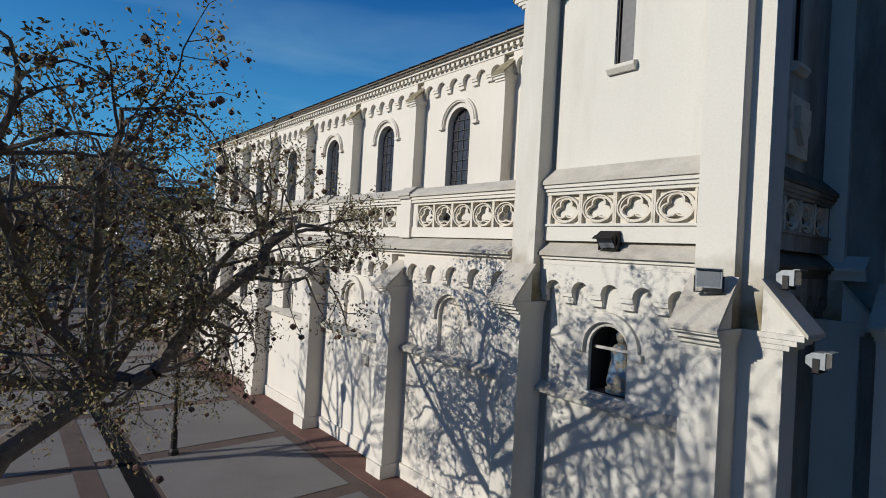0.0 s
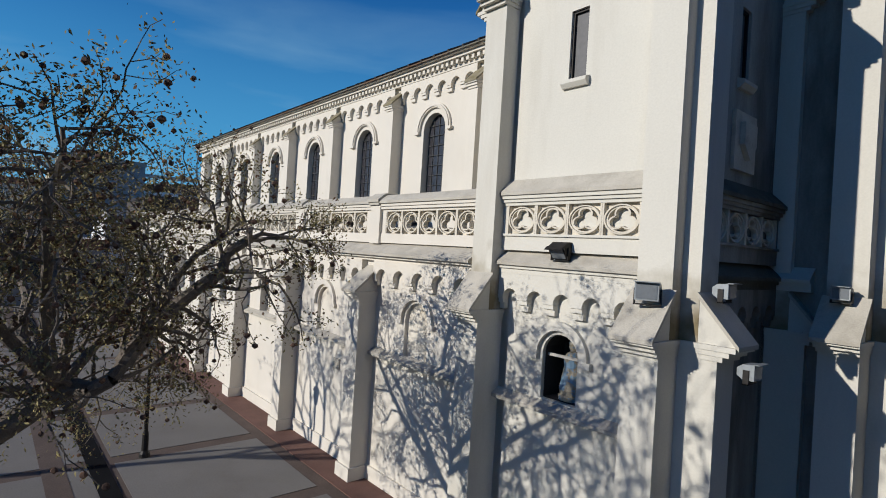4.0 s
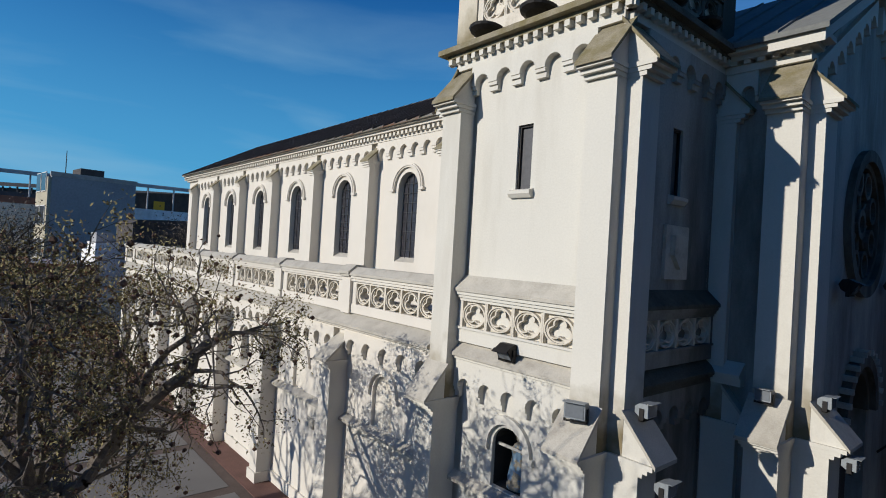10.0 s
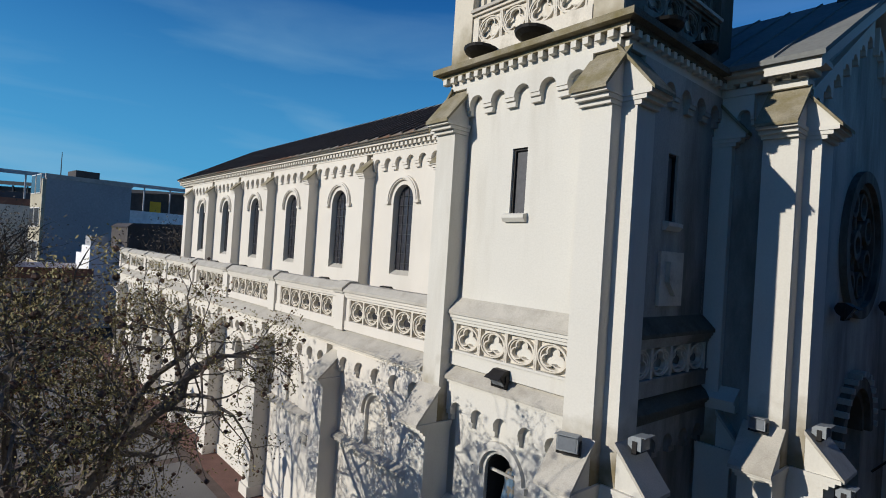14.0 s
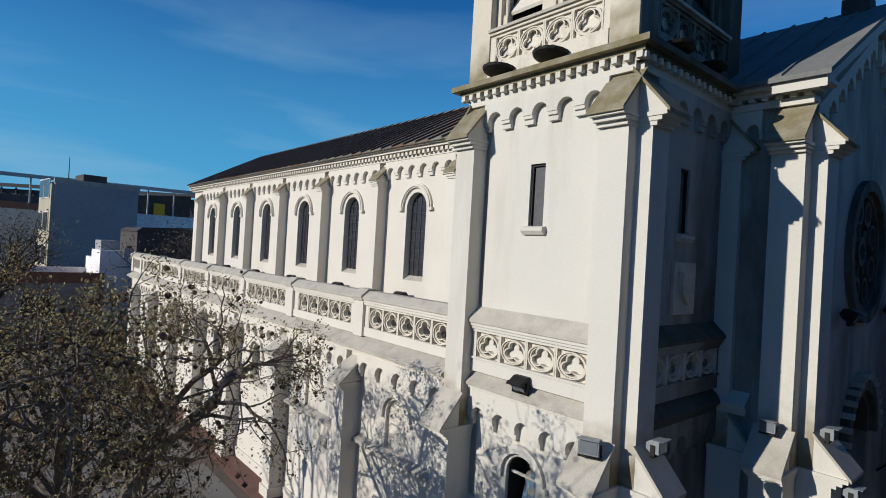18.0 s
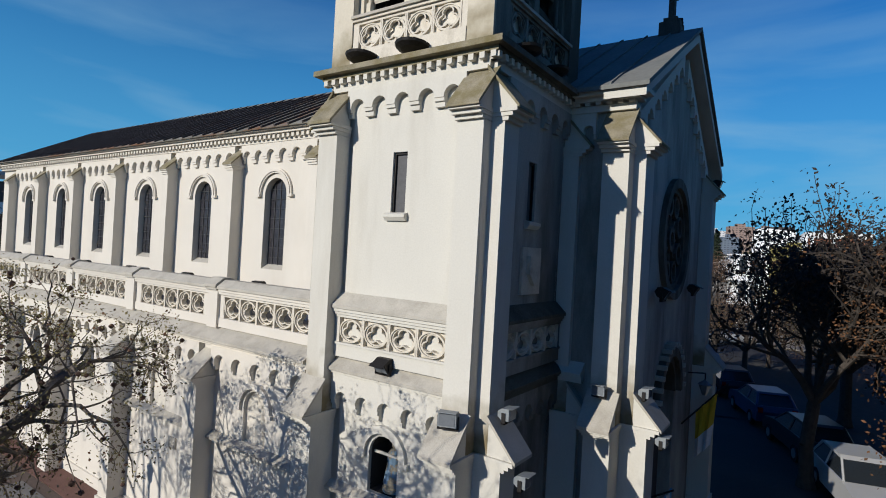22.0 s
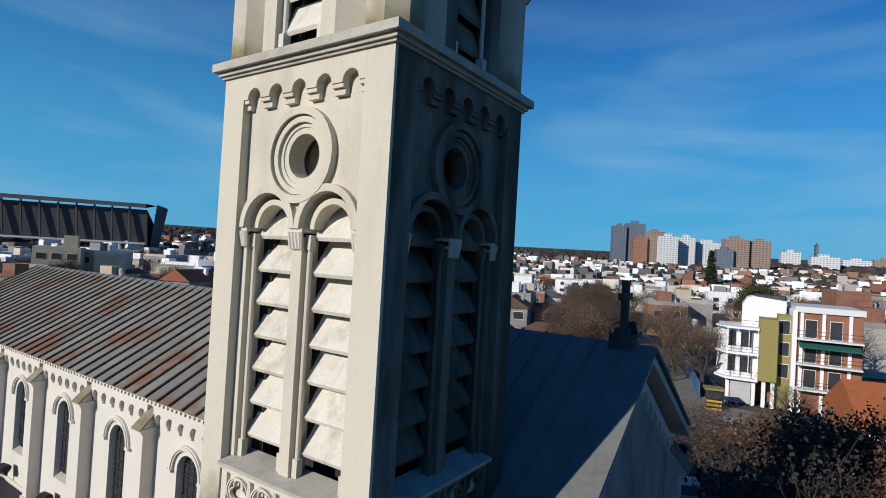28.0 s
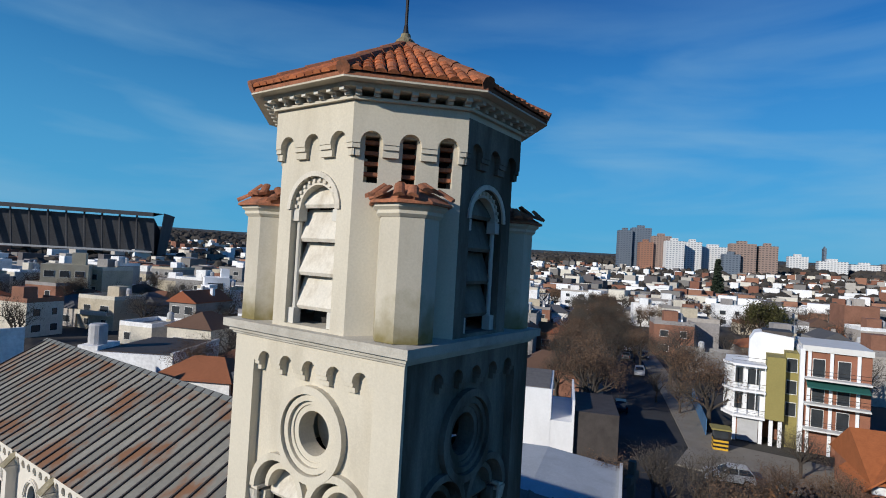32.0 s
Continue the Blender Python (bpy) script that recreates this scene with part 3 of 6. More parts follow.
    # slanted louvres
    sl = G().add([(-0.42, 0, 0), (0.42, 0, 0), (0.42, 0.30, 0.46), (-0.42, 0.30, 0.46), (-0.42, 0.03, -0.05), (0.42, 0.03, -0.05), (0.42, 0.33, 0.41), (-0.42, 0.33, 0.41)],
                 [(0, 1, 2, 3), (7, 6, 5, 4), (0, 4, 5, 1), (1, 5, 6, 2), (2, 6, 7, 3), (3, 7, 4, 0)]).mesh("louvre", SHADEALGAE if k in (1, 2) else LOUVRE)
    for c in (-0.6, 0.6):
        for i in range(7):
            part("louvre", sl, None, tower, m=m @ Matrix.Translation((c, yr + 0.14, 11.32 + 0.493 * i)))
    part("oculus_back", G().ring(0, cz, 0.0, 0.5, yr + 0.55, yr + 0.58, n=24), LOUVRE, tower, m=m)
    # black sheet and corner block added to keep sky out of the louvres
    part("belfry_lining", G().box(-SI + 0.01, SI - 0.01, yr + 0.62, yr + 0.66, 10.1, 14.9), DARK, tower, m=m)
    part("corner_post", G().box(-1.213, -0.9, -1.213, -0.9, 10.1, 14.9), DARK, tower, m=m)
    # ledge above
    led = thing_part(tower, "upper_ledge", m)
    g = G()
    for e, z0, z1 in ((0.04, TOP, 16.66), (0.08, 16.66, 16.72), (0.15, 16.72, 16.84)):
        a = SH + e
        g.prism([(-a, -a), (a, -a), (a - 0.7, -a + 0.7), (-a + 0.7, -a + 0.7)], z0, z1, "z")
    part("moulding", g, LEDGE, led, "weathered grey ledge", m)
    a = SH + 0.15
    part("ledge_top", G().add([(-a, -a, 16.841), (a, -a, 16.841), (0, 0, 17.0)], [(0, 1, 2)]), LEDGE, led, m=m)

# lantern
OC, LX, LY = 1.75, -1.67, 1.60
SIDE = OC * math.tan(radians(22.5))
LZ0, LZ1 = 16.85, 19.85
for k in range(8):
    m = pose(LX, LY, 0, 0, 0, 45 * k)
    # lantern sides turned from the sun get the same shade-dark plaster
    skin = SHADEALGAE if k in (2, 3, 4) else BELFRY
    if k % 2 == 0:
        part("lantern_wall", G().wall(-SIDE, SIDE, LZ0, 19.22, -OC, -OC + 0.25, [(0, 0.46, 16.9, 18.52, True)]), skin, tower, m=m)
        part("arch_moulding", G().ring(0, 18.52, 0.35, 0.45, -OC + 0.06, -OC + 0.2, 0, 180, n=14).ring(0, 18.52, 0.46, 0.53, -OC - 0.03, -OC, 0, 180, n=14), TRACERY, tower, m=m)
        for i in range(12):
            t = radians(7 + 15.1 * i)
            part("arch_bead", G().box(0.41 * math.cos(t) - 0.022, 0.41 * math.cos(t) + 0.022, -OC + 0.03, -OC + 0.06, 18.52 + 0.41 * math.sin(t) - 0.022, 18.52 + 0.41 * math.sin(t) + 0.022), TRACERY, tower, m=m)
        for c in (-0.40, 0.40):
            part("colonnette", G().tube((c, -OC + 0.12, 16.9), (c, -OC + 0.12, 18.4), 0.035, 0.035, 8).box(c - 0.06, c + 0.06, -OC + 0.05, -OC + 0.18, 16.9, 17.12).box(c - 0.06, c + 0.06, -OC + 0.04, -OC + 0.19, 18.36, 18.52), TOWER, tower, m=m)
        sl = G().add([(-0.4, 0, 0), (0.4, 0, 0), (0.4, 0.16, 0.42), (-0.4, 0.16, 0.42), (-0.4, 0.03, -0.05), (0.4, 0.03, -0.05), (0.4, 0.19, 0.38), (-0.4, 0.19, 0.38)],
                     [(0, 1, 2, 3), (7, 6, 5, 4), (0, 4, 5, 1), (1, 5, 6, 2), (2, 6, 7, 3), (3, 7, 4, 0)]).mesh("louvre", SHADEALGAE if k in (2, 3, 4) else LOUVRE)
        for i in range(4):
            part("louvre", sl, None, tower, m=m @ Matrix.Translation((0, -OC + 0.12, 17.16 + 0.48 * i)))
        # black sheet in place of the lantern's dim inside
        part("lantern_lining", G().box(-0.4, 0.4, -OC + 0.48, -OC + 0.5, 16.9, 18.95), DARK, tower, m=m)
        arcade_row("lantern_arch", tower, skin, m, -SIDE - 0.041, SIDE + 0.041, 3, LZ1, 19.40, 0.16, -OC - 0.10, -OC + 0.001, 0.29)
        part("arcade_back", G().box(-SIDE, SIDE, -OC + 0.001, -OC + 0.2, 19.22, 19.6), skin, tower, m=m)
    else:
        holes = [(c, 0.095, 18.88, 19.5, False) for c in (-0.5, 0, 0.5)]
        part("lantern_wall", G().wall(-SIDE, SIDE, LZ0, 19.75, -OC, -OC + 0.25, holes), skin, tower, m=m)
        arcade_row("lantern_arch", tower, skin, m, -SIDE - 0.041, SIDE + 0.041, 3, LZ1, 19.40, 0.16, -OC - 0.10, -OC + 0.001, 0.29)
        for c in (-0.5, 0, 0.5):
            for i in range(4):
                part("brick_louvre", G().box(c - 0.095, c + 0.095, -OC + 0.07, -OC + 0.2, 18.98 + 0.14 * i, 19.03 + 0.14 * i), OLDTILE, tower, m=m)
        # black sheet that makes the slits look unlit
        part("slit_lining", G().box(-SIDE + 0.05, SIDE - 0.05, -OC + 0.28, -OC + 0.3, 18.2, 19.7), DARK, tower, m=m)
    # eaves
    for e, z0, z1 in ((0.10, LZ1, 19.93), (0.16, 19.93, 19.97), (0.30, 20.05, 20.11), (0.37, 20.11, 20.18)):
        a = OC + e
        s = a * math.tan(radians(22.5))
        part("eaves_moulding", G().prism([(-s, -a), (s, -a), (s * 0.6, -a * 0.6), (-s * 0.6, -a * 0.6)], z0, z1, "z"), BELFRY, tower, m=m)
    for i in range(7):
        c = (i - 3) * 0.24
        part("modillion", G().box(c - 0.04, c + 0.04, -OC - 0.30, -OC, 20.01, 20.06).box(c - 0.04, c + 0.04, -OC - 0.2, -OC, 19.97, 20.01), TOWER, tower, m=m)

# tiled roof of the lantern
R0, RZ0, RZ1 = OC + 0.46, 20.18, 21.42
roof = thing_part(tower, "tiled_roof", pose(LX, LY, 0))
tile = G()
n = 6
prof = [(0.075 * math.cos(math.pi * i / n), 0.055 * math.sin(math.pi * i / n)) for i in range(n + 1)]
tile.add([(x, 0, z) for x, z in prof] + [(x * 0.85, 0.24, z * 0.85) for x, z in prof], [(i, i + 1, i + n + 2, i + n + 1) for i in range(n)] + [tuple(range(n + 1))])
tile_me = tile.mesh("roof_tile", TILE)
for k in range(8):
    m = pose(LX, LY, 0, 0, 0, 45 * k)
    s = R0 * math.tan(radians(22.5))
    part("roof_deck", G().add([(-s, -R0, RZ0), (s, -R0, RZ0), (0, 0, RZ1), (-s, -R0, RZ0 - 0.05), (s, -R0, RZ0 - 0.05)], [(0, 1, 2), (0, 3, 4, 1)]), OLDTILE, roof, m=m)
    part("eaves_soffit", G().prism([(-s, -R0), (s, -R0), (s * 0.6, -R0 * 0.6), (-s * 0.6, -R0 * 0.6)], RZ0 - 0.075, RZ0 - 0.052, "z"), BELFRY, roof, m=m)
    pitch = math.degrees(math.atan2(RZ1 - RZ0, R0))
    length = math.hypot(R0, RZ1 - RZ0)
    if k in (7, 0, 1, 2):
        for r in range(11):
            d = r * 0.21
            wd = s * (1 - d / length) - 0.05
            c = int(wd / 0.155)
            for i in range(-c, c + 1):
                part("roof_tile", tile_me, None, roof, m=m @ Matrix.Translation((i * 0.155 + random.uniform(-.008, .008), -R0 - 0.03, RZ0 + 0.012)) @ pose(0, 0, 0, pitch, 0, 0) @ Matrix.Translation((0, d, 0)) @ pose(0, 0, 0, random.uniform(-2, 2), random.uniform(-5, 5), random.uniform(-3, 3)))
    g = G()
    a = Vector((s, -R0 - 0.02, RZ0 + 0.03))
    b = Vector((0, 0, RZ1 + 0.03))
    for i in range(6):
        g.tube(a.lerp(b, i / 6), a.lerp(b, (i + 1.1) / 6), 0.095, 0.075, 8)
    part("hip_tiles", g, OLDTILE, roof, "dark weathered hip tiles", m)
part("finial_base", G().lathe([(0.17, 21.32), (0.16, 21.5), (0.09, 21.56), (0.08, 21.62)], LX, LY, 12), LICHEN, roof)
part("finial_rod", G().tube((LX, LY, 21.6), (LX, LY, 23.6), 0.028, 0.022, 8).tube((LX, LY, 21.62), (LX, LY, 21.78), 0.055, 0.03, 8), IRON, roof, "dark iron rod of the cross")
part("cross_bar", G().box(LX - 0.3, LX + 0.3, LY - 0.02, LY + 0.02, 23.1, 23.15), IRON, roof)

# pinnacles on the corners
cap_me = tile_me.copy()
cap_me.name = "cap_tile"
cap_me.materials.clear()
cap_me.materials.append(OLDTILE)
for k in range(4):
    m = pose(UX, UY, 0, 0, 0, 90 * k) @ Matrix.Translation((1.36, -1.36, 0))
    pin = thing_part(tower, "corner_pinnacle", m)
    part("shaft", G().lathe([(0.40, 16.86), (0.40, 18.42)], n=8), SHAFT, pin, m=m @ pose(0, 0, 0, 0, 0, 22.5))
    part("moulding", G().lathe([(0.41, 18.42), (0.45, 18.46), (0.45, 18.50), (0.50, 18.54), (0.50, 18.58)], n=8), BELFRY, pin, m=m @ pose(0, 0, 0, 0, 0, 22.5))
    g = G().lathe([(0.56, 18.58), (0.56, 18.61), (0.10, 18.86)], n=8)
    part("tile_cap", g, OLDTILE, pin, "broken red tile cap", m @ pose(0, 0, 0, 0, 0, 22.5))
    for i in range(16):
        t, r = 22.5 * i + random.uniform(-6, 6), random.choice((0.5, 0.5, 0.33))
        part("cap_tile", cap_me, None, pin, m=m @ pose(0, 0, 0, 0, 0, t) @ Matrix.Translation((0, -r - 0.06, 18.62 + (0.56 - r) * 0.55)) @ pose(0, 0, 0, 28 + random.uniform(-10, 14), random.uniform(-14, 14), random.uniform(-12, 12)))

# ---- side aisle ----
AX0 = -30.4
aisle = thing("side_aisle", "low cream plastered side aisle with buttresses and a pierced balustrade", "church aisle")
BAY = 3.62
holes = [(-5.08 - 3.68 * i, 0.36, 2.78, 3.50, True) for i in range(7)]
part("wall", G().wall(AX0, -3.42, 0.30, 4.62, 0, 0.4, holes), PLASTER, aisle)
part("base_course", G().box(AX0, -3.42, -0.05, 0.4, 0, 0.30), PLASTER, aisle)
part("end_wall", G().box(AX0, AX0 + 0.4, 0.4, 2.95, 0, 4.9), PLASTER, aisle)
part("terrace", G().box(AX0, -3.3, 0.1, 2.95, 4.80, 4.95), TERRACE, aisle, "dark roofing membrane of the terrace")
g = sloped(G(), AX0, -3.42, -0.28, 0.12, 4.78, 5.02, 0.05)
part("ledge", g, LEDGE, aisle, "weathered sloped stone ledge")
part("ledge_moulding", G().box(AX0, -3.42, -0.20, 0.1, 4.68, 4.729).box(AX0, -3.42, -0.12, 0.1, 4.62, 4.679), PLASTER, aisle)
for i in range(8):
    x1 = -6.5 - BAY * i if i else -6.5
    left, right = -6.95 - BAY * i, -3.42 if i == 0 else -6.5 - BAY * (i - 1)
    if i < 7:
        buttress(aisle, x1 - 0.46, x1, 0, -0.42, -0.2, 0, (3.98, 4.50), None, over=0.16)
        arcade_row("corbel_arch", aisle, PLASTER, Matrix(), x1, right - (0.46 if i else 0.0), 6 if i else 5, 4.62, 4.26, 0.14, -0.13, 0, 0.31)
        c = -5.08 - 3.68 * i
        w = thing_part(aisle, "aisle_window", Matrix())
        part("hood_mould", G().ring(c, 3.50, 0.42, 0.54, -0.07, 0, 0, 180, n=16).box(c - 0.58, c - 0.42, -0.07, 0, 3.42, 3.50).box(c + 0.42, c + 0.58, -0.07, 0, 3.42, 3.50), PLASTER, w)
        part("pane" if i >= 2 else "blind_panel", G().box(c - 0.36, c + 0.36, 0.2 if i > 1 else 0.08, 0.24, 2.76, 3.9), GLASS if i >= 3 else LOUVRE, w)
        for q in range(5 if i >= 2 else 0):
            part("window_bar", G().box(c - 0.36 + 0.12 * (q + 1) - 0.01, c - 0.36 + 0.12 * (q + 1) + 0.01, 0.18, 0.2, 2.79, 3.78), LEAD, w)
        for q in range(4 if i >= 2 else 0):
            part("window_bar", G().box(c - 0.355, c + 0.355, 0.165, 0.18, 2.98 + 0.25 * q, 2.995 + 0.25 * q), LEAD, w)
        part("sill", sloped(G(), left + 0.46 + 0.01, right - (0.46 if i else 0) - 0.01, -0.16, 0, 2.70, 2.79, 0.06), LEDGE, aisle, "long weathered sill")
    # balustrade
    xa, xb = (-6.5 - BAY * (i - 1) - 0.36 if i else -3.42), -6.5 - BAY * i
    if xb < AX0:
        xb = AX0 + 0.2
    bal = thing_part(aisle, "balustrade", Matrix())
    for nm, a, b, z0, z1 in (("base_rail", 0.0, 0.22, 5.0, 5.2), ("top_rail", 0.02, 0.2, 5.66, 5.71), ("top_fillet", -0.03, 0.24, 5.71, 5.77), ("top_moulding", -0.06, 0.26, 5.77, 5.83)):
        part(nm, G().box(xb, xa, a, b, z0, z1), PLASTER, bal)
    n = 5
    s = min(0.56, (xa - xb - 0.1) / n)
    off = (xa - xb - n * s) / 2
    for a in (xb, xa - off):
        part("end_post", G().box(a, a + off, 0.02, 0.2, 5.2, 5.66), PLASTER, bal)
    part("coping", G().prism([(-0.1, 5.83), (-0.1, 5.88), (0.08, 6.02), (0.26, 6.02), (0.36, 5.94), (0.36, 5.83)], xb, xa, "x"), LEDGE, bal, "weathered stone coping")
    for q in range(n):
        part("trefoil_panel", TREF, None, bal, m=pose(xb + off + s * (q + 0.5), 0.05, 5.43) @ Matrix.Diagonal((s / 0.52, 2.0, 0.46 / 0.52, 1)))
    pier = thing_part(aisle, "balustrade_pier", Matrix())
    part("pier_shaft", G().box(xb - 0.36, xb, -0.05, 0.27, 4.98, 5.83), PLASTER, pier)
    part("pier_cap", G().box(xb - 0.38, xb + 0.02, -0.10, 0.31, 5.80, 5.86).prism([(-0.13, 5.86), (-0.13, 5.92), (0.06, 6.06), (0.28, 6.06), (0.39, 5.96), (0.39, 5.86)], xb - 0.4, xb + 0.03, "x"), LEDGE, pier)

# ---- nave ----
NY, NX0 = 2.95, -30.0
nave = thing("nave", "tall cream plastered nave with arched windows and rusty metal roof", "church nave")
holes = [(-8.60 - 3.6 * i, 0.47, 6.12, 8.26, True) for i in range(-1, 6)]
part("wall", G().wall(NX0, -3.0, 4.9, 9.9, NY, NY + 0.45, holes), PLASTER, nave)
part("skirting", G().box(NX0, -3.3, NY - 0.06, NY, 4.95, 5.12), PLASTER, nave, "white painted skirting")
part("end_wall", G().box(NX0, NX0 + 0.4, NY + 0.45, 10.75, 0, 9.9), PLASTER, nave)
part("far_wall", G().box(NX0, 1.0, 10.3, 10.75, 0, 9.9), PLASTER, nave)
for i in range(-1, 6):
    c = -8.60 - 3.6 * i
    w = thing_part(nave, "nave_window", Matrix())
    part("pane", G().box(c - 0.47, c + 0.47, NY + 0.2, NY + 0.22, 6.12, 8.75), GLASS, w, "dark leaded glass")
    for q in range(1, 4):
        part("glazing_bar", G().box(c - 0.47 + 0.235 * q - 0.01, c - 0.47 + 0.235 * q + 0.01, NY + 0.18, NY + 0.2, 6.2, 8.7), LEAD, w)
    for q in range(8):
        part("glazing_bar", G().box(c - 0.465, c + 0.465, NY + 0.165, NY + 0.18, 6.45 + 0.28 * q, 6.465 + 0.28 * q), LEAD, w)
    part("window_sill", sloped(G(), c - 0.47, c + 0.47, NY + 0.01, NY + 0.2, 6.13, 6.26, 0.01), LEDGE, w)
    part("hood_mould", G().ring(c, 8.26, 0.60, 0.74, NY - 0.07, NY, 0, 180, n=20).ring(c, 8.26, 0.64, 0.70, NY - 0.10, NY - 0.07, 0, 180, n=20).box(c - 0.80, c - 0.60, NY - 0.1, NY, 8.18, 8.26).box(c + 0.60, c + 0.80, NY - 0.1, NY, 8.18, 8.26), PLASTER, w)
for i in range(-1, 7):
    x1 = -10.14 - 3.6 * i
    if x1 - 0.42 < NX0 - 0.3:
        continue
    buttress(nave, x1 - 0.32, x1, NY, NY - 0.36, NY - 0.36, 4.95, None, (9.16, 9.62), plinth=True, wide=0.06, over=0.12)
    right = -3.0 if i == -1 else x1 + 3.6 - 0.32
    arcade_row("corbel_arch", nave, PLASTER, Matrix(), x1, right, 6, 9.72, 9.36, 0.16, NY - 0.12, NY, 0.32)
part("cornice", G().box(NX0 - 0.05, -3.0, NY - 0.14, NY + 0.3, 9.72, 9.80).box(NX0 - 0.05, -3.0, NY - 0.12, NY + 0.3, 9.80, 9.90).box(NX0 - 0.05, -3.0, NY - 0.32, NY + 0.3, 9.92, 10.0).box(NX0 - 0.05, -3.0, NY - 0.42, NY + 0.3, 10.0, 10.07), PLASTER, nave)
dent = G().box(-0.05, 0.05, NY - 0.26, NY - 0.12, 9.80, 9.92).mesh("dentil", PLASTER)
for i in range(135):
    part("dentil", dent, None, nave, m=pose(-3.3 - 0.2 * i, 0, 0))
# roof sheets and battens, both slopes
RY, RZ, EY, EZ = 6.85, 12.46, 2.45, 10.05
roof = thing_part(nave, "metal_roof", Matrix())
pitch = math.atan2(RZ - EZ, RY - EY)
L = math.hypot(RZ - EZ, RY - EY)
sheet = G().box(-0.275, 0.275, 0, L, -0.03, 0).mesh("roof_sheet", SHEET)
seam = G().box(-0.03, 0.03, 0.0, L, -0.01, 0.055).mesh("roof_batten", SEAM)
for i in range(48):
    x = -2.75 - 0.57 * i
    m = pose(x, EY, EZ, math.degrees(pitch))
    part("roof_sheet", sheet, None, roof, m=m)
    part("roof_batten", seam, None, roof, m=m @ Matrix.Translation((-0.285, 0, 0)))
part("far_slope", G().add([(-30.1, RY, RZ), (-2.4, RY, RZ), (-2.4, 11.25, EZ), (-30.1, 11.25, EZ)], [(0, 1, 2, 3)]), SHEET, roof)
part("ridge_cap", G().prism([(RY - 0.2, RZ - 0.08), (RY, RZ + 0.05), (RY + 0.2, RZ - 0.08)], -30.1, -2.4, "x"), SLATE, roof, "pale metal ridge capping")
part("end_gable", G().prism([(2.6, 9.9), (RY, RZ - 0.1), (11.1, 9.9)], NX0, NX0 + 0.35, "x"), PLASTER, nave)

# ---- front gable ----
front = thing("front_gable", "plaster church front with a rose window under a gable", "church front")
FX, FY0, FY1 = 1.25, 2.9, 10.8
# this wall and the front wall use the plaster darkened for shade
part("south_wall", G().box(-0.2, FX, FY0, FY0 + 0.4, 0, 9.62), SHADESTAIN, front)
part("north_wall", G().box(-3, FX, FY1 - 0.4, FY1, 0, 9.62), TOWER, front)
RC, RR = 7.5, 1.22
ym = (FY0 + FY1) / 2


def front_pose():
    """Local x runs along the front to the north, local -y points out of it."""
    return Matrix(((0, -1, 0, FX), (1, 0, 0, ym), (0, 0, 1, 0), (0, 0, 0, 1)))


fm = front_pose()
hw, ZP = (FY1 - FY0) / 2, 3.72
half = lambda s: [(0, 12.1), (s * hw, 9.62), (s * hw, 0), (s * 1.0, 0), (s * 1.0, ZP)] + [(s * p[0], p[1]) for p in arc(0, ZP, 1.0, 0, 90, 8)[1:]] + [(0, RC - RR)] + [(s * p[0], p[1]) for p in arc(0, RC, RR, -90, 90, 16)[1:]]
part("front_wall", G().prism(half(1), 0, 0.4).prism(half(-1), 0, 0.4), SHADESTAIN, front, m=fm)
rose = thing_part(front, "rose_window", fm)
# rose and portal stone: a shaded tone is built into the colour
part("outer_ring", G().ring(0, RC, RR, RR + 0.22, -0.12, 0, n=40).ring(0, RC, RR - 0.12, RR, -0.02, 0.2, n=40), SHADEALGAE, rose, m=fm)
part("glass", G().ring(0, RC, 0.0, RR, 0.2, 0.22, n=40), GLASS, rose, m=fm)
part("hub", G().ring(0, RC, 0.18, 0.3, 0.02, 0.18, n=20), SHADEALGAE, rose, m=fm)
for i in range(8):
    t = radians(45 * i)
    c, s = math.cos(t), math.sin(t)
    part("spoke", G().tube((0.3 * c, 0.1, RC + 0.3 * s), (0.62 * c, 0.1, RC + 0.62 * s), 0.04, 0.04, 6), SHADEALGAE, rose, m=fm)
    part("petal", G().ring(0.86 * math.cos(t + 0.39), RC + 0.86 * math.sin(t + 0.39), 0.2, 0.28, 0.02, 0.18, n=14), SHADEALGAE, rose, m=fm)
door = thing_part(front, "portal", fm)
part("arch_ring", G().ring(0, ZP, 1.0, 1.22, -0.16, 0, 0, 180, n=24).ring(0, ZP, 0.85, 1.0, -0.05, 0.3, 0, 180, n=24), SHADEALGAE, door, m=fm)
for i in range(15):
    t = radians(6 + 12 * i)
    g = G().box(1.28 * math.cos(t) - 0.05, 1.28 * math.cos(t) + 0.05, -0.22, 0, ZP + 1.28 * math.sin(t) - 0.05, ZP + 1.28 * math.sin(t) + 0.05)
    part("arch_stud", g, LEDGE, door, m=fm)
part("door_leaf", G().box(-1.0, -0.01, 0.3, 0.36, 0, ZP).box(0.01, 1.0, 0.3, 0.36, 0, ZP), SEAM, door, "dark wooden door", fm)
part("tympanum", G().prism([(1, ZP), (-1, ZP)][::-1] + arc(0, ZP, 1.0, 0, 180, 14)[1:-1], 0.3, 0.36), SHADEALGAE, door, m=fm)
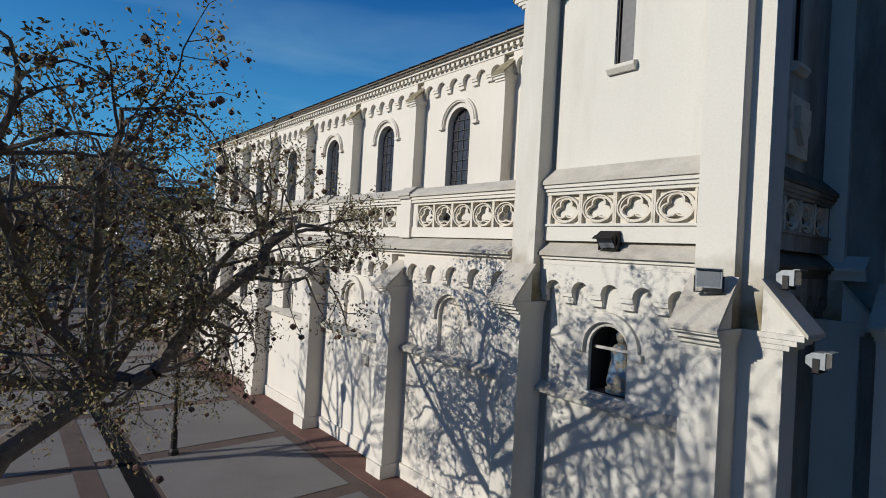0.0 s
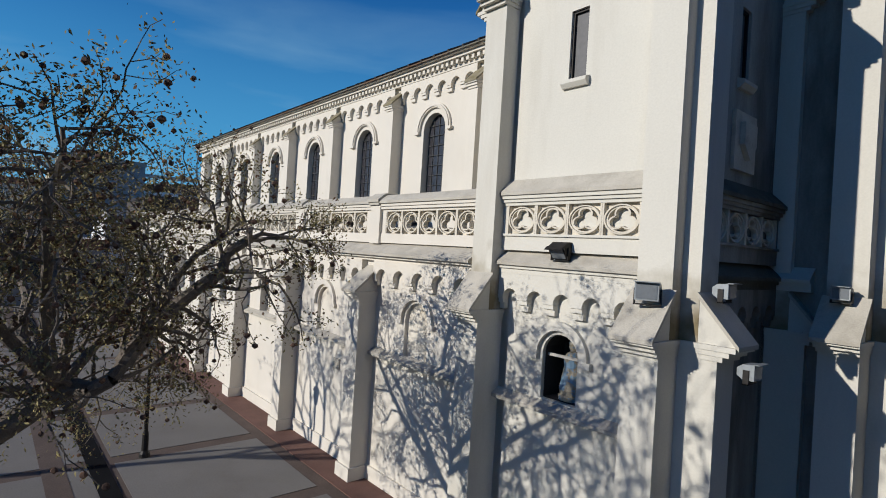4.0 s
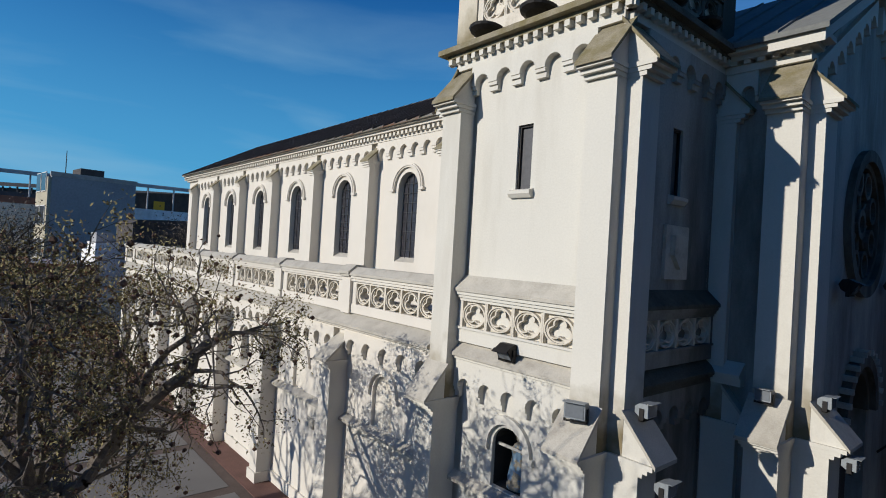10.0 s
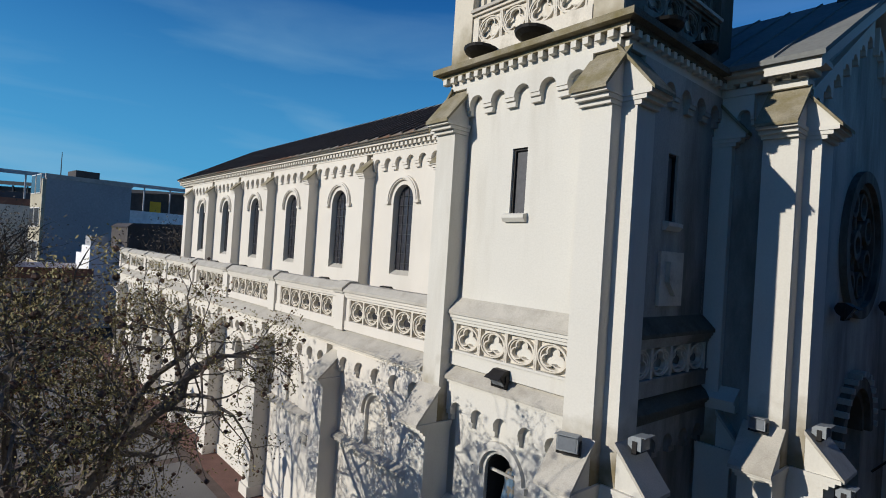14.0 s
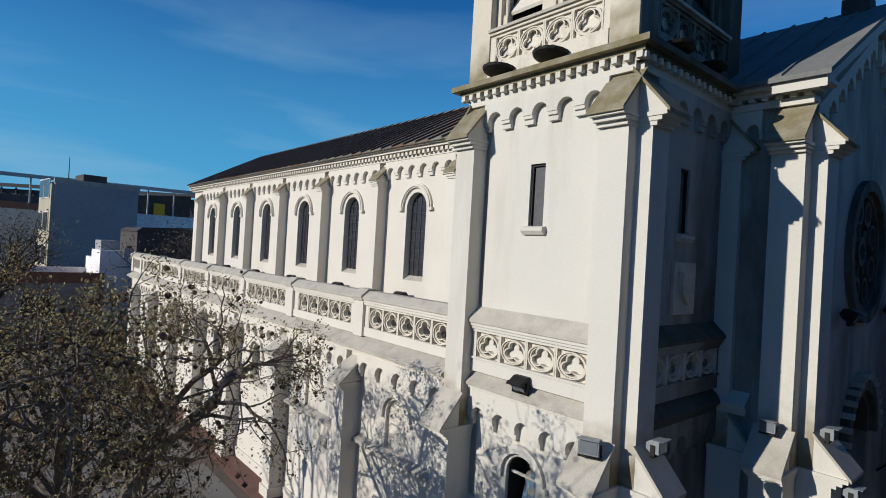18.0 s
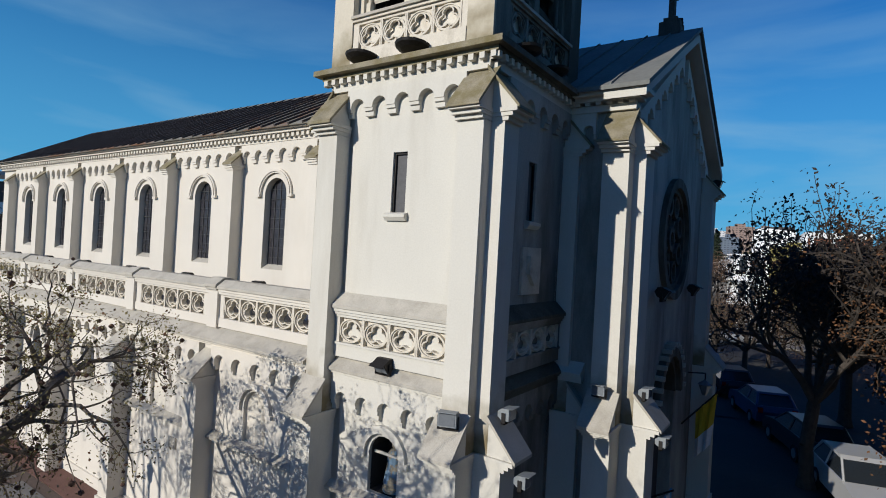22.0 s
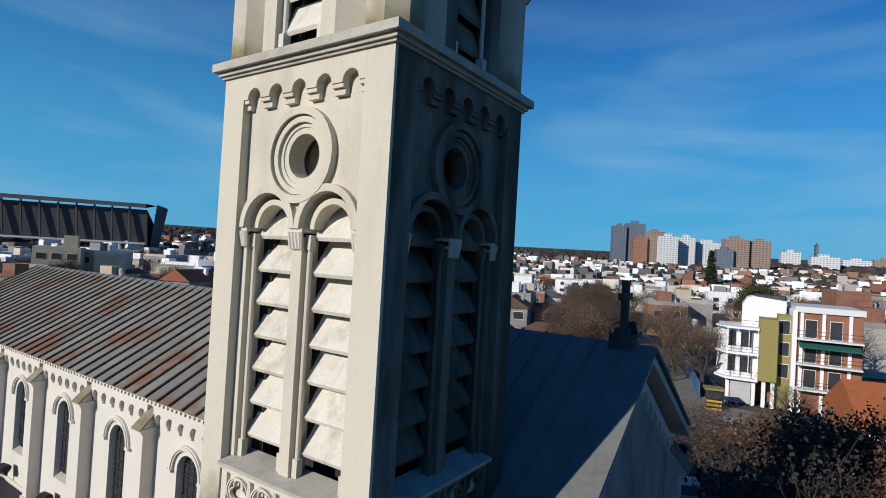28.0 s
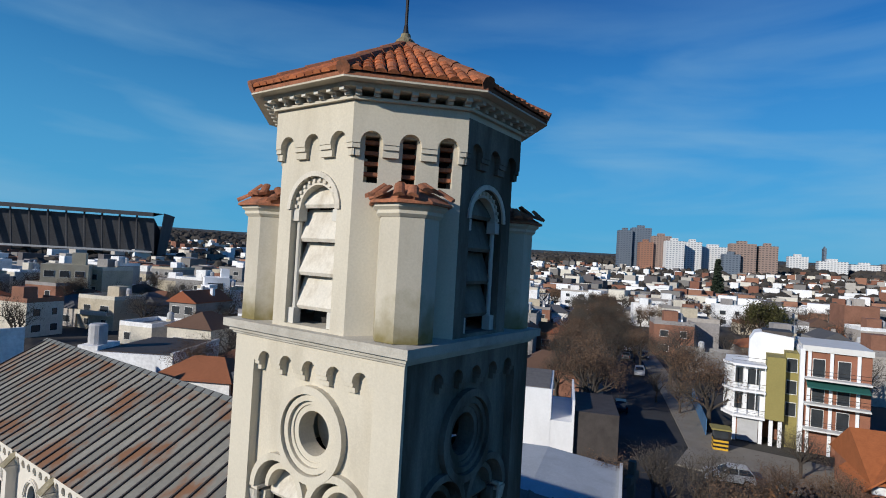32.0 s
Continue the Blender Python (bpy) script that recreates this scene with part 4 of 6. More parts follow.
for s in (-1, 1):
    for i in range(7):
        g = G()
        u, z = s * (0.45 + 0.5 * i), 12.1 - (0.45 + 0.5 * i) * 2.48 / hw
        pts = [(u + 0.25, z - 0.12 - s * 0.16), (u + 0.25, z - 0.5), (u + 0.15, z - 0.5)] + arc(u, z - 0.5, 0.15, 0, 180, 6)[1:-1] + [(u - 0.15, z - 0.5), (u - 0.25, z - 0.5), (u - 0.25, z - 0.12 + s * 0.16)]
        part("rake_arch", g.prism(pts, -0.1, 0), TOWER, front, m=fm)
    ov = 0.35 if s < 0 else 0.75
    g = G().prism([(0, 12.18), (s * (hw + ov), 12.18 - 0.6076 * (hw + ov) + 0.21), (s * (hw + ov), 12.36 - 0.6076 * (hw + ov) + 0.21), (0, 12.36)], -0.34, 0.4)
    part("rake_cornice", g, TOWER, front, m=fm)
    a, b = sorted((s * (hw - 0.58), s * (hw + 0.0)))
    buttress(front, a, b, 0, -0.56, -0.31, 0, (4.05, 4.61), (9.02, 9.66), fm, TOWER, over=0.25)
    slope = [(s * (hw + 0.42), 9.93), (0, 12.44), (0, 12.52), (s * (hw + 0.42), 10.01)]
    part("metal_roof", G().prism(slope, -0.40, 3.2), SLATE, front, "grey metal roof sheets", fm)
    for i in range(5):
        g = G().prism([(s * (hw + 0.42), 10.01), (0, 12.52), (0, 12.56), (s * (hw + 0.42), 10.05)], 0.25 + 0.6 * i, 0.28 + 0.6 * i)
        part("roof_seam", g, SLATE, front, m=fm)
sm = pose(0.6, FY0, 0)
buttress(front, 0.28, FX - 0.5, 0, -0.56, -0.31, 0, (4.05, 4.61), (9.02, 9.66), sm, TOWER, over=0.25)
part("return_cornice", G().box(-0.2, FX + 0.12, FY0 - 0.12, FY0 + 0.2, 9.62, 9.74).box(-0.2, FX + 0.2, FY0 - 0.2, FY0 + 0.2, 9.80, 9.88).box(-0.2, FX + 0.34, FY0 - 0.34, FY0 + 0.2, 9.88, 9.96), TOWER, front)
for i in range(8):
    part("dentil", G().box(FX - 0.0 - 0.2 * i, FX + 0.1 - 0.2 * i, FY0 - 0.18, FY0, 9.741, 9.80), TOWER, front)
for u in (0.1, 0.375):
    part("corbel_arch", arcade(u, u + 0.275, 1, 9.62, 9.30, 0.14, FY0 - 0.1, FY0), TOWER, front)
g = sloped(G(), 0.1, 0.65, FY0 - 0.22, FY0, 4.80, 4.98, 0.05)
part("string_course", g.box(0.1, 0.65, FY0 - 0.16, FY0, 4.62, 4.749), TOWER, front)
BLACKSTONE = material("near_black_stone", (0.07, 0.066, 0.06), 0.9, var=0.25, scale=4, fine=40, bump=0.3)
crs = thing("roof_cross", "dark stone cross on a pedestal at the gable top", "cross")
cx, cy = FX - 0.3, ym
part("pedestal", G().box(cx - 0.24, cx + 0.24, cy - 0.24, cy + 0.24, 12.35, 12.72).box(cx - 0.16, cx + 0.16, cy - 0.16, cy + 0.16, 12.72, 12.84), BLACKSTONE, crs)
part("upright", G().box(cx - 0.07, cx + 0.07, cy - 0.08, cy + 0.08, 12.84, 13.85), BLACKSTONE, crs)
part("arm", G().box(cx - 0.065, cx + 0.065, cy - 0.32, cy + 0.32, 13.42, 13.58), BLACKSTONE, crs)


# ---- lamps, statue and small things on the church ----
def floodlight(x, y, z, turn, tilt, colour=None, size=1.0):
    """A box floodlight on a bracket; it faces its local -y."""
    m = pose(x, y, z, 0, 0, turn)
    f = thing("floodlight", "small dark box floodlight on a metal bracket" if colour is IRON else "small grey box floodlight on a metal bracket", "floodlight", "floodlights on the church", m=m)
    s, c = size, colour or LAMPGREY
    part("bracket", G().box(-0.16 * s, -0.145 * s, -0.03, 0.03, 0, 0.2 * s).box(0.145 * s, 0.16 * s, -0.03, 0.03, 0, 0.2 * s).box(-0.16 * s, 0.16 * s, -0.03, 0.03, 0, 0.012), IRON, f, m=m)
    t = m @ Matrix.Translation((0, 0, 0.17 * s)) @ pose(0, 0, 0, tilt, 0, 0)
    pts = [(-0.10 * s, -0.11 * s), (-0.10 * s, 0.11 * s), (0.05 * s, 0.10 * s), (0.12 * s, 0.05 * s), (0.12 * s, -0.05 * s), (0.05 * s, -0.10 * s)]
    part("housing", G().prism(pts, -0.14 * s, 0.14 * s, "x"), c, f, m=t)
    part("lens", G().box(-0.12 * s, 0.12 * s, -0.106 * s, -0.10 * s, -0.09 * s, 0.09 * s), LAMPGLASS, f, m=t)
    part("visor", G().box(-0.15 * s, 0.15 * s, -0.17 * s, -0.09 * s, 0.11 * s, 0.12 * s), c, f, m=t)
    return f


floodlight(-1.56, -0.24, 4.86, 0, 38, IRON, 0.95)
floodlight(-0.02, -0.60, 4.42, 20, 0, LAMPGREY, 0.95)
floodlight(0.56, 0.05, 4.50, 90, 0, LAMPGREY, 0.8)
floodlight(0.90, -0.02, 3.66, 90, 0, LAMPGREY, 0.8)
floodlight(1.10, 2.42, 4.52, 0, 0, LAMPGREY, 0.8)
floodlight(1.72, 3.05, 4.48, 90, 0, LAMPGREY, 0.8)
floodlight(2.04, 3.05, 3.70, 90, 0, LAMPGREY, 0.8)
for i in range(6):
    floodlight(-8.72 - 3.6 * i, 2.62, 5.42, 10, 40, IRON, 1.3)
    part("conduit", G().tube((-8.72 - 3.6 * i, 2.93, 5.5), (-8.70 - 3.6 * i, 2.93, 5.1), 0.012, 0.012, 5), LAMPGREY, nave)


def pan_light(x, y, z, turn):
    """A shallow round floodlight tilted up on a short stem."""
    m = pose(x, y, z, 0, 0, turn)
    f = thing("floodlight", "shallow round dark floodlight on the cornice", "floodlight", "floodlights on the church", m=m)
    part("stem", G().tube((0, 0, 0), (0, 0, 0.06), 0.03, 0.03, 6).box(-0.1, 0.1, -0.06, 0.06, 0, 0.02), IRON, f, m=m)
    t = m @ Matrix.Translation((0, 0, 0.05)) @ pose(0, 0, 0, 8, 0, 0)
    part("pan", G().lathe([(0.05, 0), (0.20, 0.02), (0.29, 0.06), (0.31, 0.10), (0.29, 0.11)], n=16), IRON, f, m=t)
    part("glass", G().lathe([(0.28, 0.111), (0.2, 0.12)], n=16), CARBON, f, m=t)


CARBON = material("dark_lamp_glass", (0.03, 0.032, 0.035), 0.2, var=0.1, bump=0, spec=0.5)
for dx in (-0.85, 0.25):
    pan_light(UX + dx, UY - 1.76, 10.02, 180)
pan_light(UX + 1.76, UY + 0.3, 10.02, 270)
pan_light(UX + 1.76, UY - 0.8, 10.02, 270)
for y in (5.2, 8.6):
    floodlight(1.45, y, 6.1, 90, 30, IRON, 1.1)
floodlight(1.0, 6.95, 12.55, 200, -20, IRON, 1.2)
floodlight(1.55, 10.95, 9.2, 90, 20, IRON, 1.0)

ROBE = material("painted_robe", (0.32, 0.28, 0.21), 0.6, var=0.25, scale=12, fine=40, bump=0.1, stain=(0.12, 0.25, 0.38), stain_amt=0.8, stain_scale=5, lo=0.52, hi=0.56)
st = G().lathe([(0.19, 2.85), (0.20, 2.91), (0.17, 2.92), (0.19, 3.00), (0.165, 3.15), (0.13, 3.33), (0.145, 3.45), (0.10, 3.52), (0.05, 3.55), (0.075, 3.61), (0.08, 3.67), (0.05, 3.75), (0.01, 3.77)], CX - 0.02, CY - TW + 0.27, 14)
tagged(new("statue", st.mesh("statue", ROBE)), "small painted draped statue standing in the arched niche", "statue")
nic = thing_part(tower, "niche", Matrix())
nx, ny = CX - 0.07, CY - TW
# black lining added so the recess reads as deep shade
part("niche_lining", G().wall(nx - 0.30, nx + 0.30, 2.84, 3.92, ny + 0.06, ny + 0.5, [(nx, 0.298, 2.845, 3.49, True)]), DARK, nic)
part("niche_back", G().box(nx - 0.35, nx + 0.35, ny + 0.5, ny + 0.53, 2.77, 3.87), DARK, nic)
part("hood_mould", G().ring(nx, 3.49, 0.37, 0.50, ny - 0.07, ny, 0, 180, n=18).box(nx - 0.55, nx - 0.37, ny - 0.07, ny, 3.40, 3.49).box(nx + 0.37, nx + 0.55, ny - 0.07, ny, 3.40, 3.49), TOWER, nic)
part("niche_bar", G().box(nx - 0.31, nx + 0.31, ny + 0.12, ny + 0.15, 3.45, 3.49), PLASTER, nic, "pale glazing bar")
part("niche_sill", sloped(G(), CX - 1.23, CX + 1.23, ny - 0.15, ny, 2.72, 2.81, 0.06), LEDGE, tower, "long weathered sill")
rel = thing_part(tower, "carved_arms", Matrix())
ex = CX + TW
part("arms_plate", G().box(ex, ex + 0.05, CY - 0.35, CY + 0.35, 6.25, 7.05), TRACERY, rel)
part("arms_shield", G().prism([(CY - 0.2, 6.9), (CY - 0.2, 6.6), (CY, 6.4), (CY + 0.2, 6.6), (CY + 0.2, 6.9)], ex + 0.05, ex + 0.12, "x"), TRACERY, rel)
# vent grille and rain pipe on the aisle
part("vent_grille", G().box(-8.15, -7.85, -0.03, 0, 2.0, 2.25).box(-8.12, -7.88, -0.045, -0.03, 2.03, 2.07).box(-8.12, -7.88, -0.045, -0.03, 2.12, 2.16), LEDGE, aisle)
# wall lantern and flag on the front
YELLOW = material("yellow_cloth", (0.62, 0.40, 0.03), 0.85, var=0.1, bump=0.05)
WHITECLOTH = material("white_cloth", (0.75, 0.75, 0.74), 0.85, var=0.08, bump=0.05)
BLUECLOTH = material("blue_cloth", (0.10, 0.32, 0.55), 0.85, var=0.1, bump=0.05)
lan = thing("wall_lantern", "dark iron wall lantern on a curved bracket", "lantern", m=pose(1.26, 9.6, 3.4))
part("bracket", G().tube((1.26, 9.6, 3.9), (1.7, 9.6, 3.95), 0.02, 0.02, 6).tube((1.7, 9.6, 3.95), (1.7, 9.6, 3.75), 0.02, 0.02, 6), IRON, lan)
part("lamp_body", G().lathe([(0.06, 3.35), (0.16, 3.62), (0.19, 3.64), (0.03, 3.76)], 1.7, 9.6, 6), LAMPGLASS, lan)
flag = thing("flag", "limp yellow and white flag on a slanted pole", "flag", m=pose(1.26, 9.0, 2.9))
part("pole", G().tube((1.26, 9.0, 2.6), (2.35, 9.0, 3.9), 0.025, 0.02, 6), IRON, flag)
for mat_, v0, v1 in ((YELLOW, 0.0, 0.6), (WHITECLOTH, 0.6, 1.0)):
    g = G()
    for i in range(8):
        for j in range(4):
            q = []
            for a, b in ((i, j), (i + 1, j), (i + 1, j + 1), (i, j + 1)):
                u, v = a / 8, v0 + (v1 - v0) * b / 4
                q.append((1.6 + 0.5 * u - 0.12 * v * u, 9.0 + (0.05 + 0.05 * v) * math.sin(13 * u + 2 * v), 2.99 + 0.6 * u - 1.25 * v - 0.15 * v * u))
            g.add(q, [(0, 1, 2, 3)])
    part("cloth", g, mat_, flag)
flag2 = thing("flag", "pale blue and white flag hung from the front wall", "flag", m=pose(1.3, 4.6, 1.5))
part("cloth", G().box(1.98, 2.0, 3.6, 4.3, 0.9, 2.6), BLUECLOTH, flag2)
part("white_stripe", G().box(1.97, 2.01, 3.83, 4.07, 0.9, 2.6), WHITECLOTH, flag2)
part("pole", G().tube((1.3, 3.95, 2.2), (2.1, 3.95, 2.7), 0.02, 0.02, 6), IRON, flag2)


def street_lamp(x, y, h=2.75):
    m = pose(x, y, 0)
    s = thing("street_lamp", "slim dark iron post lamp with a small lantern head", "street lamp", "lamps beside the church", m=m)
    part("post_base", G().lathe([(0.11, 0), (0.11, 0.08), (0.07, 0.14), (0.065, 0.5), (0.05, 0.56)], n=10), IRON, s, m=m)
    part("post", G().lathe([(0.045, 0.55), (0.035, h - 0.4)], n=8), IRON, s, m=m)
    part("lantern", G().lathe([(0.05, h - 0.4), (0.10, h - 0.36), (0.14, h - 0.08)], n=6), LAMPGLASS, s, m=m)
    part("lantern_cap", G().lathe([(0.17, h - 0.08), (0.16, h - 0.05), (0.05, h + 0.04), (0.02, h + 0.12)], n=6), IRON, s, m=m)


street_lamp(-9.95, -3.52)
street_lamp(-17.6, -3.5)
street_lamp(-25.2, -3.5)

# ---- trees ----
BARK = material("dark_bark", (0.058, 0.048, 0.04), 0.95, var=0.3, scale=8, fine=60, bump=0.5)
PALEBARK = material("grey_brown_bark", (0.15, 0.126, 0.105), 0.95, var=0.3, scale=8, fine=60, bump=0.5)
TWIG = material("grey_twig", (0.095, 0.080, 0.062), 0.95, var=0.25, bump=0)
POD = material("dry_pod", (0.10, 0.058, 0.04), 0.8, var=0.3, bump=0, island=-0.4)
FERN = material("sparse_green_leaf", (0.22, 0.185, 0.08), 0.8, var=0.2, bump=0, island=-0.4)
RUST = material("rusty_leaf", (0.12, 0.058, 0.026), 0.85, var=0.2, bump=0, island=-0.45)
DARKLEAF = material("dark_dry_leaf", (0.034, 0.027, 0.022), 0.85, var=0.2, bump=0, island=-0.4)
EVERGREEN = material("evergreen_leaf", (0.035, 0.05, 0.02), 0.85, var=0.2, bump=0, island=-0.4)
OLIVELEAF = material("olive_bush_leaf", (0.065, 0.062, 0.02), 0.85, var=0.2, bump=0, island=-0.4)


def grow(g, tips, p, d, length, r, level, rng, forks, lift=0.15, wob=0.35):
    """One limb of wobbling pieces, and the limbs that leave it; its ends go to tips."""
    n = 4 if level < 2 else 3
    pts = [p]
    for i in range(n):
        d = (d + Vector((rng.uniform(-wob, wob), rng.uniform(-wob, wob), rng.uniform(-wob, wob) + lift))).normalized()
        q = p + d * length / n
        g.tube(p, q, r * (1 - 0.45 * i / n), r * (1 - 0.45 * (i + 1) / n), 7 if level == 0 else 5 if level == 1 else 3, caps=False)
        p = q
        pts.append(p)
    if level >= len(forks):
        tips.append((p, d))
        tips.append((pts[-2], d))
        return
    for i in range(forks[level]):
        t = 0.35 + 0.65 * (i + 1) / forks[level]
        k = min(int(t * n), n - 1)
        o = pts[k].lerp(pts[k + 1], t * n - k)
        side = d.orthogonal().normalized()
        side.rotate(Matrix.Rotation(2.4 * i + rng.uniform(-0.6, 0.6), 3, d))
        nd = (d * rng.uniform(0.5, 0.9) + side * rng.uniform(0.55, 1.0)).normalized()
        grow(g, tips, o, nd, length * rng.uniform(0.55, 0.8), r * 0.5, level + 1, rng, forks, lift, wob)


def leaves(tips, rng, count, spread, size, long=1.6):
    g = G()
    for p, d in tips:
        for _ in range(count):
            c = p + Vector((rng.gauss(0, spread), rng.gauss(0, spread), rng.gauss(0, spread)))
            a = Vector((rng.uniform(-1, 1), rng.uniform(-1, 1), rng.uniform(-1, 1))).normalized()
            b = a.orthogonal().normalized()
            s = size * rng.uniform(0.6, 1.3)
            g.add([c - a * s * long, c - b * s, c + a * s * long, c + b * s], [(0, 1, 2, 3)])
    return g


def tree(name, label, base, limbs, trunk, r, forks, seed, kinds, group="", wob=0.35, lift=0.15):
    """A trunk up to its fork, limbs by direction and length, and the leaf kinds as (name, material, count, spread, size, share)."""
    rng = random.Random(seed)
    t = thing(name, label, "tree", group, m=pose(*base))
    b, f = Vector(base), Vector(trunk)
    g = G()
    mid = b.lerp(f, 0.5) + Vector((rng.uniform(-.1, .1), rng.uniform(-.1, .1), 0))
    g.tube(b, b.lerp(mid, 0.3), r * 1.5, r * 1.1, 10).tube(b.lerp(mid, 0.3), mid, r * 1.1, r, 10, False).tube(mid, f, r, r * 0.95, 10, False)
    part("trunk", g, BARK, t)
    tips = []
    for d, length in limbs:
        g = G()
        grow(g, tips, f, Vector(d).normalized(), length, r * 0.62, 0, rng, forks, lift, wob)
        part("limb", g, BARK, t)
    for nm, mat_, count, spread, size, share in kinds:
        tagged(part(nm, leaves([q for q in tips if rng.random() < share], rng, count, spread, size), mat_, t), kind="stuff")
    return t, tips


def pods(tips, rng, size):
    """Small round dry pods hanging at the twig ends."""
    g = G()
    for p, d in tips:
        c = p + Vector((rng.gauss(0, 0.06), rng.gauss(0, 0.06), rng.gauss(-0.04, 0.04)))
        s = size * rng.uniform(0.7, 1.3)
        ring = [(math.cos(1.0472 * i), math.sin(1.0472 * i)) for i in range(6)]
        g.add([c + Vector((0.8 * u, 0.8 * v, 0.55)) * s for u, v in ring] + [c + Vector((u, v, -0.2)) * s for u, v in ring] + [c + Vector((0, 0, 1)) * s, c + Vector((0, 0, -1)) * s],
              [(i, (i + 1) % 6, 6 + (i + 1) % 6, 6 + i) for i in range(6)] + [(i, (i + 1) % 6, 12) for i in range(6)] + [(6 + (i + 1) % 6, 6 + i, 13) for i in range(6)])
    return g


def plaza_tree():
    """A low spreading tree: a leaning trunk, bowed main limbs, fine twigs with round pods and sparse feathery leaves."""
    rng = random.Random(9)
    t = thing("plaza_tree", "nearly bare spreading tree with round dry pods beside the church", "tree", m=pose(-4.6, -7.9, 0))
    f = Vector((-5.25, -5.65, 2.75))
    part("trunk", G().tube((-4.6, -7.9, -0.05), (-4.72, -7.3, 1.0), 0.24, 0.19, 10).tube((-4.72, -7.3, 1.0), (-4.93, -6.6, 2.2), 0.19, 0.16, 10, False).tube((-4.93, -6.6, 2.2), f, 0.16, 0.15, 10), PALEBARK, t)
    paths = (((-4.92, -5.30, 2.85), (-4.95, -4.95, 3.15), (-5.35, -4.5, 3.6), (-5.5, -4.2, 4.3), (-5.2, -3.7, 4.9)),
             ((-4.95, -4.95, 3.15), (-5.1, -4.3, 3.9), (-4.8, -3.8, 4.4), (-4.62, -3.5, 4.9)),
             ((-4.8, -5.8, 3.6), (-4.0, -5.9, 4.5), (-3.2, -6.0, 5.3)),
             ((-4.9, -6.2, 3.6), (-3.9, -6.6, 4.6), (-3.0, -6.8, 5.3)),
             ((-6.0, -6.0, 3.4), (-6.9, -6.0, 4.1), (-7.6, -5.9, 4.8)),
             ((-5.5, -5.5, 3.6), (-5.7, -5.5, 4.3), (-5.5, -5.5, 4.9)),
             ((-6.2, -5.1, 3.2), (-7.1, -4.5, 3.8), (-7.8, -4.1, 4.5)),
             ((-5.1, -6.3, 2.9), (-4.5, -6.9, 3.3), (-4.0, -7.1, 3.7)))
    tips = []
    for path in paths:
        g, p, r = G(), f, 0.125 if path in paths[:2] else 0.085
        if path[0] == (-4.95, -4.95, 3.15):
            p, path = Vector(path[0]), path[1:]
        for q in path:
            q = Vector(q)
            mid = p.lerp(q, 0.5) + Vector((rng.gauss(0, 0.06), rng.gauss(0, 0.06), rng.gauss(0, 0.05)))
            g.tube(p, mid, r, r * 0.92, 8, False).tube(mid, q, r * 0.92, r * 0.82, 8, False)
            d = (q - p).normalized()
            for o in (mid, q):
                for _ in range(1 if o is mid else 2):
                    side = d.orthogonal().normalized()
                    side.rotate(Matrix.Rotation(rng.uniform(0, 6.28), 3, d))
                    grow(g, tips, o, (d * 0.5 + side + Vector((0, 0, 0.25))).normalized(), rng.uniform(0.75, 1.2), min(r * 0.45, 0.038), 1, rng, (4, 3, 3), 0.0, 0.5)
            p, r = q, r * 0.8
        grow(g, tips, p, d, 0.85, 0.036, 1, rng, (4, 4, 3), 0.0, 0.5)
        part("limb", g, PALEBARK, t)
    tagged(part("pod_scatter", pods([q for q in tips if rng.random() < 0.55], rng, 0.034), POD, t), kind="stuff")
    tagged(part("sparse_foliage", leaves([q for q in tips if rng.random() < 0.75], rng, 28, 0.095, 0.0105, 2.4), FERN, t), kind="stuff")
    tagged(part("dry_foliage", leaves([q for q in tips if rng.random() < 0.3], rng, 9, 0.10, 0.015, 1.5), RUST, t), kind="stuff")


plaza_tree()
wide = [((0.6, 0.3, 0.7), 3.2), ((-0.6, 0.4, 0.7), 3.2), ((0.1, -0.6, 0.8), 3.2), ((0.4, -0.3, 1.0), 3.4), ((-0.4, -0.4, 0.9), 3.3), ((0.0, 0.6, 0.9), 3.2)]
for k, (x, y, s) in enumerate(((-11.9, -10.8, 0.76), (-4.3, -10.6, 0.72))):
    tree("street_tree", "tall bare street tree with dry pods on thin branches", (x, y, 0), [(d, l * s) for d, l in wide], (x + 0.3, y + 0.2, 3.4), 0.11, (4, 4, 3), 20 + k,
         [("pod_scatter", POD, 2, 0.14, 0.045, 0.35), ("dry_foliage", DARKLEAF, 5, 0.14, 0.032, 0.17)], "bare street trees")
tree("street_tree", "dark street tree with dry round seed balls", (4.1, 14.3, 0), [(d, l * 0.95) for d, l in wide], (4.2, 14.4, 2.7), 0.2, (6, 5, 4), 31,
     [("seed_ball_scatter", DARKLEAF, 3, 0.16, 0.055, 0.9), ("dry_foliage", DARKLEAF, 7, 0.2, 0.032, 0.7)], "leafy street trees")
tree("street_tree", "street tree with rust-brown autumn leaves", (8.7, 12.3, 0), [(d, l * 1.05) for d, l in wide] + [((-0.5, -0.6, 0.15), 2.2), ((0.2, -0.8, 0.1), 2.2)], (8.6, 12.4, 2.9), 0.24, (6, 5, 4), 33,
     [("autumn_foliage", RUST, 15, 0.22, 0.033, 0.72)], "leafy street trees", lift=0.04)
tree("street_tree", "street tree with rust-brown autumn leaves", (5.4, 24.0, 0), [(d, l * 0.9) for d, l in wide], (5.4, 24.1, 2.4), 0.24, (6, 5, 4), 35,
     [("autumn_foliage", RUST, 7, 0.24, 0.06, 0.8), ("dry_foliage", DARKLEAF, 5, 0.24, 0.05, 0.6)], "leafy street trees")

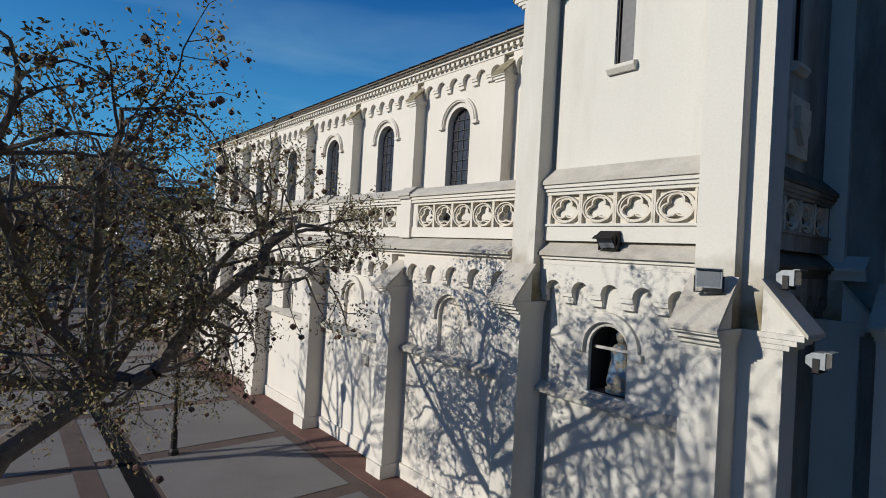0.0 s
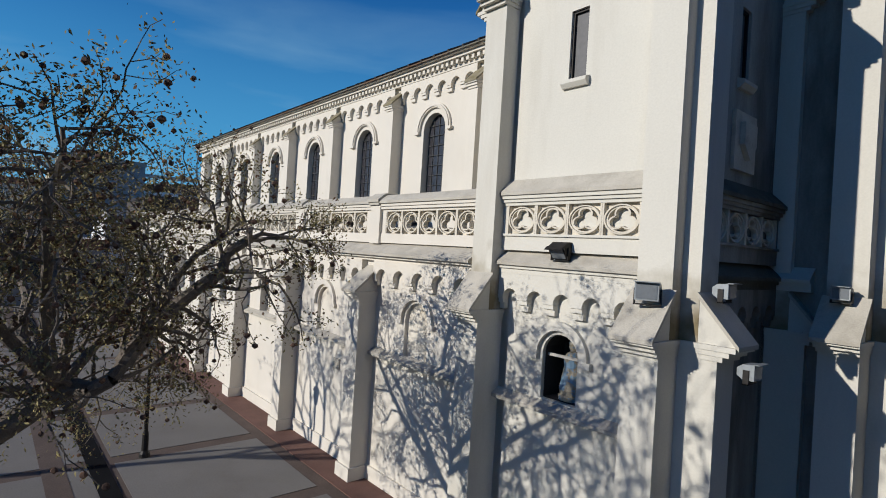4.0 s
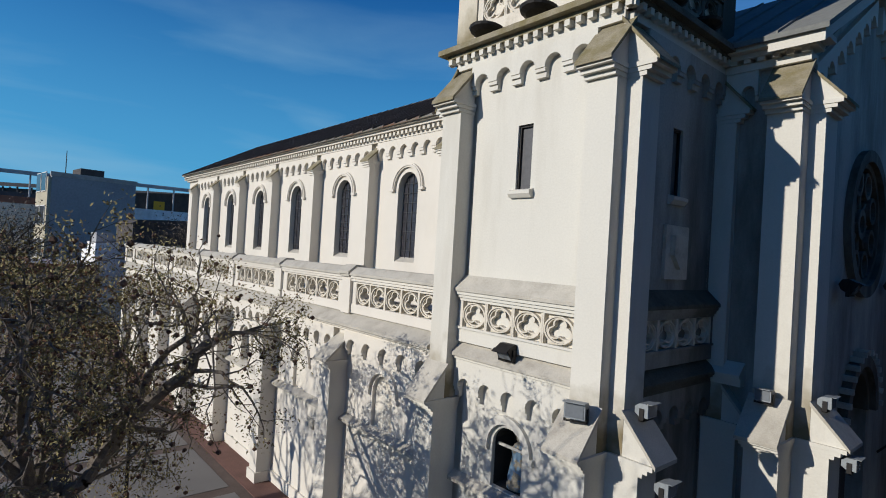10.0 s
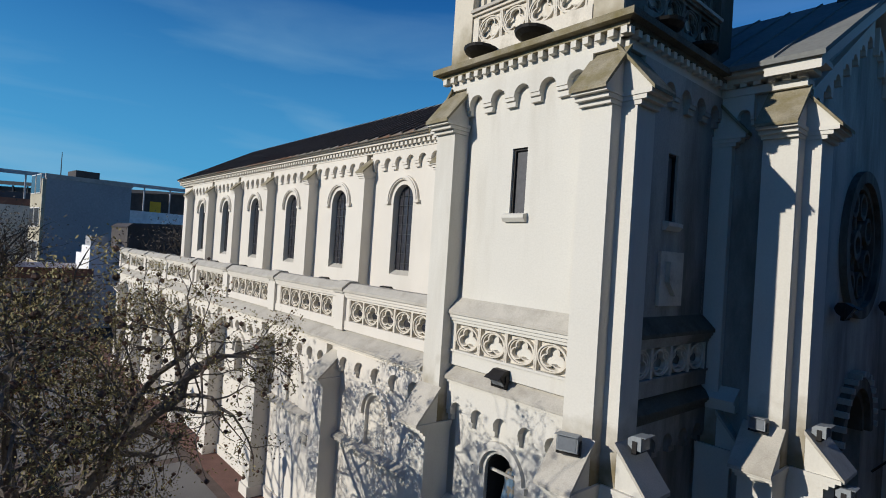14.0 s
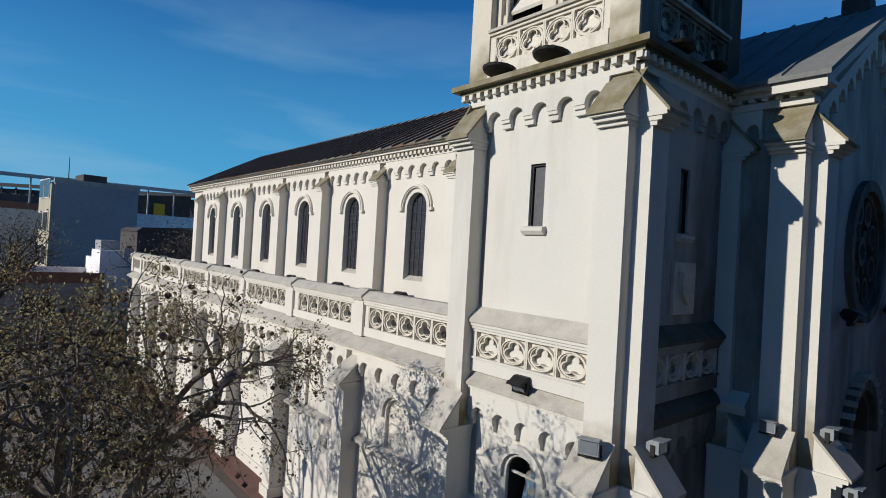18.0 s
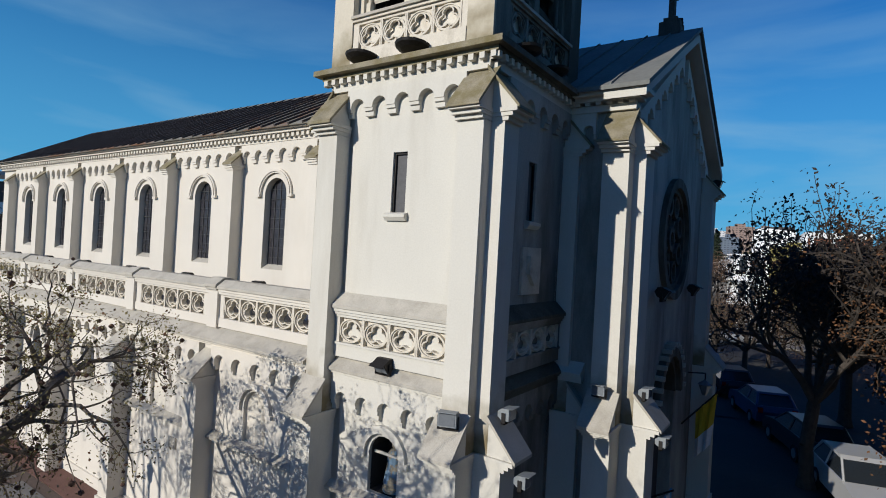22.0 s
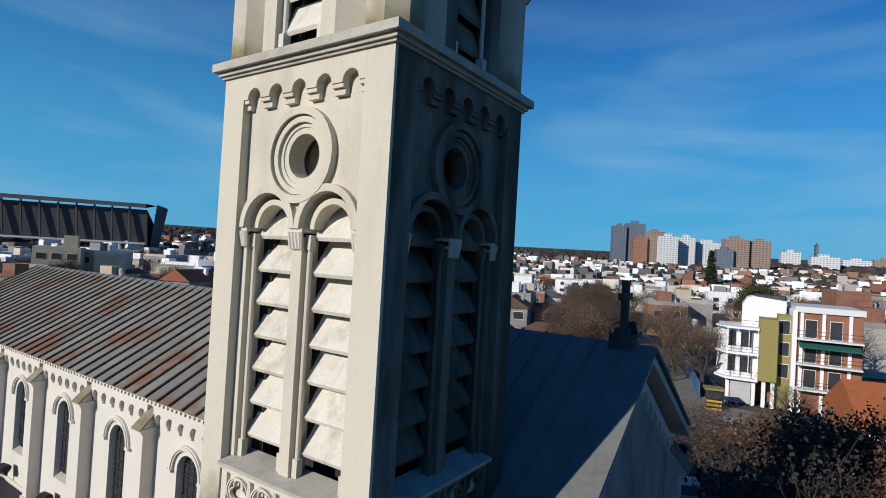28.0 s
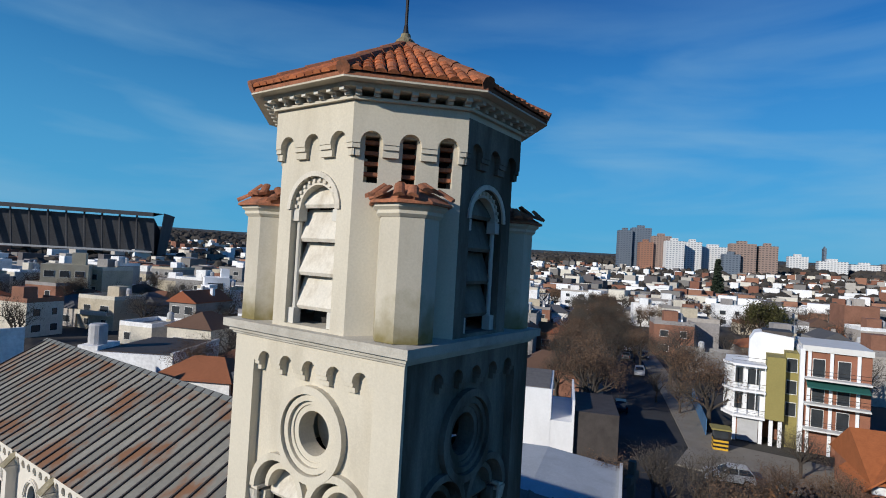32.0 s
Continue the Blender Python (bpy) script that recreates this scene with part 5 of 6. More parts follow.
# unseen evergreens, added to cut the skylight on the east faces
for k, (x, y) in enumerate(((12.4, 2.6), (12.6, -4.4), (13.2, 19.0))):
    tree("street_tree", "dense dark evergreen added out of view to block skylight", (x, y, 0), [(d, l * 1.4) for d, l in wide], (x, y, 3.2), 0.28, (6, 5, 3), 40 + k,
         [("evergreen_foliage", EVERGREEN, 22, 0.42, 0.10, 1.0)], "evergreen street trees")

# ---- parked cars ----
CARPAINT = [material("car_paint_" + n, c, 0.3, metal=0.2, var=0.04, bump=0, spec=0.6) for n, c in (("white", (0.55, 0.55, 0.54)), ("grey", (0.16, 0.17, 0.18)), ("dark", (0.025, 0.028, 0.035)), ("silver", (0.42, 0.43, 0.44)), ("blue", (0.04, 0.07, 0.15)))]
TYRE = material("black_tyre", (0.02, 0.02, 0.02), 0.9, var=0.2, bump=0.1)
RIM = material("alloy_rim", (0.4, 0.4, 0.41), 0.35, metal=0.8, var=0.1, bump=0)
CARGLASS = material("tinted_car_glass", (0.02, 0.025, 0.03), 0.08, var=0.1, bump=0, spec=0.7)
HEADLAMP = material("headlamp", (0.6, 0.6, 0.58), 0.1, var=0.05, bump=0, spec=0.7)
TAILLAMP = material("tail_lamp", (0.3, 0.015, 0.01), 0.2, var=0.05, bump=0, spec=0.6)


def car(x, y, turn, colour, word):
    """A hatchback that points along its local +y."""
    m = pose(x, y, 0, 0, 0, turn)
    c = thing("car", word + " hatchback car parked at the kerb", "car", "cars in the street", m=m)
    side = [(-2.0, 0.32), (-2.05, 0.75), (-1.9, 0.98), (0.75, 0.98), (1.85, 0.82), (2.05, 0.6), (2.05, 0.32)]
    part("body", G().prism(side, -0.83, 0.83, "x"), colour, c, m=m)
    g = G()
    lo, hi = [(-0.78, -1.85), (0.78, -1.85), (0.78, 0.85), (-0.78, 0.85)], [(-0.62, -1.45), (0.62, -1.45), (0.62, 0.15), (-0.62, 0.15)]
    part("cabin_glass", g.add([(u, v, 0.98) for u, v in lo] + [(u, v, 1.42) for u, v in hi], [(0, 1, 5, 4), (1, 2, 6, 5), (2, 3, 7, 6), (3, 0, 4, 7)]), CARGLASS, c, m=m)
    part("roof", G().prism([(-1.52, 1.42), (-1.4, 1.49), (0.0, 1.5), (0.2, 1.42)], -0.64, 0.64, "x"), colour, c, m=m)
    for sx in (-1, 1):
        for py in (-1.25, 1.28):
            w = thing_part(c, "wheel", m)
            part("tyre", G().tube((sx * 0.68, py, 0.31), (sx * 0.86, py, 0.31), 0.31, 0.31, 16), TYRE, w, m=m)
            part("rim", G().tube((sx * 0.80, py, 0.31), (sx * 0.87, py, 0.31), 0.2, 0.18, 12), RIM, w, m=m)
        part("headlamp", G().box(sx * 0.62 - 0.16, sx * 0.62 + 0.16, 1.9, 2.07, 0.58, 0.74), HEADLAMP, c, m=m)
        part("tail_lamp", G().box(sx * 0.68 - 0.1, sx * 0.68 + 0.1, -2.06, -1.95, 0.7, 0.92), TAILLAMP, c, m=m)
        for low, high, r in (((0.77, 0.84), (0.62, 0.16), 0.035), ((0.78, -0.6), (0.63, -0.6), 0.035), ((0.77, -1.84), (0.62, -1.46), 0.055)):
            part("pillar", G().tube((sx * low[0], low[1], 0.98), (sx * high[0], high[1], 1.44), r, r, 6), colour, c, m=m)
    return c


W, GR, DK, SV, BL = CARPAINT
for x, y, a, col, word in ((5.5, 13.6, 196, W, "white"), (4.0, 18.2, 22, DK, "dark"), (2.2, 22.6, 22, BL, "dark blue"), (0.2, 27.2, 22, DK, "dark"), (-1.9, 32.0, 22, SV, "silver"),
                           (-21.2, 92.7, 195, W, "white"), (-16.5, 66.0, 20, DK, "dark blue"), (-1.9, 48.9, 110, SV, "silver"), (-28.0, 108, 17, GR, "grey"), (-31, 120, 17, SV, "silver"), (-25.4, 112, 197, DK, "dark")):
    car(x, y, a, col, word)


# ---- the town ----
def ramped(name, colours, rough=0.9, var=0.1):
    """A painted surface whose colour is picked object by object."""
    m = material(name, (1, 1, 1), rough, var=var, scale=0.4, fine=3, bump=0.05)
    n, l = m.node_tree.nodes, m.node_tree.links
    mul = next(q for q in n if q.type == "VECT_MATH")
    info, ramp = n.new("ShaderNodeObjectInfo"), n.new("ShaderNodeValToRGB")
    ramp.color_ramp.interpolation = "CONSTANT"
    e = ramp.color_ramp.elements
    while len(e) < len(colours):
        e.new(0.5)
    for i, c in enumerate(colours):
        e[i].position, e[i].color = i / len(colours), (*c, 1)
    l.new(info.outputs["Random"], ramp.inputs["Fac"])
    l.new(ramp.outputs["Color"], mul.inputs[0])
    return m


HOUSE = ramped("house_paint", [(0.74, 0.73, 0.71), (0.46, 0.40, 0.30), (0.78, 0.78, 0.78), (0.28, 0.26, 0.25), (0.58, 0.53, 0.44), (0.24, 0.23, 0.22), (0.24, 0.115, 0.075), (0.76, 0.75, 0.74), (0.40, 0.36, 0.32)], var=0.18)
FLATROOF = ramped("flat_roof", [(0.16, 0.145, 0.13), (0.17, 0.075, 0.05), (0.26, 0.25, 0.23), (0.07, 0.07, 0.07), (0.22, 0.085, 0.05)], var=0.25)
TILEROOF = ramped("house_tiles", [(0.26, 0.085, 0.04), (0.20, 0.09, 0.05), (0.30, 0.11, 0.05), (0.13, 0.075, 0.05), (0.09, 0.09, 0.095)])
PANE = material("house_window", (0.04, 0.045, 0.05), 0.15, var=0.3, bump=0, spec=0.5)
SHUTTER = material("pale_frame", (0.65, 0.64, 0.61), 0.7, var=0.08, bump=0)
WHITE = material("bright_white_paint", (0.78, 0.78, 0.78), 0.8, var=0.04, scale=0.3, fine=4, bump=0.05, stain=(0.55, 0.55, 0.55), stain_amt=0.3, stain_scale=0.4, streak=3)
OLIVE = material("olive_render", (0.26, 0.22, 0.075), 0.85, var=0.08, scale=0.5, fine=6, bump=0.1)
BRICK = material("facing_brick", (0.27, 0.115, 0.07), 0.9, var=0.2, scale=0.8, fine=12, bump=0.2)
AWNING = material("green_awning", (0.02, 0.10, 0.085), 0.85, var=0.12, bump=0.05)
TANK = material("grey_water_tank", (0.42, 0.42, 0.42), 0.8, var=0.15, bump=0.05)
ASPHALT = material("worn_asphalt", (0.042, 0.042, 0.044), 0.9, var=0.2, scale=0.3, fine=15, bump=0.2, stain=(0.065, 0.06, 0.056), stain_amt=0.6, stain_scale=0.2)
KERBPAVE = material("pale_pavement", (0.22, 0.20, 0.17), 0.9, var=0.15, scale=0.5, fine=10, bump=0.2, stain=(0.20, 0.16, 0.11), stain_amt=0.5, stain_scale=0.4)
CONCRETE = material("stadium_concrete", (0.075, 0.075, 0.08), 0.9, var=0.2, scale=0.1, fine=1, bump=0)


def add_window(parent, m, x, y, z, w, h, side="y"):
    """A framed pane on a wall that faces the local -y."""
    o = thing_part(parent, "window", m)
    part("window_frame", G().box(x - w / 2 - 0.08, x + w / 2 + 0.08, y - 0.06, y + 0.02, z - 0.08, z + h + 0.08), SHUTTER, o, m=m)
    part("pane", G().box(x - w / 2, x + w / 2, y - 0.075, y - 0.062, z, z + h), PANE, o, m=m)


def house(style, seed):
    """A house with its front on the local -y, standing on the local origin, built far under the ground's edge and copied into place."""
    rng = random.Random(seed)
    m = pose(0, 0, 0)
    w, d = rng.uniform(6.5, 9.5), rng.uniform(7, 11)
    h = {0: 3.4, 1: 6.4, 2: 6.2, 3: 3.8, 4: 9.2, 5: 6.6}[style]
    flat = style in (0, 1, 4, 5)
    label = {0: "low flat-roofed white town house", 1: "two-storey flat-roofed town house with a parapet", 2: "two-storey house under a tiled gable roof", 3: "low house under a hipped tile roof", 4: "three-storey flat-roofed block of flats", 5: "two-storey stepped house with a roof terrace"}[style]
    t = thing("house", label, "house", "houses of the town", m=m)
    part("wall", G().box(-w / 2, w / 2, 0, d, 0, h), HOUSE, t)
    if flat:
        part("roof", G().box(-w / 2 + 0.2, w / 2 - 0.2, 0.2, d - 0.2, h, h + 0.06), FLATROOF, t)
        g = G().box(-w / 2, w / 2, 0, 0.18, h, h + 0.8).box(-w / 2, w / 2, d - 0.18, d, h, h + 0.8).box(-w / 2, -w / 2 + 0.18, 0.18, d - 0.18, h, h + 0.8).box(w / 2 - 0.18, w / 2, 0.18, d - 0.18, h, h + 0.8)
        part("parapet", g, HOUSE, t)
        if style in (1, 4, 5):
            part("stair_head", G().box(-1.6, 1.4, d * 0.5, d * 0.5 + 3, h + 0.06, h + 2.6), HOUSE, t)
        part("water_tank", G().lathe([(0.55, h + 0.9), (0.6, h + 1.0), (0.6, h + 2.0), (0.35, h + 2.25), (0.1, h + 2.3)], w * 0.25, d * 0.7, 10), TANK, t)
        part("tank_stand", G().box(w * 0.25 - 0.5, w * 0.25 + 0.5, d * 0.7 - 0.5, d * 0.7 + 0.5, h + 0.06, h + 0.9), HOUSE, t)
    elif style == 2:
        part("roof", G().prism([(-w / 2 - 0.4, h - 0.15), (0, h + w * 0.26), (w / 2 + 0.4, h - 0.15), (w / 2 + 0.4, h - 0.3), (-w / 2 - 0.4, h - 0.3)], -0.4, d + 0.4), TILEROOF, t)
        part("chimney", G().box(w * 0.2, w * 0.2 + 0.7, d * 0.6, d * 0.6 + 0.7, h, h + w * 0.3), HOUSE, t)
    else:
        e = 0.5
        part("roof", G().add([(-w / 2 - e, -e, h), (w / 2 + e, -e, h), (w / 2 + e, d + e, h), (-w / 2 - e, d + e, h), (0, d * 0.35, h + 2.3), (0, d * 0.65, h + 2.3)], [(0, 1, 4), (1, 2, 5, 4), (2, 3, 5), (3, 0, 4, 5), (3, 2, 1, 0)]), TILEROOF, t)
    if style == 5:
        part("balcony", G().box(-w / 2 + 0.5, w / 2 - 0.5, -1.2, 0, 3.2, 3.35).box(-w / 2 + 0.5, w / 2 - 0.5, -1.2, -1.1, 3.35, 4.2), HOUSE, t)
    for f in range(int(h // 3)):
        for i in range(2 if style else 1):
            add_window(t, m, -w * 0.24 + i * w * 0.48, 0, f * 3 + 0.9, rng.choice((1.2, 1.6, 2.0)), 1.3)
    return t


D, R = Vector((-0.342, 0.94, 0)), Vector((0.94, 0.342, 0))
O = Vector((-11.0, 58.0, 0))
EYE = Vector((4.1, -5.2, 0))
STREET_TURN = 20.0
rng = random.Random(77)
spots, tree_spots = [], []
for i in range(-7, 24):
    for j in range(-30, 15):
        s, r = i * 12.5 + rng.uniform(-2, 2), j * 10.4 + rng.uniform(-1.5, 1.5)
        p = O + D * s + R * r
        v = p - EYE
        bear, dist = math.degrees(math.atan2(-v.x, v.y)), v.length
        if not (-7 < bear < 80 and 38 < dist < 265) or p.y < 19:
            continue
        street = abs(r) < 11 or abs((s + 8) % 112) < 12 or abs((r - 30) % 126) < 11
        if -12 < p.x < 24 and p.y < 90 and r > -9:
            continue
        if r <= -9 and p.x > -36 and p.y < 62 and p.y > 0 and r > -26:
            continue
        if -76 < p.x < -40 and 18 < p.y < 50:
            continue
        if street:
            if rng.random() < 0.8 and abs(r) > 5.0:
                tree_spots.append(p)
            continue
        (tree_spots if rng.random() < 0.36 else spots).append(p)
kinds = {}
for k, p in enumerate(spots):
    far = (p - EYE).length
    style = rng.choice((0, 0, 1, 1, 1, 2, 3, 3, 5, 5, 4 if far > 110 else 1))
    if p.x < -20 and p.y < 45:
        style = rng.choice((0, 3, 0, 1))
    turn = STREET_TURN + rng.choice((0, 0, 0, 90, 180, -90)) * (1 if rng.random() < 0.5 else 0)
    m = pose(p.x, p.y, -0.05, 0, 0, turn) @ Matrix.Diagonal((rng.uniform(0.85, 1.2), rng.uniform(0.8, 1.15), rng.uniform(0.9, 1.15), 1))
    if style not in kinds:
        kinds[style] = house(style, 100 + style)
        kinds[style].matrix_basis = m
    else:
        src = kinds[style]
        new_one = copy_thing(src, pose(0, 0, 0))
        new_one.matrix_basis = m

# bare trees of the streets
BROWNTWIG = material("brown_twig_haze", (0.13, 0.08, 0.05), 0.95, var=0.25, bump=0, island=-0.4)
kinds = []
for k in range(3):
    g_spec = [("twig_haze", (TWIG, BROWNTWIG, TWIG)[k], (6, 14, 4)[k], 0.4, 0.045, 1.0)]
    p = tree_spots[k]
    t, _ = tree("town_tree", ("bare grey winter street tree", "brown-leaved winter street tree", "bare twiggy winter street tree")[k], (p.x, p.y, 0), [(d, l * 0.85) for d, l in wide], (p.x, p.y, 2.4), 0.24, (4, 4, 2), 60 + k, g_spec, "trees of the town")
    kinds.append((t, p))
for k, p in enumerate(tree_spots[3:200]):
    t, q = kinds[k % 3]
    a = rng.uniform(0, 360)
    copy_thing(t, pose(p.x, p.y, 0, 0, 0, a) @ Matrix.Diagonal((*[rng.uniform(0.75, 1.15)] * 3, 1)))

for i in range(26):
    for side in ((6.6,) if i < 3 else (-6.6, 6.6, -10.2) if i < 6 else (-4.4, -1.8, 2.2, -8.5)):
        if rng.random() < (0.35 if side > 5 else 0.85):
            p = O + D * (-14 + 9.0 * i) + R * (side + rng.uniform(-0.6, 0.6))
            copy_thing(kinds[rng.randrange(3)][0], pose(p.x, p.y, 0, 0, 0, rng.uniform(0, 360)) @ Matrix.Diagonal((*[rng.uniform(0.7, 1.05)] * 3, 1)))
for x, y, k in ((-7.5, 34, 1), (-4.5, 37.5, 0), (-1.5, 35, 2), (1.5, 38, 1), (3.8, 36, 1), (-2.5, 41, 0), (5.5, 41.5, 1), (-14, 74.4, 2), (-10.2, 70.4, 0), (3.2, 54.5, 0), (0.5, 33.0, 1), (4.5, 33.0, 0), (-6.0, 39.5, 2), (7.5, 37.0, 1), (2.2, 43.0, 1)):
    copy_thing(kinds[k][0], pose(x, y, 0, 0, 0, rng.uniform(0, 360)) @ Matrix.Diagonal((*[rng.uniform(0.5, 0.66)] * 3, 1)))

for k, (along, side) in enumerate(((4, -6.2), (11, -5.4), (18, -6.8), (26, -5.2), (35, -5.6), (46, -5.0))):
    p = O + D * along + R * side
    copy_thing(kinds[(1, 0, 1, 2, 1, 0)[k]][0], pose(p.x, p.y, 0, 0, 0, 60 * k) @ Matrix.Diagonal((1.1, 1.1, 1.05, 1)))

# streets and pavements
road = thing("road", "worn grey asphalt street between pale pavements", "road", kind="structure")
pts = [Vector((11, -14, 0)), Vector((7.4, 4, 0)), Vector((2.5, 22, 0)), Vector((-10.5, 55, 0))] + [O + D * (20.0 * i) for i in range(1, 22)]
for i in range(len(pts) - 1):
    a, b = pts[i], pts[i + 1]
    t = (b - a).normalized()
    n = Vector((t.y, -t.x, 0))
    w = 4.2
    part("carriageway", G().add([(*(a - n * w).xy, -0.03), (*(a + n * w).xy, -0.03), (*(b + n * w).xy, -0.03), (*(b - n * w).xy, -0.03)], [(0, 1, 2, 3)]), ASPHALT, road)
    if i > 2:
        for sgn in (-1, 1):
            u0, u1 = (w, w + 3.4) if sgn > 0 else (-w - 3.4, -w)
            part("footway", G().add([(*(a + n * u0).xy, 0.08), (*(a + n * u1).xy, 0.08), (*(b + n * u1).xy, 0.08), (*(b + n * u0).xy, 0.08), (*(a + n * u0).xy, -0.05), (*(a + n * u1).xy, -0.05), (*(b + n * u1).xy, -0.05), (*(b + n * u0).xy, -0.05)],
                                         [(0, 1, 2, 3), (0, 4, 7, 3), (1, 2, 6, 5), (0, 1, 5, 4), (3, 7, 6, 2)]), KERBPAVE, road)
plaza = tagged(new("pavement", G().box(-6.5, 14, 50, 60.5, -0.05, 0.10).mesh("pavement", KERBPAVE)), "pale sandy pavement at the street corner", "pavement", kind="structure")
cross_road = tagged(new("road", G().box(-60, 40, 41.5, 49.5, -0.05, -0.02).mesh("road", ASPHALT)), "worn dark asphalt side street", "road", kind="structure")

# block of flats with olive and brick fronts
am = pose(-3.4, 62.6, 0, 0, 0, 6) @ Matrix.Diagonal((0.6, 1, 0.87, 1))
flats = thing("apartment_building", "white, olive and brick block of flats with balconies", "apartment building", m=am)
part("white_block", G().box(0, 5.2, 1.2, 9, 3.3, 9.6), WHITE, flats, m=am)
part("curved_wing", G().prism([(0, 1.2), (-1.6, 2.6), (-1.6, 8.5), (0, 8.5)], 3.3, 9.6, "z"), WHITE, flats, m=am)
part("olive_block", G().box(5.2, 8.1, 0.4, 9, 3.3, 11.0), OLIVE, flats, m=am)
part("stair_tower", G().box(8.1, 10.2, 1.6, 9, 0, 11.6), OLIVE, flats, m=am)
part("white_pier", G().box(10.2, 10.9, 0.6, 9, 0.0, 12.4), WHITE, flats, m=am)
part("brick_block", G().box(10.9, 20.4, 1.0, 10, 0.0, 12.2), BRICK, flats, m=am)
part("roof_parapet", G().box(10.5, 20.6, 0.7, 10.2, 12.2, 12.9), SHUTTER, flats, m=am)
part("roof_room", G().prism([(2.4, 9.6), (2.4, 12.4), (3.2, 13.4), (4.2, 13.6), (9.6, 13.2), (9.6, 9.6)], 4.5, 9.0), WHITE, flats, "white rooftop room", am)
part("roof_cover", G().box(4.5, 9.4, 5, 9.2, 13.3, 13.8), SEAM, flats, m=am)
for x in (0.4, 4.6, 6.2, 7.6):
    part("pillar", G().box(x - 0.3, x + 0.3, 0.8, 1.4, 0, 3.3), WHITE, flats, m=am)
part("ground_floor", G().box(0.3, 8.0, 4, 9, 0, 3.3), BRICK, flats, m=am)
for z in (3.2, 6.4, 9.6):
    b = thing_part(flats, "balcony", am)
    part("slab", G().prism([(5.2, 0.2), (0.0, 0.2), (-1.9, 2.0), (-1.9, 2.6), (0, 1.25), (5.2, 1.25)], z - 0.1, z + 0.18, "z"), WHITE, b, m=am)
    part("railing", G().box(0, 5.2, 0.22, 0.25, z + 1.0, z + 1.05).box(0, 5.2, 0.22, 0.25, z + 0.6, z + 0.63), IRON, b, m=am)
for z in (4.0, 7.2):
    add_window(flats, am, 3.2, 1.2, z, 1.7, 1.9)
for z in (3.9, 6.6, 9.3):
    add_window(flats, am, 9.15, 1.6, z, 1.5, 1.6)
for z in (3.1, 6.1, 9.1):
    b = thing_part(flats, "balcony", am)
    part("slab", G().box(10.9, 20.2, -0.3, 1.0, z - 0.15, z + 0.05), SHUTTER, b, m=am)
    part("railing", G().box(10.9, 20.2, -0.28, -0.25, z + 0.95, z + 1.0).box(10.9, 20.2, -0.28, -0.25, z + 0.5, z + 0.53), IRON, b, m=am)
    for x in (13.0, 16.6):
        add_window(flats, am, x, 1.0, z + 0.1, 1.7, 2.1)
for x in (11.6, 14.8, 18.6):
    part("white_frame", G().box(x - 0.25, x + 0.25, 0.8, 1.0, 0.0, 12.2), WHITE, flats, m=am)
for z in (4.0, 7.2):
    add_window(flats, am, 0.9, 1.2, z, 1.2, 1.9)
    for x in (0.2, 1.8, 3.6, 5.0):
        part("balcony_post", G().box(x - 0.06, x + 0.06, 0.22, 0.34, z - 0.7, z + 2.3), WHITE, flats, m=am)
part("garage_door", G().box(0.9, 4.2, 0.9, 1.15, 0.1, 3.0), TANK, flats, "pale grey shutter", am)
for z in (8.3,):
    part("awning", G().prism([(1.0, z + 0.5), (-0.5, z - 0.1), (-0.5, z - 0.25), (1.0, z + 0.35)], 11.2, 20.0, "x"), AWNING, flats, "dark green cloth awning", am)

# red-roofed brick house at the corner
hm = pose(7.9, 48.2, -1.2, 0, 0, 14) @ Matrix.Diagonal((1, 1, 0.77, 1))
rh = thing("corner_house", "brick and white house under an orange tile roof", "house", m=hm)
part("wall", G().box(0, 12, 0, 9, 0, 5.4), BRICK, rh, m=hm)
part("gable_wall", G().prism([(-0.02, 4.2), (-0.02, 5.4), (2.6, 8.0), (5.2, 5.4), (5.2, 4.2)], -0.02, 0.3), WHITE, rh, m=hm)
ORANGE = material("orange_roof_tile", (0.36, 0.115, 0.04), 0.85, var=0.15, scale=1.5, fine=9, bump=0.3)
part("roof", G().prism([(-0.8, 4.7), (2.6, 8.4), (6.0, 4.7), (6.0, 4.45), (2.6, 8.1), (-0.8, 4.45)], -0.7, 5), ORANGE, rh, m=hm)
part("main_roof", G().prism([(-0.6, 5.3), (4.6, 9.2), (9.8, 5.3)], -0.3, 13, "x"), ORANGE, rh, m=hm)
part("balcony", G().box(6.2, 12, -2.0, 0, 2.6, 2.8).box(6.2, 12, -2.0, -1.85, 2.8, 3.7), WHITE, rh, m=hm)
add_window(rh, hm, 2.4, -0.02, 2.2, 1.6, 1.7)
add_window(rh, hm, 8.6, 0, 3.0, 2.4, 2.0)

# guard booth and fence at the corner
BOOTHY = material("yellow_booth_paint", (0.62, 0.36, 0.03), 0.6, var=0.08, bump=0.05)
bm_ = pose(-3.9, 58.4, 0.1, 0, 0, 15)
booth = thing("guard_booth", "black and yellow banded guard booth at the corner", "booth", m=bm_)
for i in range(6):
    part("band", G().box(-0.7, 0.7, -0.7, 0.7, 0.2 * i, 0.2 * i + 0.2), (BOOTHY, IRON)[i % 2], booth, m=bm_)
part("glazing", G().box(-0.66, 0.66, -0.66, 0.66, 1.2, 2.05), PANE, booth, m=bm_)
part("canopy", G().box(-0.95, 0.95, -0.95, 0.95, 2.05, 2.2), OLIVE, booth, m=bm_)
FENCEBLUE = material("faded_blue_paint", (0.06, 0.14, 0.26), 0.7, var=0.15, bump=0.05)
fence = thing("fence", "blue metal panel fence along the footway", "fence")
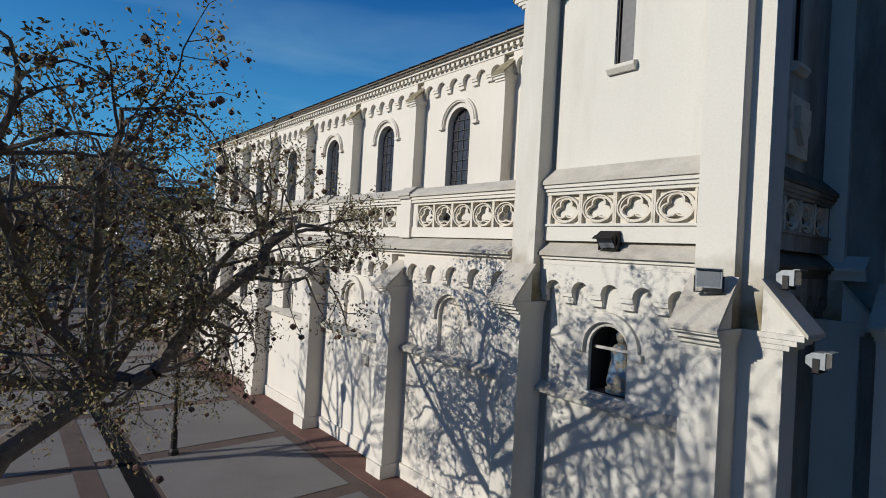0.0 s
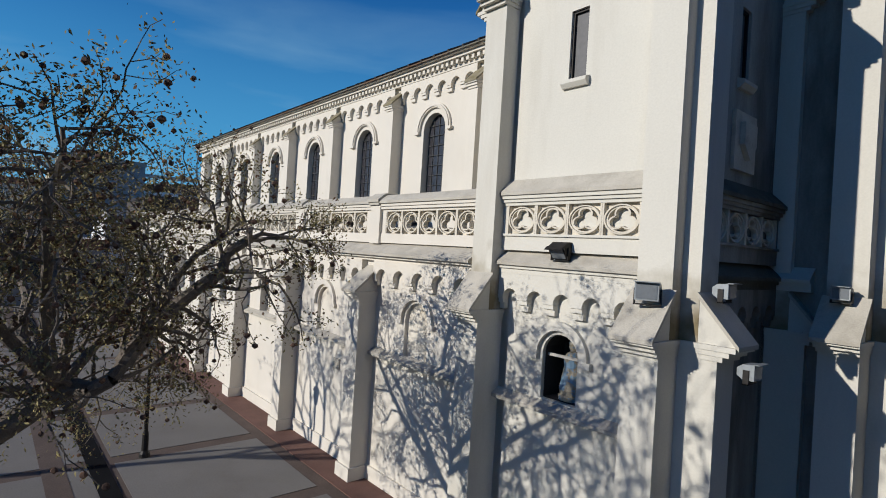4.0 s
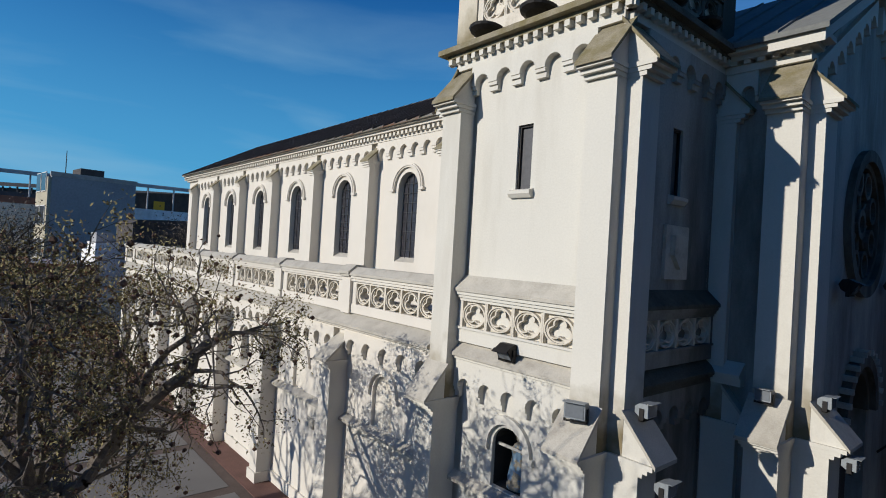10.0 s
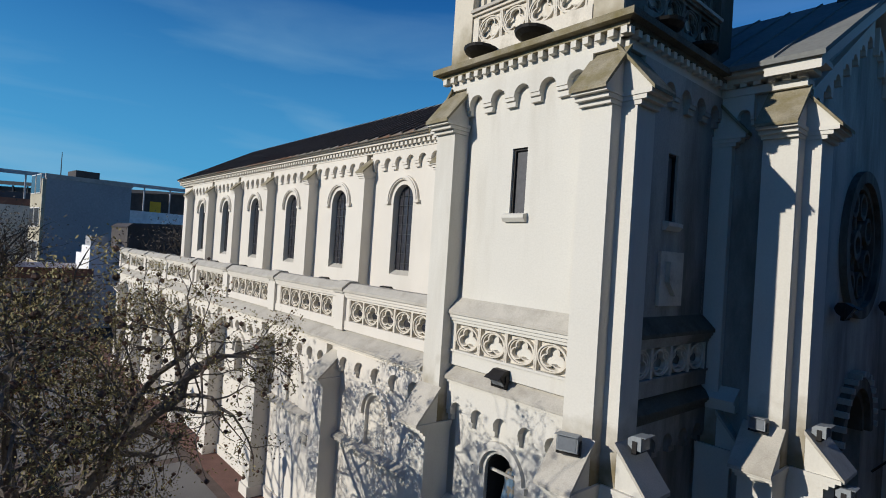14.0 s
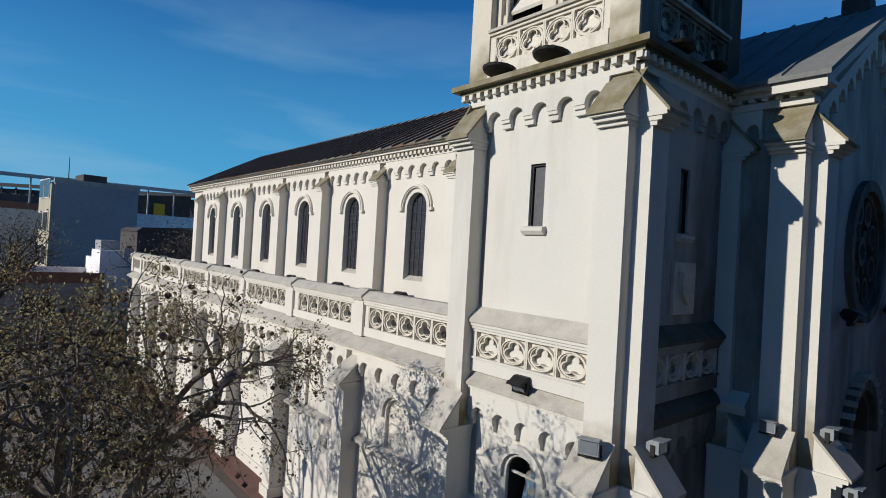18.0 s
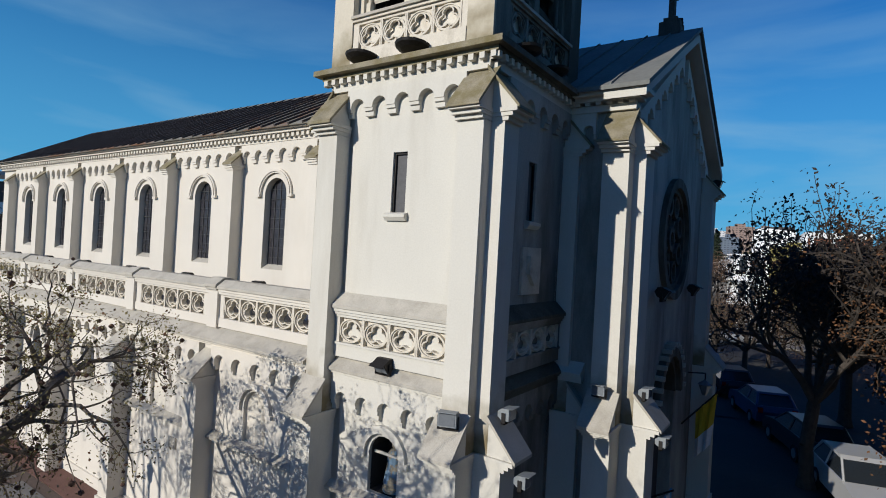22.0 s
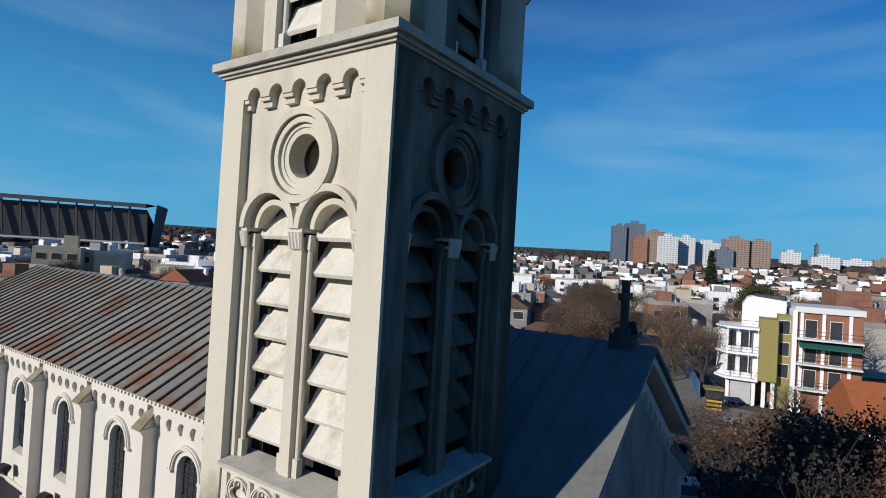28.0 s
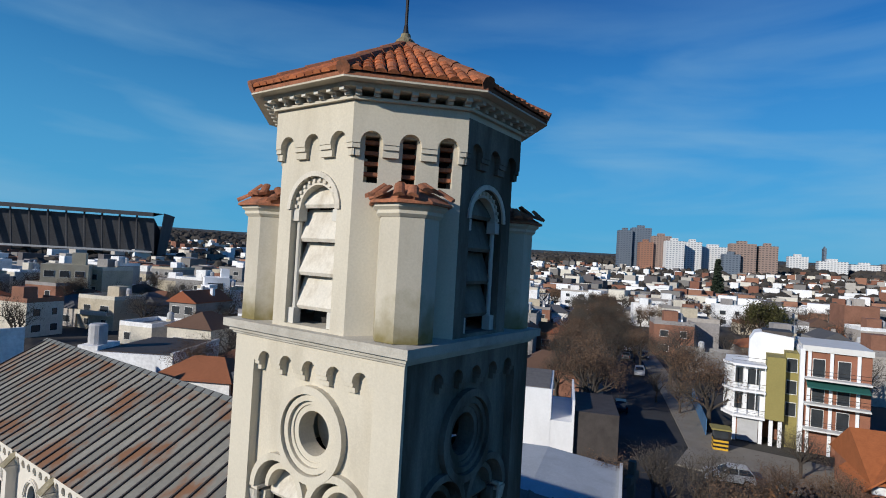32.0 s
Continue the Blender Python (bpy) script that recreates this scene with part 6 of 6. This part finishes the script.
for i in range(9):
    a, b = Vector((-5.9, 62.5, 0)).lerp(Vector((-10.5, 80, 0)), i / 9), Vector((-5.9, 62.5, 0)).lerp(Vector((-10.5, 80, 0)), (i + 0.94) / 9)
    part("fence_panel", G().add([(a.x, a.y, 0), (b.x, b.y, 0), (b.x, b.y, 1.9), (a.x, a.y, 1.9), (a.x + .08, a.y, 0), (b.x + .08, b.y, 0), (b.x + .08, b.y, 1.9), (a.x + .08, a.y, 1.9)], [(0, 1, 2, 3), (7, 6, 5, 4), (2, 6, 7, 3), (0, 3, 7, 4), (1, 5, 6, 2)]), FENCEBLUE, fence)

# white party wall and low roofs across the street
ww = thing("party_wall_house", "tall house with a blank bright white party wall", "house", m=pose(-18.35, 43.2, 0, 0, 0, 22))
m = pose(-18.35, 43.2, 0, 0, 0, 22)
part("wall", G().box(-8.0, 1.9, 0, 10, 0, 6.2), WHITE, ww, m=m)
part("side_wall", G().box(1.9, 3.9, 0.02, 10, 0, 3.3), WHITE, ww, m=m)
part("end_wall", G().box(3.9, 4.1, 0, 10, 0, 5.4), WHITE, ww, m=m)
part("roof", G().box(-7.8, 1.7, 0.2, 9.8, 6.2, 6.26), FLATROOF, ww, m=m)
# near-black material imitates the shade on this side block
part("brick_side", G().box(4.1, 8.2, 0.5, 9, 0, 4.3), SEAM, ww, m=m)
m = pose(-9.4, 22.6, 0, 0, 0, 16)
lw = thing("workshop", "low building with a pale metal sheet roof", "workshop", m=m)
part("wall", G().box(-4.5, 5.2, 0, 10, 0, 4.0), HOUSE, lw, m=m)
PALESHEET = material("pale_metal_sheet", (0.42, 0.44, 0.45), 0.7, var=0.12, scale=0.6, fine=8, bump=0.1, stain=(0.28, 0.28, 0.27), stain_amt=0.4, stain_scale=0.5)
part("roof", G().prism([(-4.6, 4.0), (5.4, 4.0), (5.4, 4.15), (0.4, 4.75), (-4.6, 4.6)], -0.2, 10.2), PALESHEET, lw, m=m)
part("roof_edge", G().box(5.4, 5.6, -0.3, 10.3, 3.9, 4.4), SHUTTER, lw, m=m)
part("roof_wall", G().box(-4.9, -4.5, -0.2, 10.3, 3.8, 6.2), SHUTTER, lw, m=m)

# block behind the far end of the aisle
CREAM = material("old_cream_paint", (0.40, 0.36, 0.27), 0.9, var=0.15, scale=0.5, fine=8, bump=0.1)
GREYWALL = material("bare_grey_render", (0.31, 0.31, 0.315), 0.9, var=0.12, scale=0.3, fine=6, bump=0.1, stain=(0.14, 0.14, 0.14), stain_amt=0.5, stain_scale=0.3, streak=4)
m = pose(-56, 4.6, 0, 0, 0, 96)
ab = thing("apartment_building", "plain grey four-storey block seen beyond the church", "apartment building", m=m)
part("wall", G().box(-6.2, 0.6, 0, 5, 0, 11.4), GREYWALL, ab, m=m)
part("roof_hut", G().box(-3.4, -1.4, 3, 6, 11.4, 12.6), SEAM, ab, m=m)
part("parapet", G().box(-6.3, 0.7, -0.05, 0.2, 11.3, 11.7), HOUSE, ab, m=m)
part("antenna", G().tube((-4.4, 4, 11.4), (-4.4, 4, 14.2), 0.05, 0.03, 5), IRON, ab, m=m)
for f in range(4):
    add_window(ab, m @ pose(-6.46, 0, 0, 0, 0, -90), -1.5, 0, f * 3 + 1, 1.6, 1.6)
    add_window(ab, m @ pose(-6.46, 0, 0, 0, 0, -90), -3.6, 0, f * 3 + 1, 1.6, 1.6)
for k, (x, y, h, w) in enumerate(((-39, -3.5, 3.6, 7), (-58, 10, 8.5, 10), (-52, -14, 6, 10), (-66, -6, 9, 9),  (-72, 8, 8, 9))):
    m = pose(x, y, 0, 0, 0, 90 + rng.uniform(-6, 6))
    t = thing("house", "plain flat-roofed house behind the church", "house", "houses of the town", m=m)
    part("wall", G().box(-w / 2, w / 2, 0, w, 0, h), HOUSE, t, m=m)
    part("roof", G().box(-w / 2 + .2, w / 2 - .2, 0.2, w - .2, h, h + 0.05), FLATROOF, t, m=m)
    for v in (-0.01, w - 0.2):
        part("parapet", G().box(-w / 2, w / 2, v, v + 0.2, h, h + 0.7), HOUSE, t, m=m)
    add_window(t, m, 0, 0, h - 2.2, 1.8, 1.3)
for k, (x, y) in enumerate(((-36, -6), (-41, -10), (-35, 4.5))):
    copy_thing(kinds[k][0], pose(x, y, 0, 0, 0, 50 * k))

part("side_render", G().box(-6.45, -6.2, 0.1, 4.9, 0, 11.2), CREAM, ab, "cream painted side", ab.matrix_basis)
m = pose(-40.2, 2.0, 0, 0, 0, 90)
bx = thing("shed", "windowless black shed beyond the end of the church", "shed", m=m)
part("wall", G().box(0.1, 4.4, 0, 6, 0, 7.3), SEAM, bx, m=m)
part("roof", G().prism([(0.0, 7.3), (0.4, 7.6), (4.4, 7.8), (4.5, 7.3)], -0.1, 6.1), SEAM, bx, m=m)
m = pose(-41, 0.0, 0, 0, 0, 92)
wl_ = thing("house", "small white house with a stepped roof terrace", "house", m=m)
part("wall", G().box(0, 2.8, 0, 5, 0, 5.2), WHITE, wl_, m=m)
part("terrace_wall", G().box(0, 1.4, 0, 3, 5.2, 5.8), WHITE, wl_, m=m)
part("roof_room", G().box(0.2, 1.3, 1, 3, 5.8, 6.5), GREYWALL, wl_, m=m)
part("railing", G().box(1.5, 2.8, 0.05, 0.1, 5.2, 6.0), TANK, wl_, m=m)
m = pose(-131.5, 18.0, 0, 0, 0, 86)
sd = thing("grandstand", "dark open grandstand with orange panels", "grandstand", m=m)
part("stand", G().prism([(0, 0), (13, 0), (13, 16.8), (0.6, 15.8)], 0, 14), SEAM, sd, m=m)
part("roof_edge", G().box(-22, 14, -1.5, -0.6, 17.2, 17.9), TANK, sd, m=m)
for x0, x1, z0, z1 in ((2.0, 5.2, 8.6, 10.2), (5.4, 7.6, 11.4, 14.4), (6.6, 8.2, 10.6, 12.0)):
    part("orange_panel", G().box(x0, x1, -0.3, 0, z0, z1), BOOTHY, sd, m=m)
part("white_panel", G().box(8.6, 9.6, -0.3, 0, 7.4, 11.0), WHITE, sd, m=m)
for i in range(7):
    part("post", G().tube((-22 + 5.2 * i, -1, 0), (-22 + 5.2 * i, -1, 17.3), 0.16, 0.16, 6), TANK, sd, m=m)
for i in range(3):
    part("side_tier", G().box(-22, -4, 1 + 2 * i, 3 + 2 * i, 0, 9.5 + 2.2 * i), (CONCRETE, BRICK, CONCRETE)[i], sd, m=m)

m = pose(-150, 52, 0, 0, 0, 60)
cb = thing("apartment_building", "cream three-storey block with rows of windows before the stadium", "apartment building", m=m)
part("wall", G().box(-5, 5, 0, 8, 0, 11.5), CREAM, cb, m=m)
part("roof_room", G().box(1, 4, 2, 5, 11.5, 14.5), CREAM, cb, m=m)
for f in range(3):
    for x in (-3.2, 0, 3.2):
        add_window(cb, m, x, 0, 1.4 + 3.5 * f, 2.0, 1.5)

# low workshop with a black membrane roof, white house and tiled roofs beyond the nave
m = pose(-66, 29, 0, 0, 0, 33)
bl = thing("warehouse", "low pale warehouse under a black membrane roof", "warehouse", m=m)
part("wall", G().box(-5, 5, 0, 13, 0, 4.0), HOUSE, bl, m=m)
part("roof", G().box(-4.7, 4.7, 0.3, 12.7, 4.0, 4.12), SEAM, bl, m=m)
part("ridge_strip", G().box(4.7, 5.05, -0.05, 13.05, 4.0, 4.4), SHUTTER, bl, m=m)
part("tank_base", G().box(-7.6, -5, 0.5, 5, 0, 4.6), HOUSE, bl, m=m)
part("water_tank", G().lathe([(1.1, 4.6), (1.1, 7.0), (0.9, 7.2)], -6.2, 2.2, 14), TANK, bl, m=m)
m = pose(-121, 73, 0, 0, 0, 62)
wh = thing("house", "stepped white modern house with large windows", "house", m=m)
part("wall", G().box(-5, 5, 0, 9, 0, 6.4), WHITE, wh, m=m)
part("upper_storey", G().box(-1, 5, 2, 9, 6.4, 10.2), WHITE, wh, m=m)
part("stair_head", G().box(3, 5, 4, 7, 10.2, 12.4), WHITE, wh, m=m)
for x in (-3.2, 0.2, 3.2):
    add_window(wh, m, x, 0, 3.6, 2.3, 2.0)
add_window(wh, m, 1.6, 2, 7.2, 3.6, 1.6)
for x, y, a, w, h in ((-53, 29, 30, 9, 3.0), (-54, 37, 33, 10, 3.4), (-47, 33, 30, 8, 3.0), (-26.5, 66.5, 20, 8, 3.6), (-44, 104, 20, 9, 3.6), (-63, 150, 20, 10, 4.2)):
    m = pose(x, y, 0, 0, 0, a)
    t = thing("house", "low house under a brown tile roof", "house", "houses of the town", m=m)
    part("wall", G().box(-w / 2, w / 2, 0, 8, 0, h), HOUSE, t, m=m)
    part("roof", G().add([(-w / 2 - 0.5, -0.5, h), (w / 2 + 0.5, -0.5, h), (w / 2 + 0.5, 8.5, h), (-w / 2 - 0.5, 8.5, h), (-w / 5, 4, h + 2.0), (w / 5, 4, h + 2.0)], [(0, 1, 5, 4), (1, 2, 5), (2, 3, 4, 5), (3, 0, 4), (3, 2, 1, 0)]), TILEROOF, t, m=m)
    add_window(t, m, 0, 0, 0.9, 1.6, 1.3)
for x, y, k in ((-58, 33, 1), (-70, 45, 2), (-62, 42, 0), (-85, 50, 1), (-92, 60, 0), (-78, 56, 2), (-100, 62, 1), (-110, 78, 2)):
    copy_thing(kinds[k][0], pose(x, y, 0, 0, 0, 40 * k) @ Matrix.Diagonal((0.9, 0.9, 0.8, 1)))

# evergreens in the town
CONIFER = material("dark_conifer_needle", (0.02, 0.03, 0.016), 0.9, var=0.3, bump=0, island=-0.4)
m = pose(-46, 350, 2.4)
t = thing("conifer_tree", "tall dark conifer above the far roofs", "tree", m=m)
part("trunk", G().tube((0, 0, 0), (0, 0, 24), 0.5, 0.1, 8), BARK, t, m=m)
tips = [(Vector((r * math.cos(q), r * math.sin(q), z)), None) for z in (3 + 0.5 * i for i in range(44)) for q in (rng.uniform(0, 6.28) for _ in range(9)) for r in [(26 - z) * 0.20 * rng.uniform(0.5, 1)]]
tagged(part("crown", leaves(tips, rng, 4, 0.5, 0.5), CONIFER, t, m=m), kind="stuff")
tree("town_tree", "broad olive-green evergreen above the roofs", (-7, 150, 0), [(d, l * 1.3) for d, l in wide], (-7, 150, 4.0), 0.3, (5, 4), 71, [("evergreen_foliage", OLIVELEAF, 22, 0.7, 0.14, 1.0)], "trees of the town")

# stadium
stad = thing("stadium", "long dark concrete stadium stand with a bowed roof line", "stadium")
C = Vector((-330, 205, 0))
ax = Vector((0.62, 0.78, 0)).normalized()
N = 26
for i in range(N):
    a, b = C + ax * (-285 + 250 * i / N), C + ax * (-285 + 250 * (i + 1) / N)
    nrm = Vector((ax.y, -ax.x, 0))
    q = lambda p, o, z: (p.x + nrm.x * o, p.y + nrm.y * o, z)
    part("seating_bay", G().add([q(a, 0, 0), q(b, 0, 0), q(b, 9, 34), q(a, 9, 34), q(a, -25, 0), q(b, -25, 0), q(b, -25, 22), q(a, -25, 22)], [(0, 1, 2, 3), (3, 2, 6, 7), (4, 7, 6, 5), (0, 3, 7, 4), (1, 5, 6, 2)]), CONCRETE, stad)
    part("column", G().tube(q(a, 3, 0), q(a, 10, 35), 0.6, 0.6, 6), CONCRETE, stad)
    part("roof_beam", G().add([q(a, 12, 35), q(b, 12, 35), q(b, 12, 37.5), q(a, 12, 37.5), q(a, -20, 38.5), q(b, -20, 38.5)], [(0, 1, 2, 3), (3, 2, 5, 4), (0, 4, 5, 1)]), CONCRETE, stad)
    part("walkway", G().add([q(a, 4, 12), q(b, 4, 12), q(b, 9, 12), q(a, 9, 12), q(a, 9, 13.2), q(b, 9, 13.2)], [(0, 1, 2, 3), (3, 2, 5, 4)]), TANK, stad)
part("end_wall", G().add([tuple(C - ax * 35 + Vector((0, 0, 0))), tuple(C - ax * 29 + nrm * 12 + Vector((0, 0, 37.5))), tuple(C - ax * 29 - nrm * 25 + Vector((0, 0, 37.5))), tuple(C - ax * 35 - nrm * 25)], [(0, 1, 2, 3)]), CONCRETE, stad)

# towers on the horizon
def grid_front(name, wall, hole):
    m = material(name, wall, 0.8, var=0.05, scale=0.05, fine=0.5, bump=0)
    n, l = m.node_tree.nodes, m.node_tree.links
    co, mp, br = n.new("ShaderNodeTexCoord"), n.new("ShaderNodeMapping"), n.new("ShaderNodeTexBrick")
    mp.inputs["Rotation"].default_value = (radians(90), 0, 0)
    br.offset, br.squash = 0.0, 1.0
    for k, v in (("Scale", 1.0), ("Mortar Size", 0.9), ("Brick Width", 4.2), ("Row Height", 3.0), ("Mortar Smooth", 0.0)):
        br.inputs[k].default_value = v
    br.inputs["Color1"].default_value = br.inputs["Color2"].default_value = (*hole, 1)
    br.inputs["Mortar"].default_value = (*wall, 1)
    l.new(co.outputs["Object"], mp.inputs["Vector"])
    l.new(mp.outputs["Vector"], br.inputs["Vector"])
    l.new(br.outputs["Color"], n["Principled BSDF"].inputs["Base Color"])
    return m


FRONTS = [grid_front("tower_front_" + k, a, b) for k, a, b in (("slate", (0.14, 0.17, 0.21), (0.06, 0.08, 0.11)), ("white", (0.62, 0.62, 0.61), (0.22, 0.24, 0.27)), ("brown", (0.29, 0.21, 0.175), (0.11, 0.09, 0.085)), ("orange", (0.32, 0.16, 0.105), (0.13, 0.085, 0.07)))]
for bear, dist, w, h, f in ((16.4, 900, 20, 62, 0), (14.9, 910, 29, 67, 0), (14.4, 860, 19, 44, 3), (13.0, 870, 26, 54, 2), (11.8, 850, 25, 47, 1), (10.2, 880, 23, 47, 1), (8.4, 905, 42, 41, 1), (6.9, 835, 21, 31, 0), (6.0, 845, 32, 46, 2), (4.0, 855, 23, 44, 2),
                            (1.7, 1050, 27, 32, 1), (-0.8, 1020, 38, 26, 1), (-0.2, 1500, 5, 54, 0), (-3.0, 1100, 39, 22, 1), (-5.0, 1200, 40, 24, 2)):
    m = pose(EYE.x - dist * math.sin(radians(bear)), EYE.y + dist * math.cos(radians(bear)), (dist - FAR0) * SLOPE - 2, 0, 0, bear + 12)
    t = thing("tower_block", ("slate-blue", "white", "brown brick", "orange brick")[f] + " high-rise block on the horizon", "high-rise", "high-rises on the horizon", m=m)
    part("body", G().box(-w / 2, w / 2, 0, 20, 0, h), FRONTS[f], t, m=m)
    part("roof_plant", G().box(-w / 5, w / 6, 4, 14, h, h + 4), FRONTS[f], t, m=m)

# far roofs and woods, too many to count
FARROOF = ramped("far_house_mass", [(0.74, 0.74, 0.73), (0.20, 0.09, 0.06), (0.40, 0.37, 0.33), (0.78, 0.78, 0.78), (0.11, 0.10, 0.10), (0.28, 0.14, 0.09), (0.60, 0.56, 0.48), (0.18, 0.17, 0.16)])
fn, fl = FARROOF.node_tree.nodes, FARROOF.node_tree.links
fl.new(next(q for q in fn if q.type == "NEW_GEOMETRY").outputs["Random Per Island"], next(q for q in fn if q.type == "VALTORGB").inputs["Fac"])
FARWOOD = material("far_wood_mass", (0.052, 0.044, 0.036), 0.95, var=0.3, scale=0.05, fine=0.6, bump=0, island=-0.35)
g, wd = G(), G()
for k in range(9000):
    dist = 255 + 1500 * rng.random() ** 1.9
    bear = radians(rng.uniform(-9, 82))
    x, y = EYE.x - dist * math.sin(bear), EYE.y + dist * math.cos(bear)
    if dist < 950 and rng.random() < 0.42:
        w, d, h = rng.uniform(4, 10), rng.uniform(4, 10), rng.choice((3.5, 4, 6, 6, 8)) * rng.uniform(0.8, 1.2)
        up = max(0, dist - FAR0) * SLOPE
        g.box(x - w / 2, x + w / 2, y - d / 2, y + d / 2, up - 0.6, up + h)
    else:
        r0, hh = (rng.uniform(2.5, 6), rng.uniform(4, 8)) if dist < 950 else (rng.uniform(6, 14), rng.uniform(8, 14))
        n, up = 7, max(0, dist - FAR0) * SLOPE - 0.4
        vs = [(x + r0 * c * rng.uniform(.7, 1.2) * math.cos(2 * math.pi * i / n), y + r0 * c * rng.uniform(.7, 1.2) * math.sin(2 * math.pi * i / n), up + hh * z * rng.uniform(.85, 1.1)) for c, z in ((0.8, 0.0), (1.0, 0.45), (0.6, 0.85)) for i in range(n)] + [(x, y, up + hh)]
        wd.add(vs, [(a * n + i, a * n + (i + 1) % n, (a + 1) * n + (i + 1) % n, (a + 1) * n + i) for a in range(2) for i in range(n)] + [(2 * n + i, 2 * n + (i + 1) % n, 3 * n) for i in range(n)])
tagged(new("far_houses", g.mesh("far_houses", FARROOF)), "mass of pale low houses far off in the town", "houses", kind="stuff")
tagged(new("far_woods", wd.mesh("far_woods", FARWOOD)), "grey-brown winter woods along the horizon", "woods", kind="stuff")

# plain unseen fronts added to close the street east and south against skylight
for k, (x, y, w, h, a) in enumerate(((24, -16, 14, 8, -90), (24, 0, 14, 9, -90), (24, 16, 14, 8, -90), (23, 31, 12, 7, -84), (10, -40, 14, 8, 180), (-8, -40, 16, 9, 180), (-26, -40, 16, 8, 180))):
    m = pose(x, y, 0, 0, 0, a)
    t = thing("house", "plain two-storey town house added unseen across the street", "house", "houses of the town", m=m)
    part("wall", G().box(-w / 2, w / 2, 0, 9, 0, h), HOUSE, t, m=m)
    part("roof", G().box(-w / 2 + .2, w / 2 - .2, 0.2, 8.8, h, h + 0.05), FLATROOF, t, m=m)
    for i in range(3):
        add_window(t, m, (i - 1) * w * 0.3, 0, 1.0, 1.6, 1.6)
        add_window(t, m, (i - 1) * w * 0.3, 0, 4.4, 1.6, 1.6)
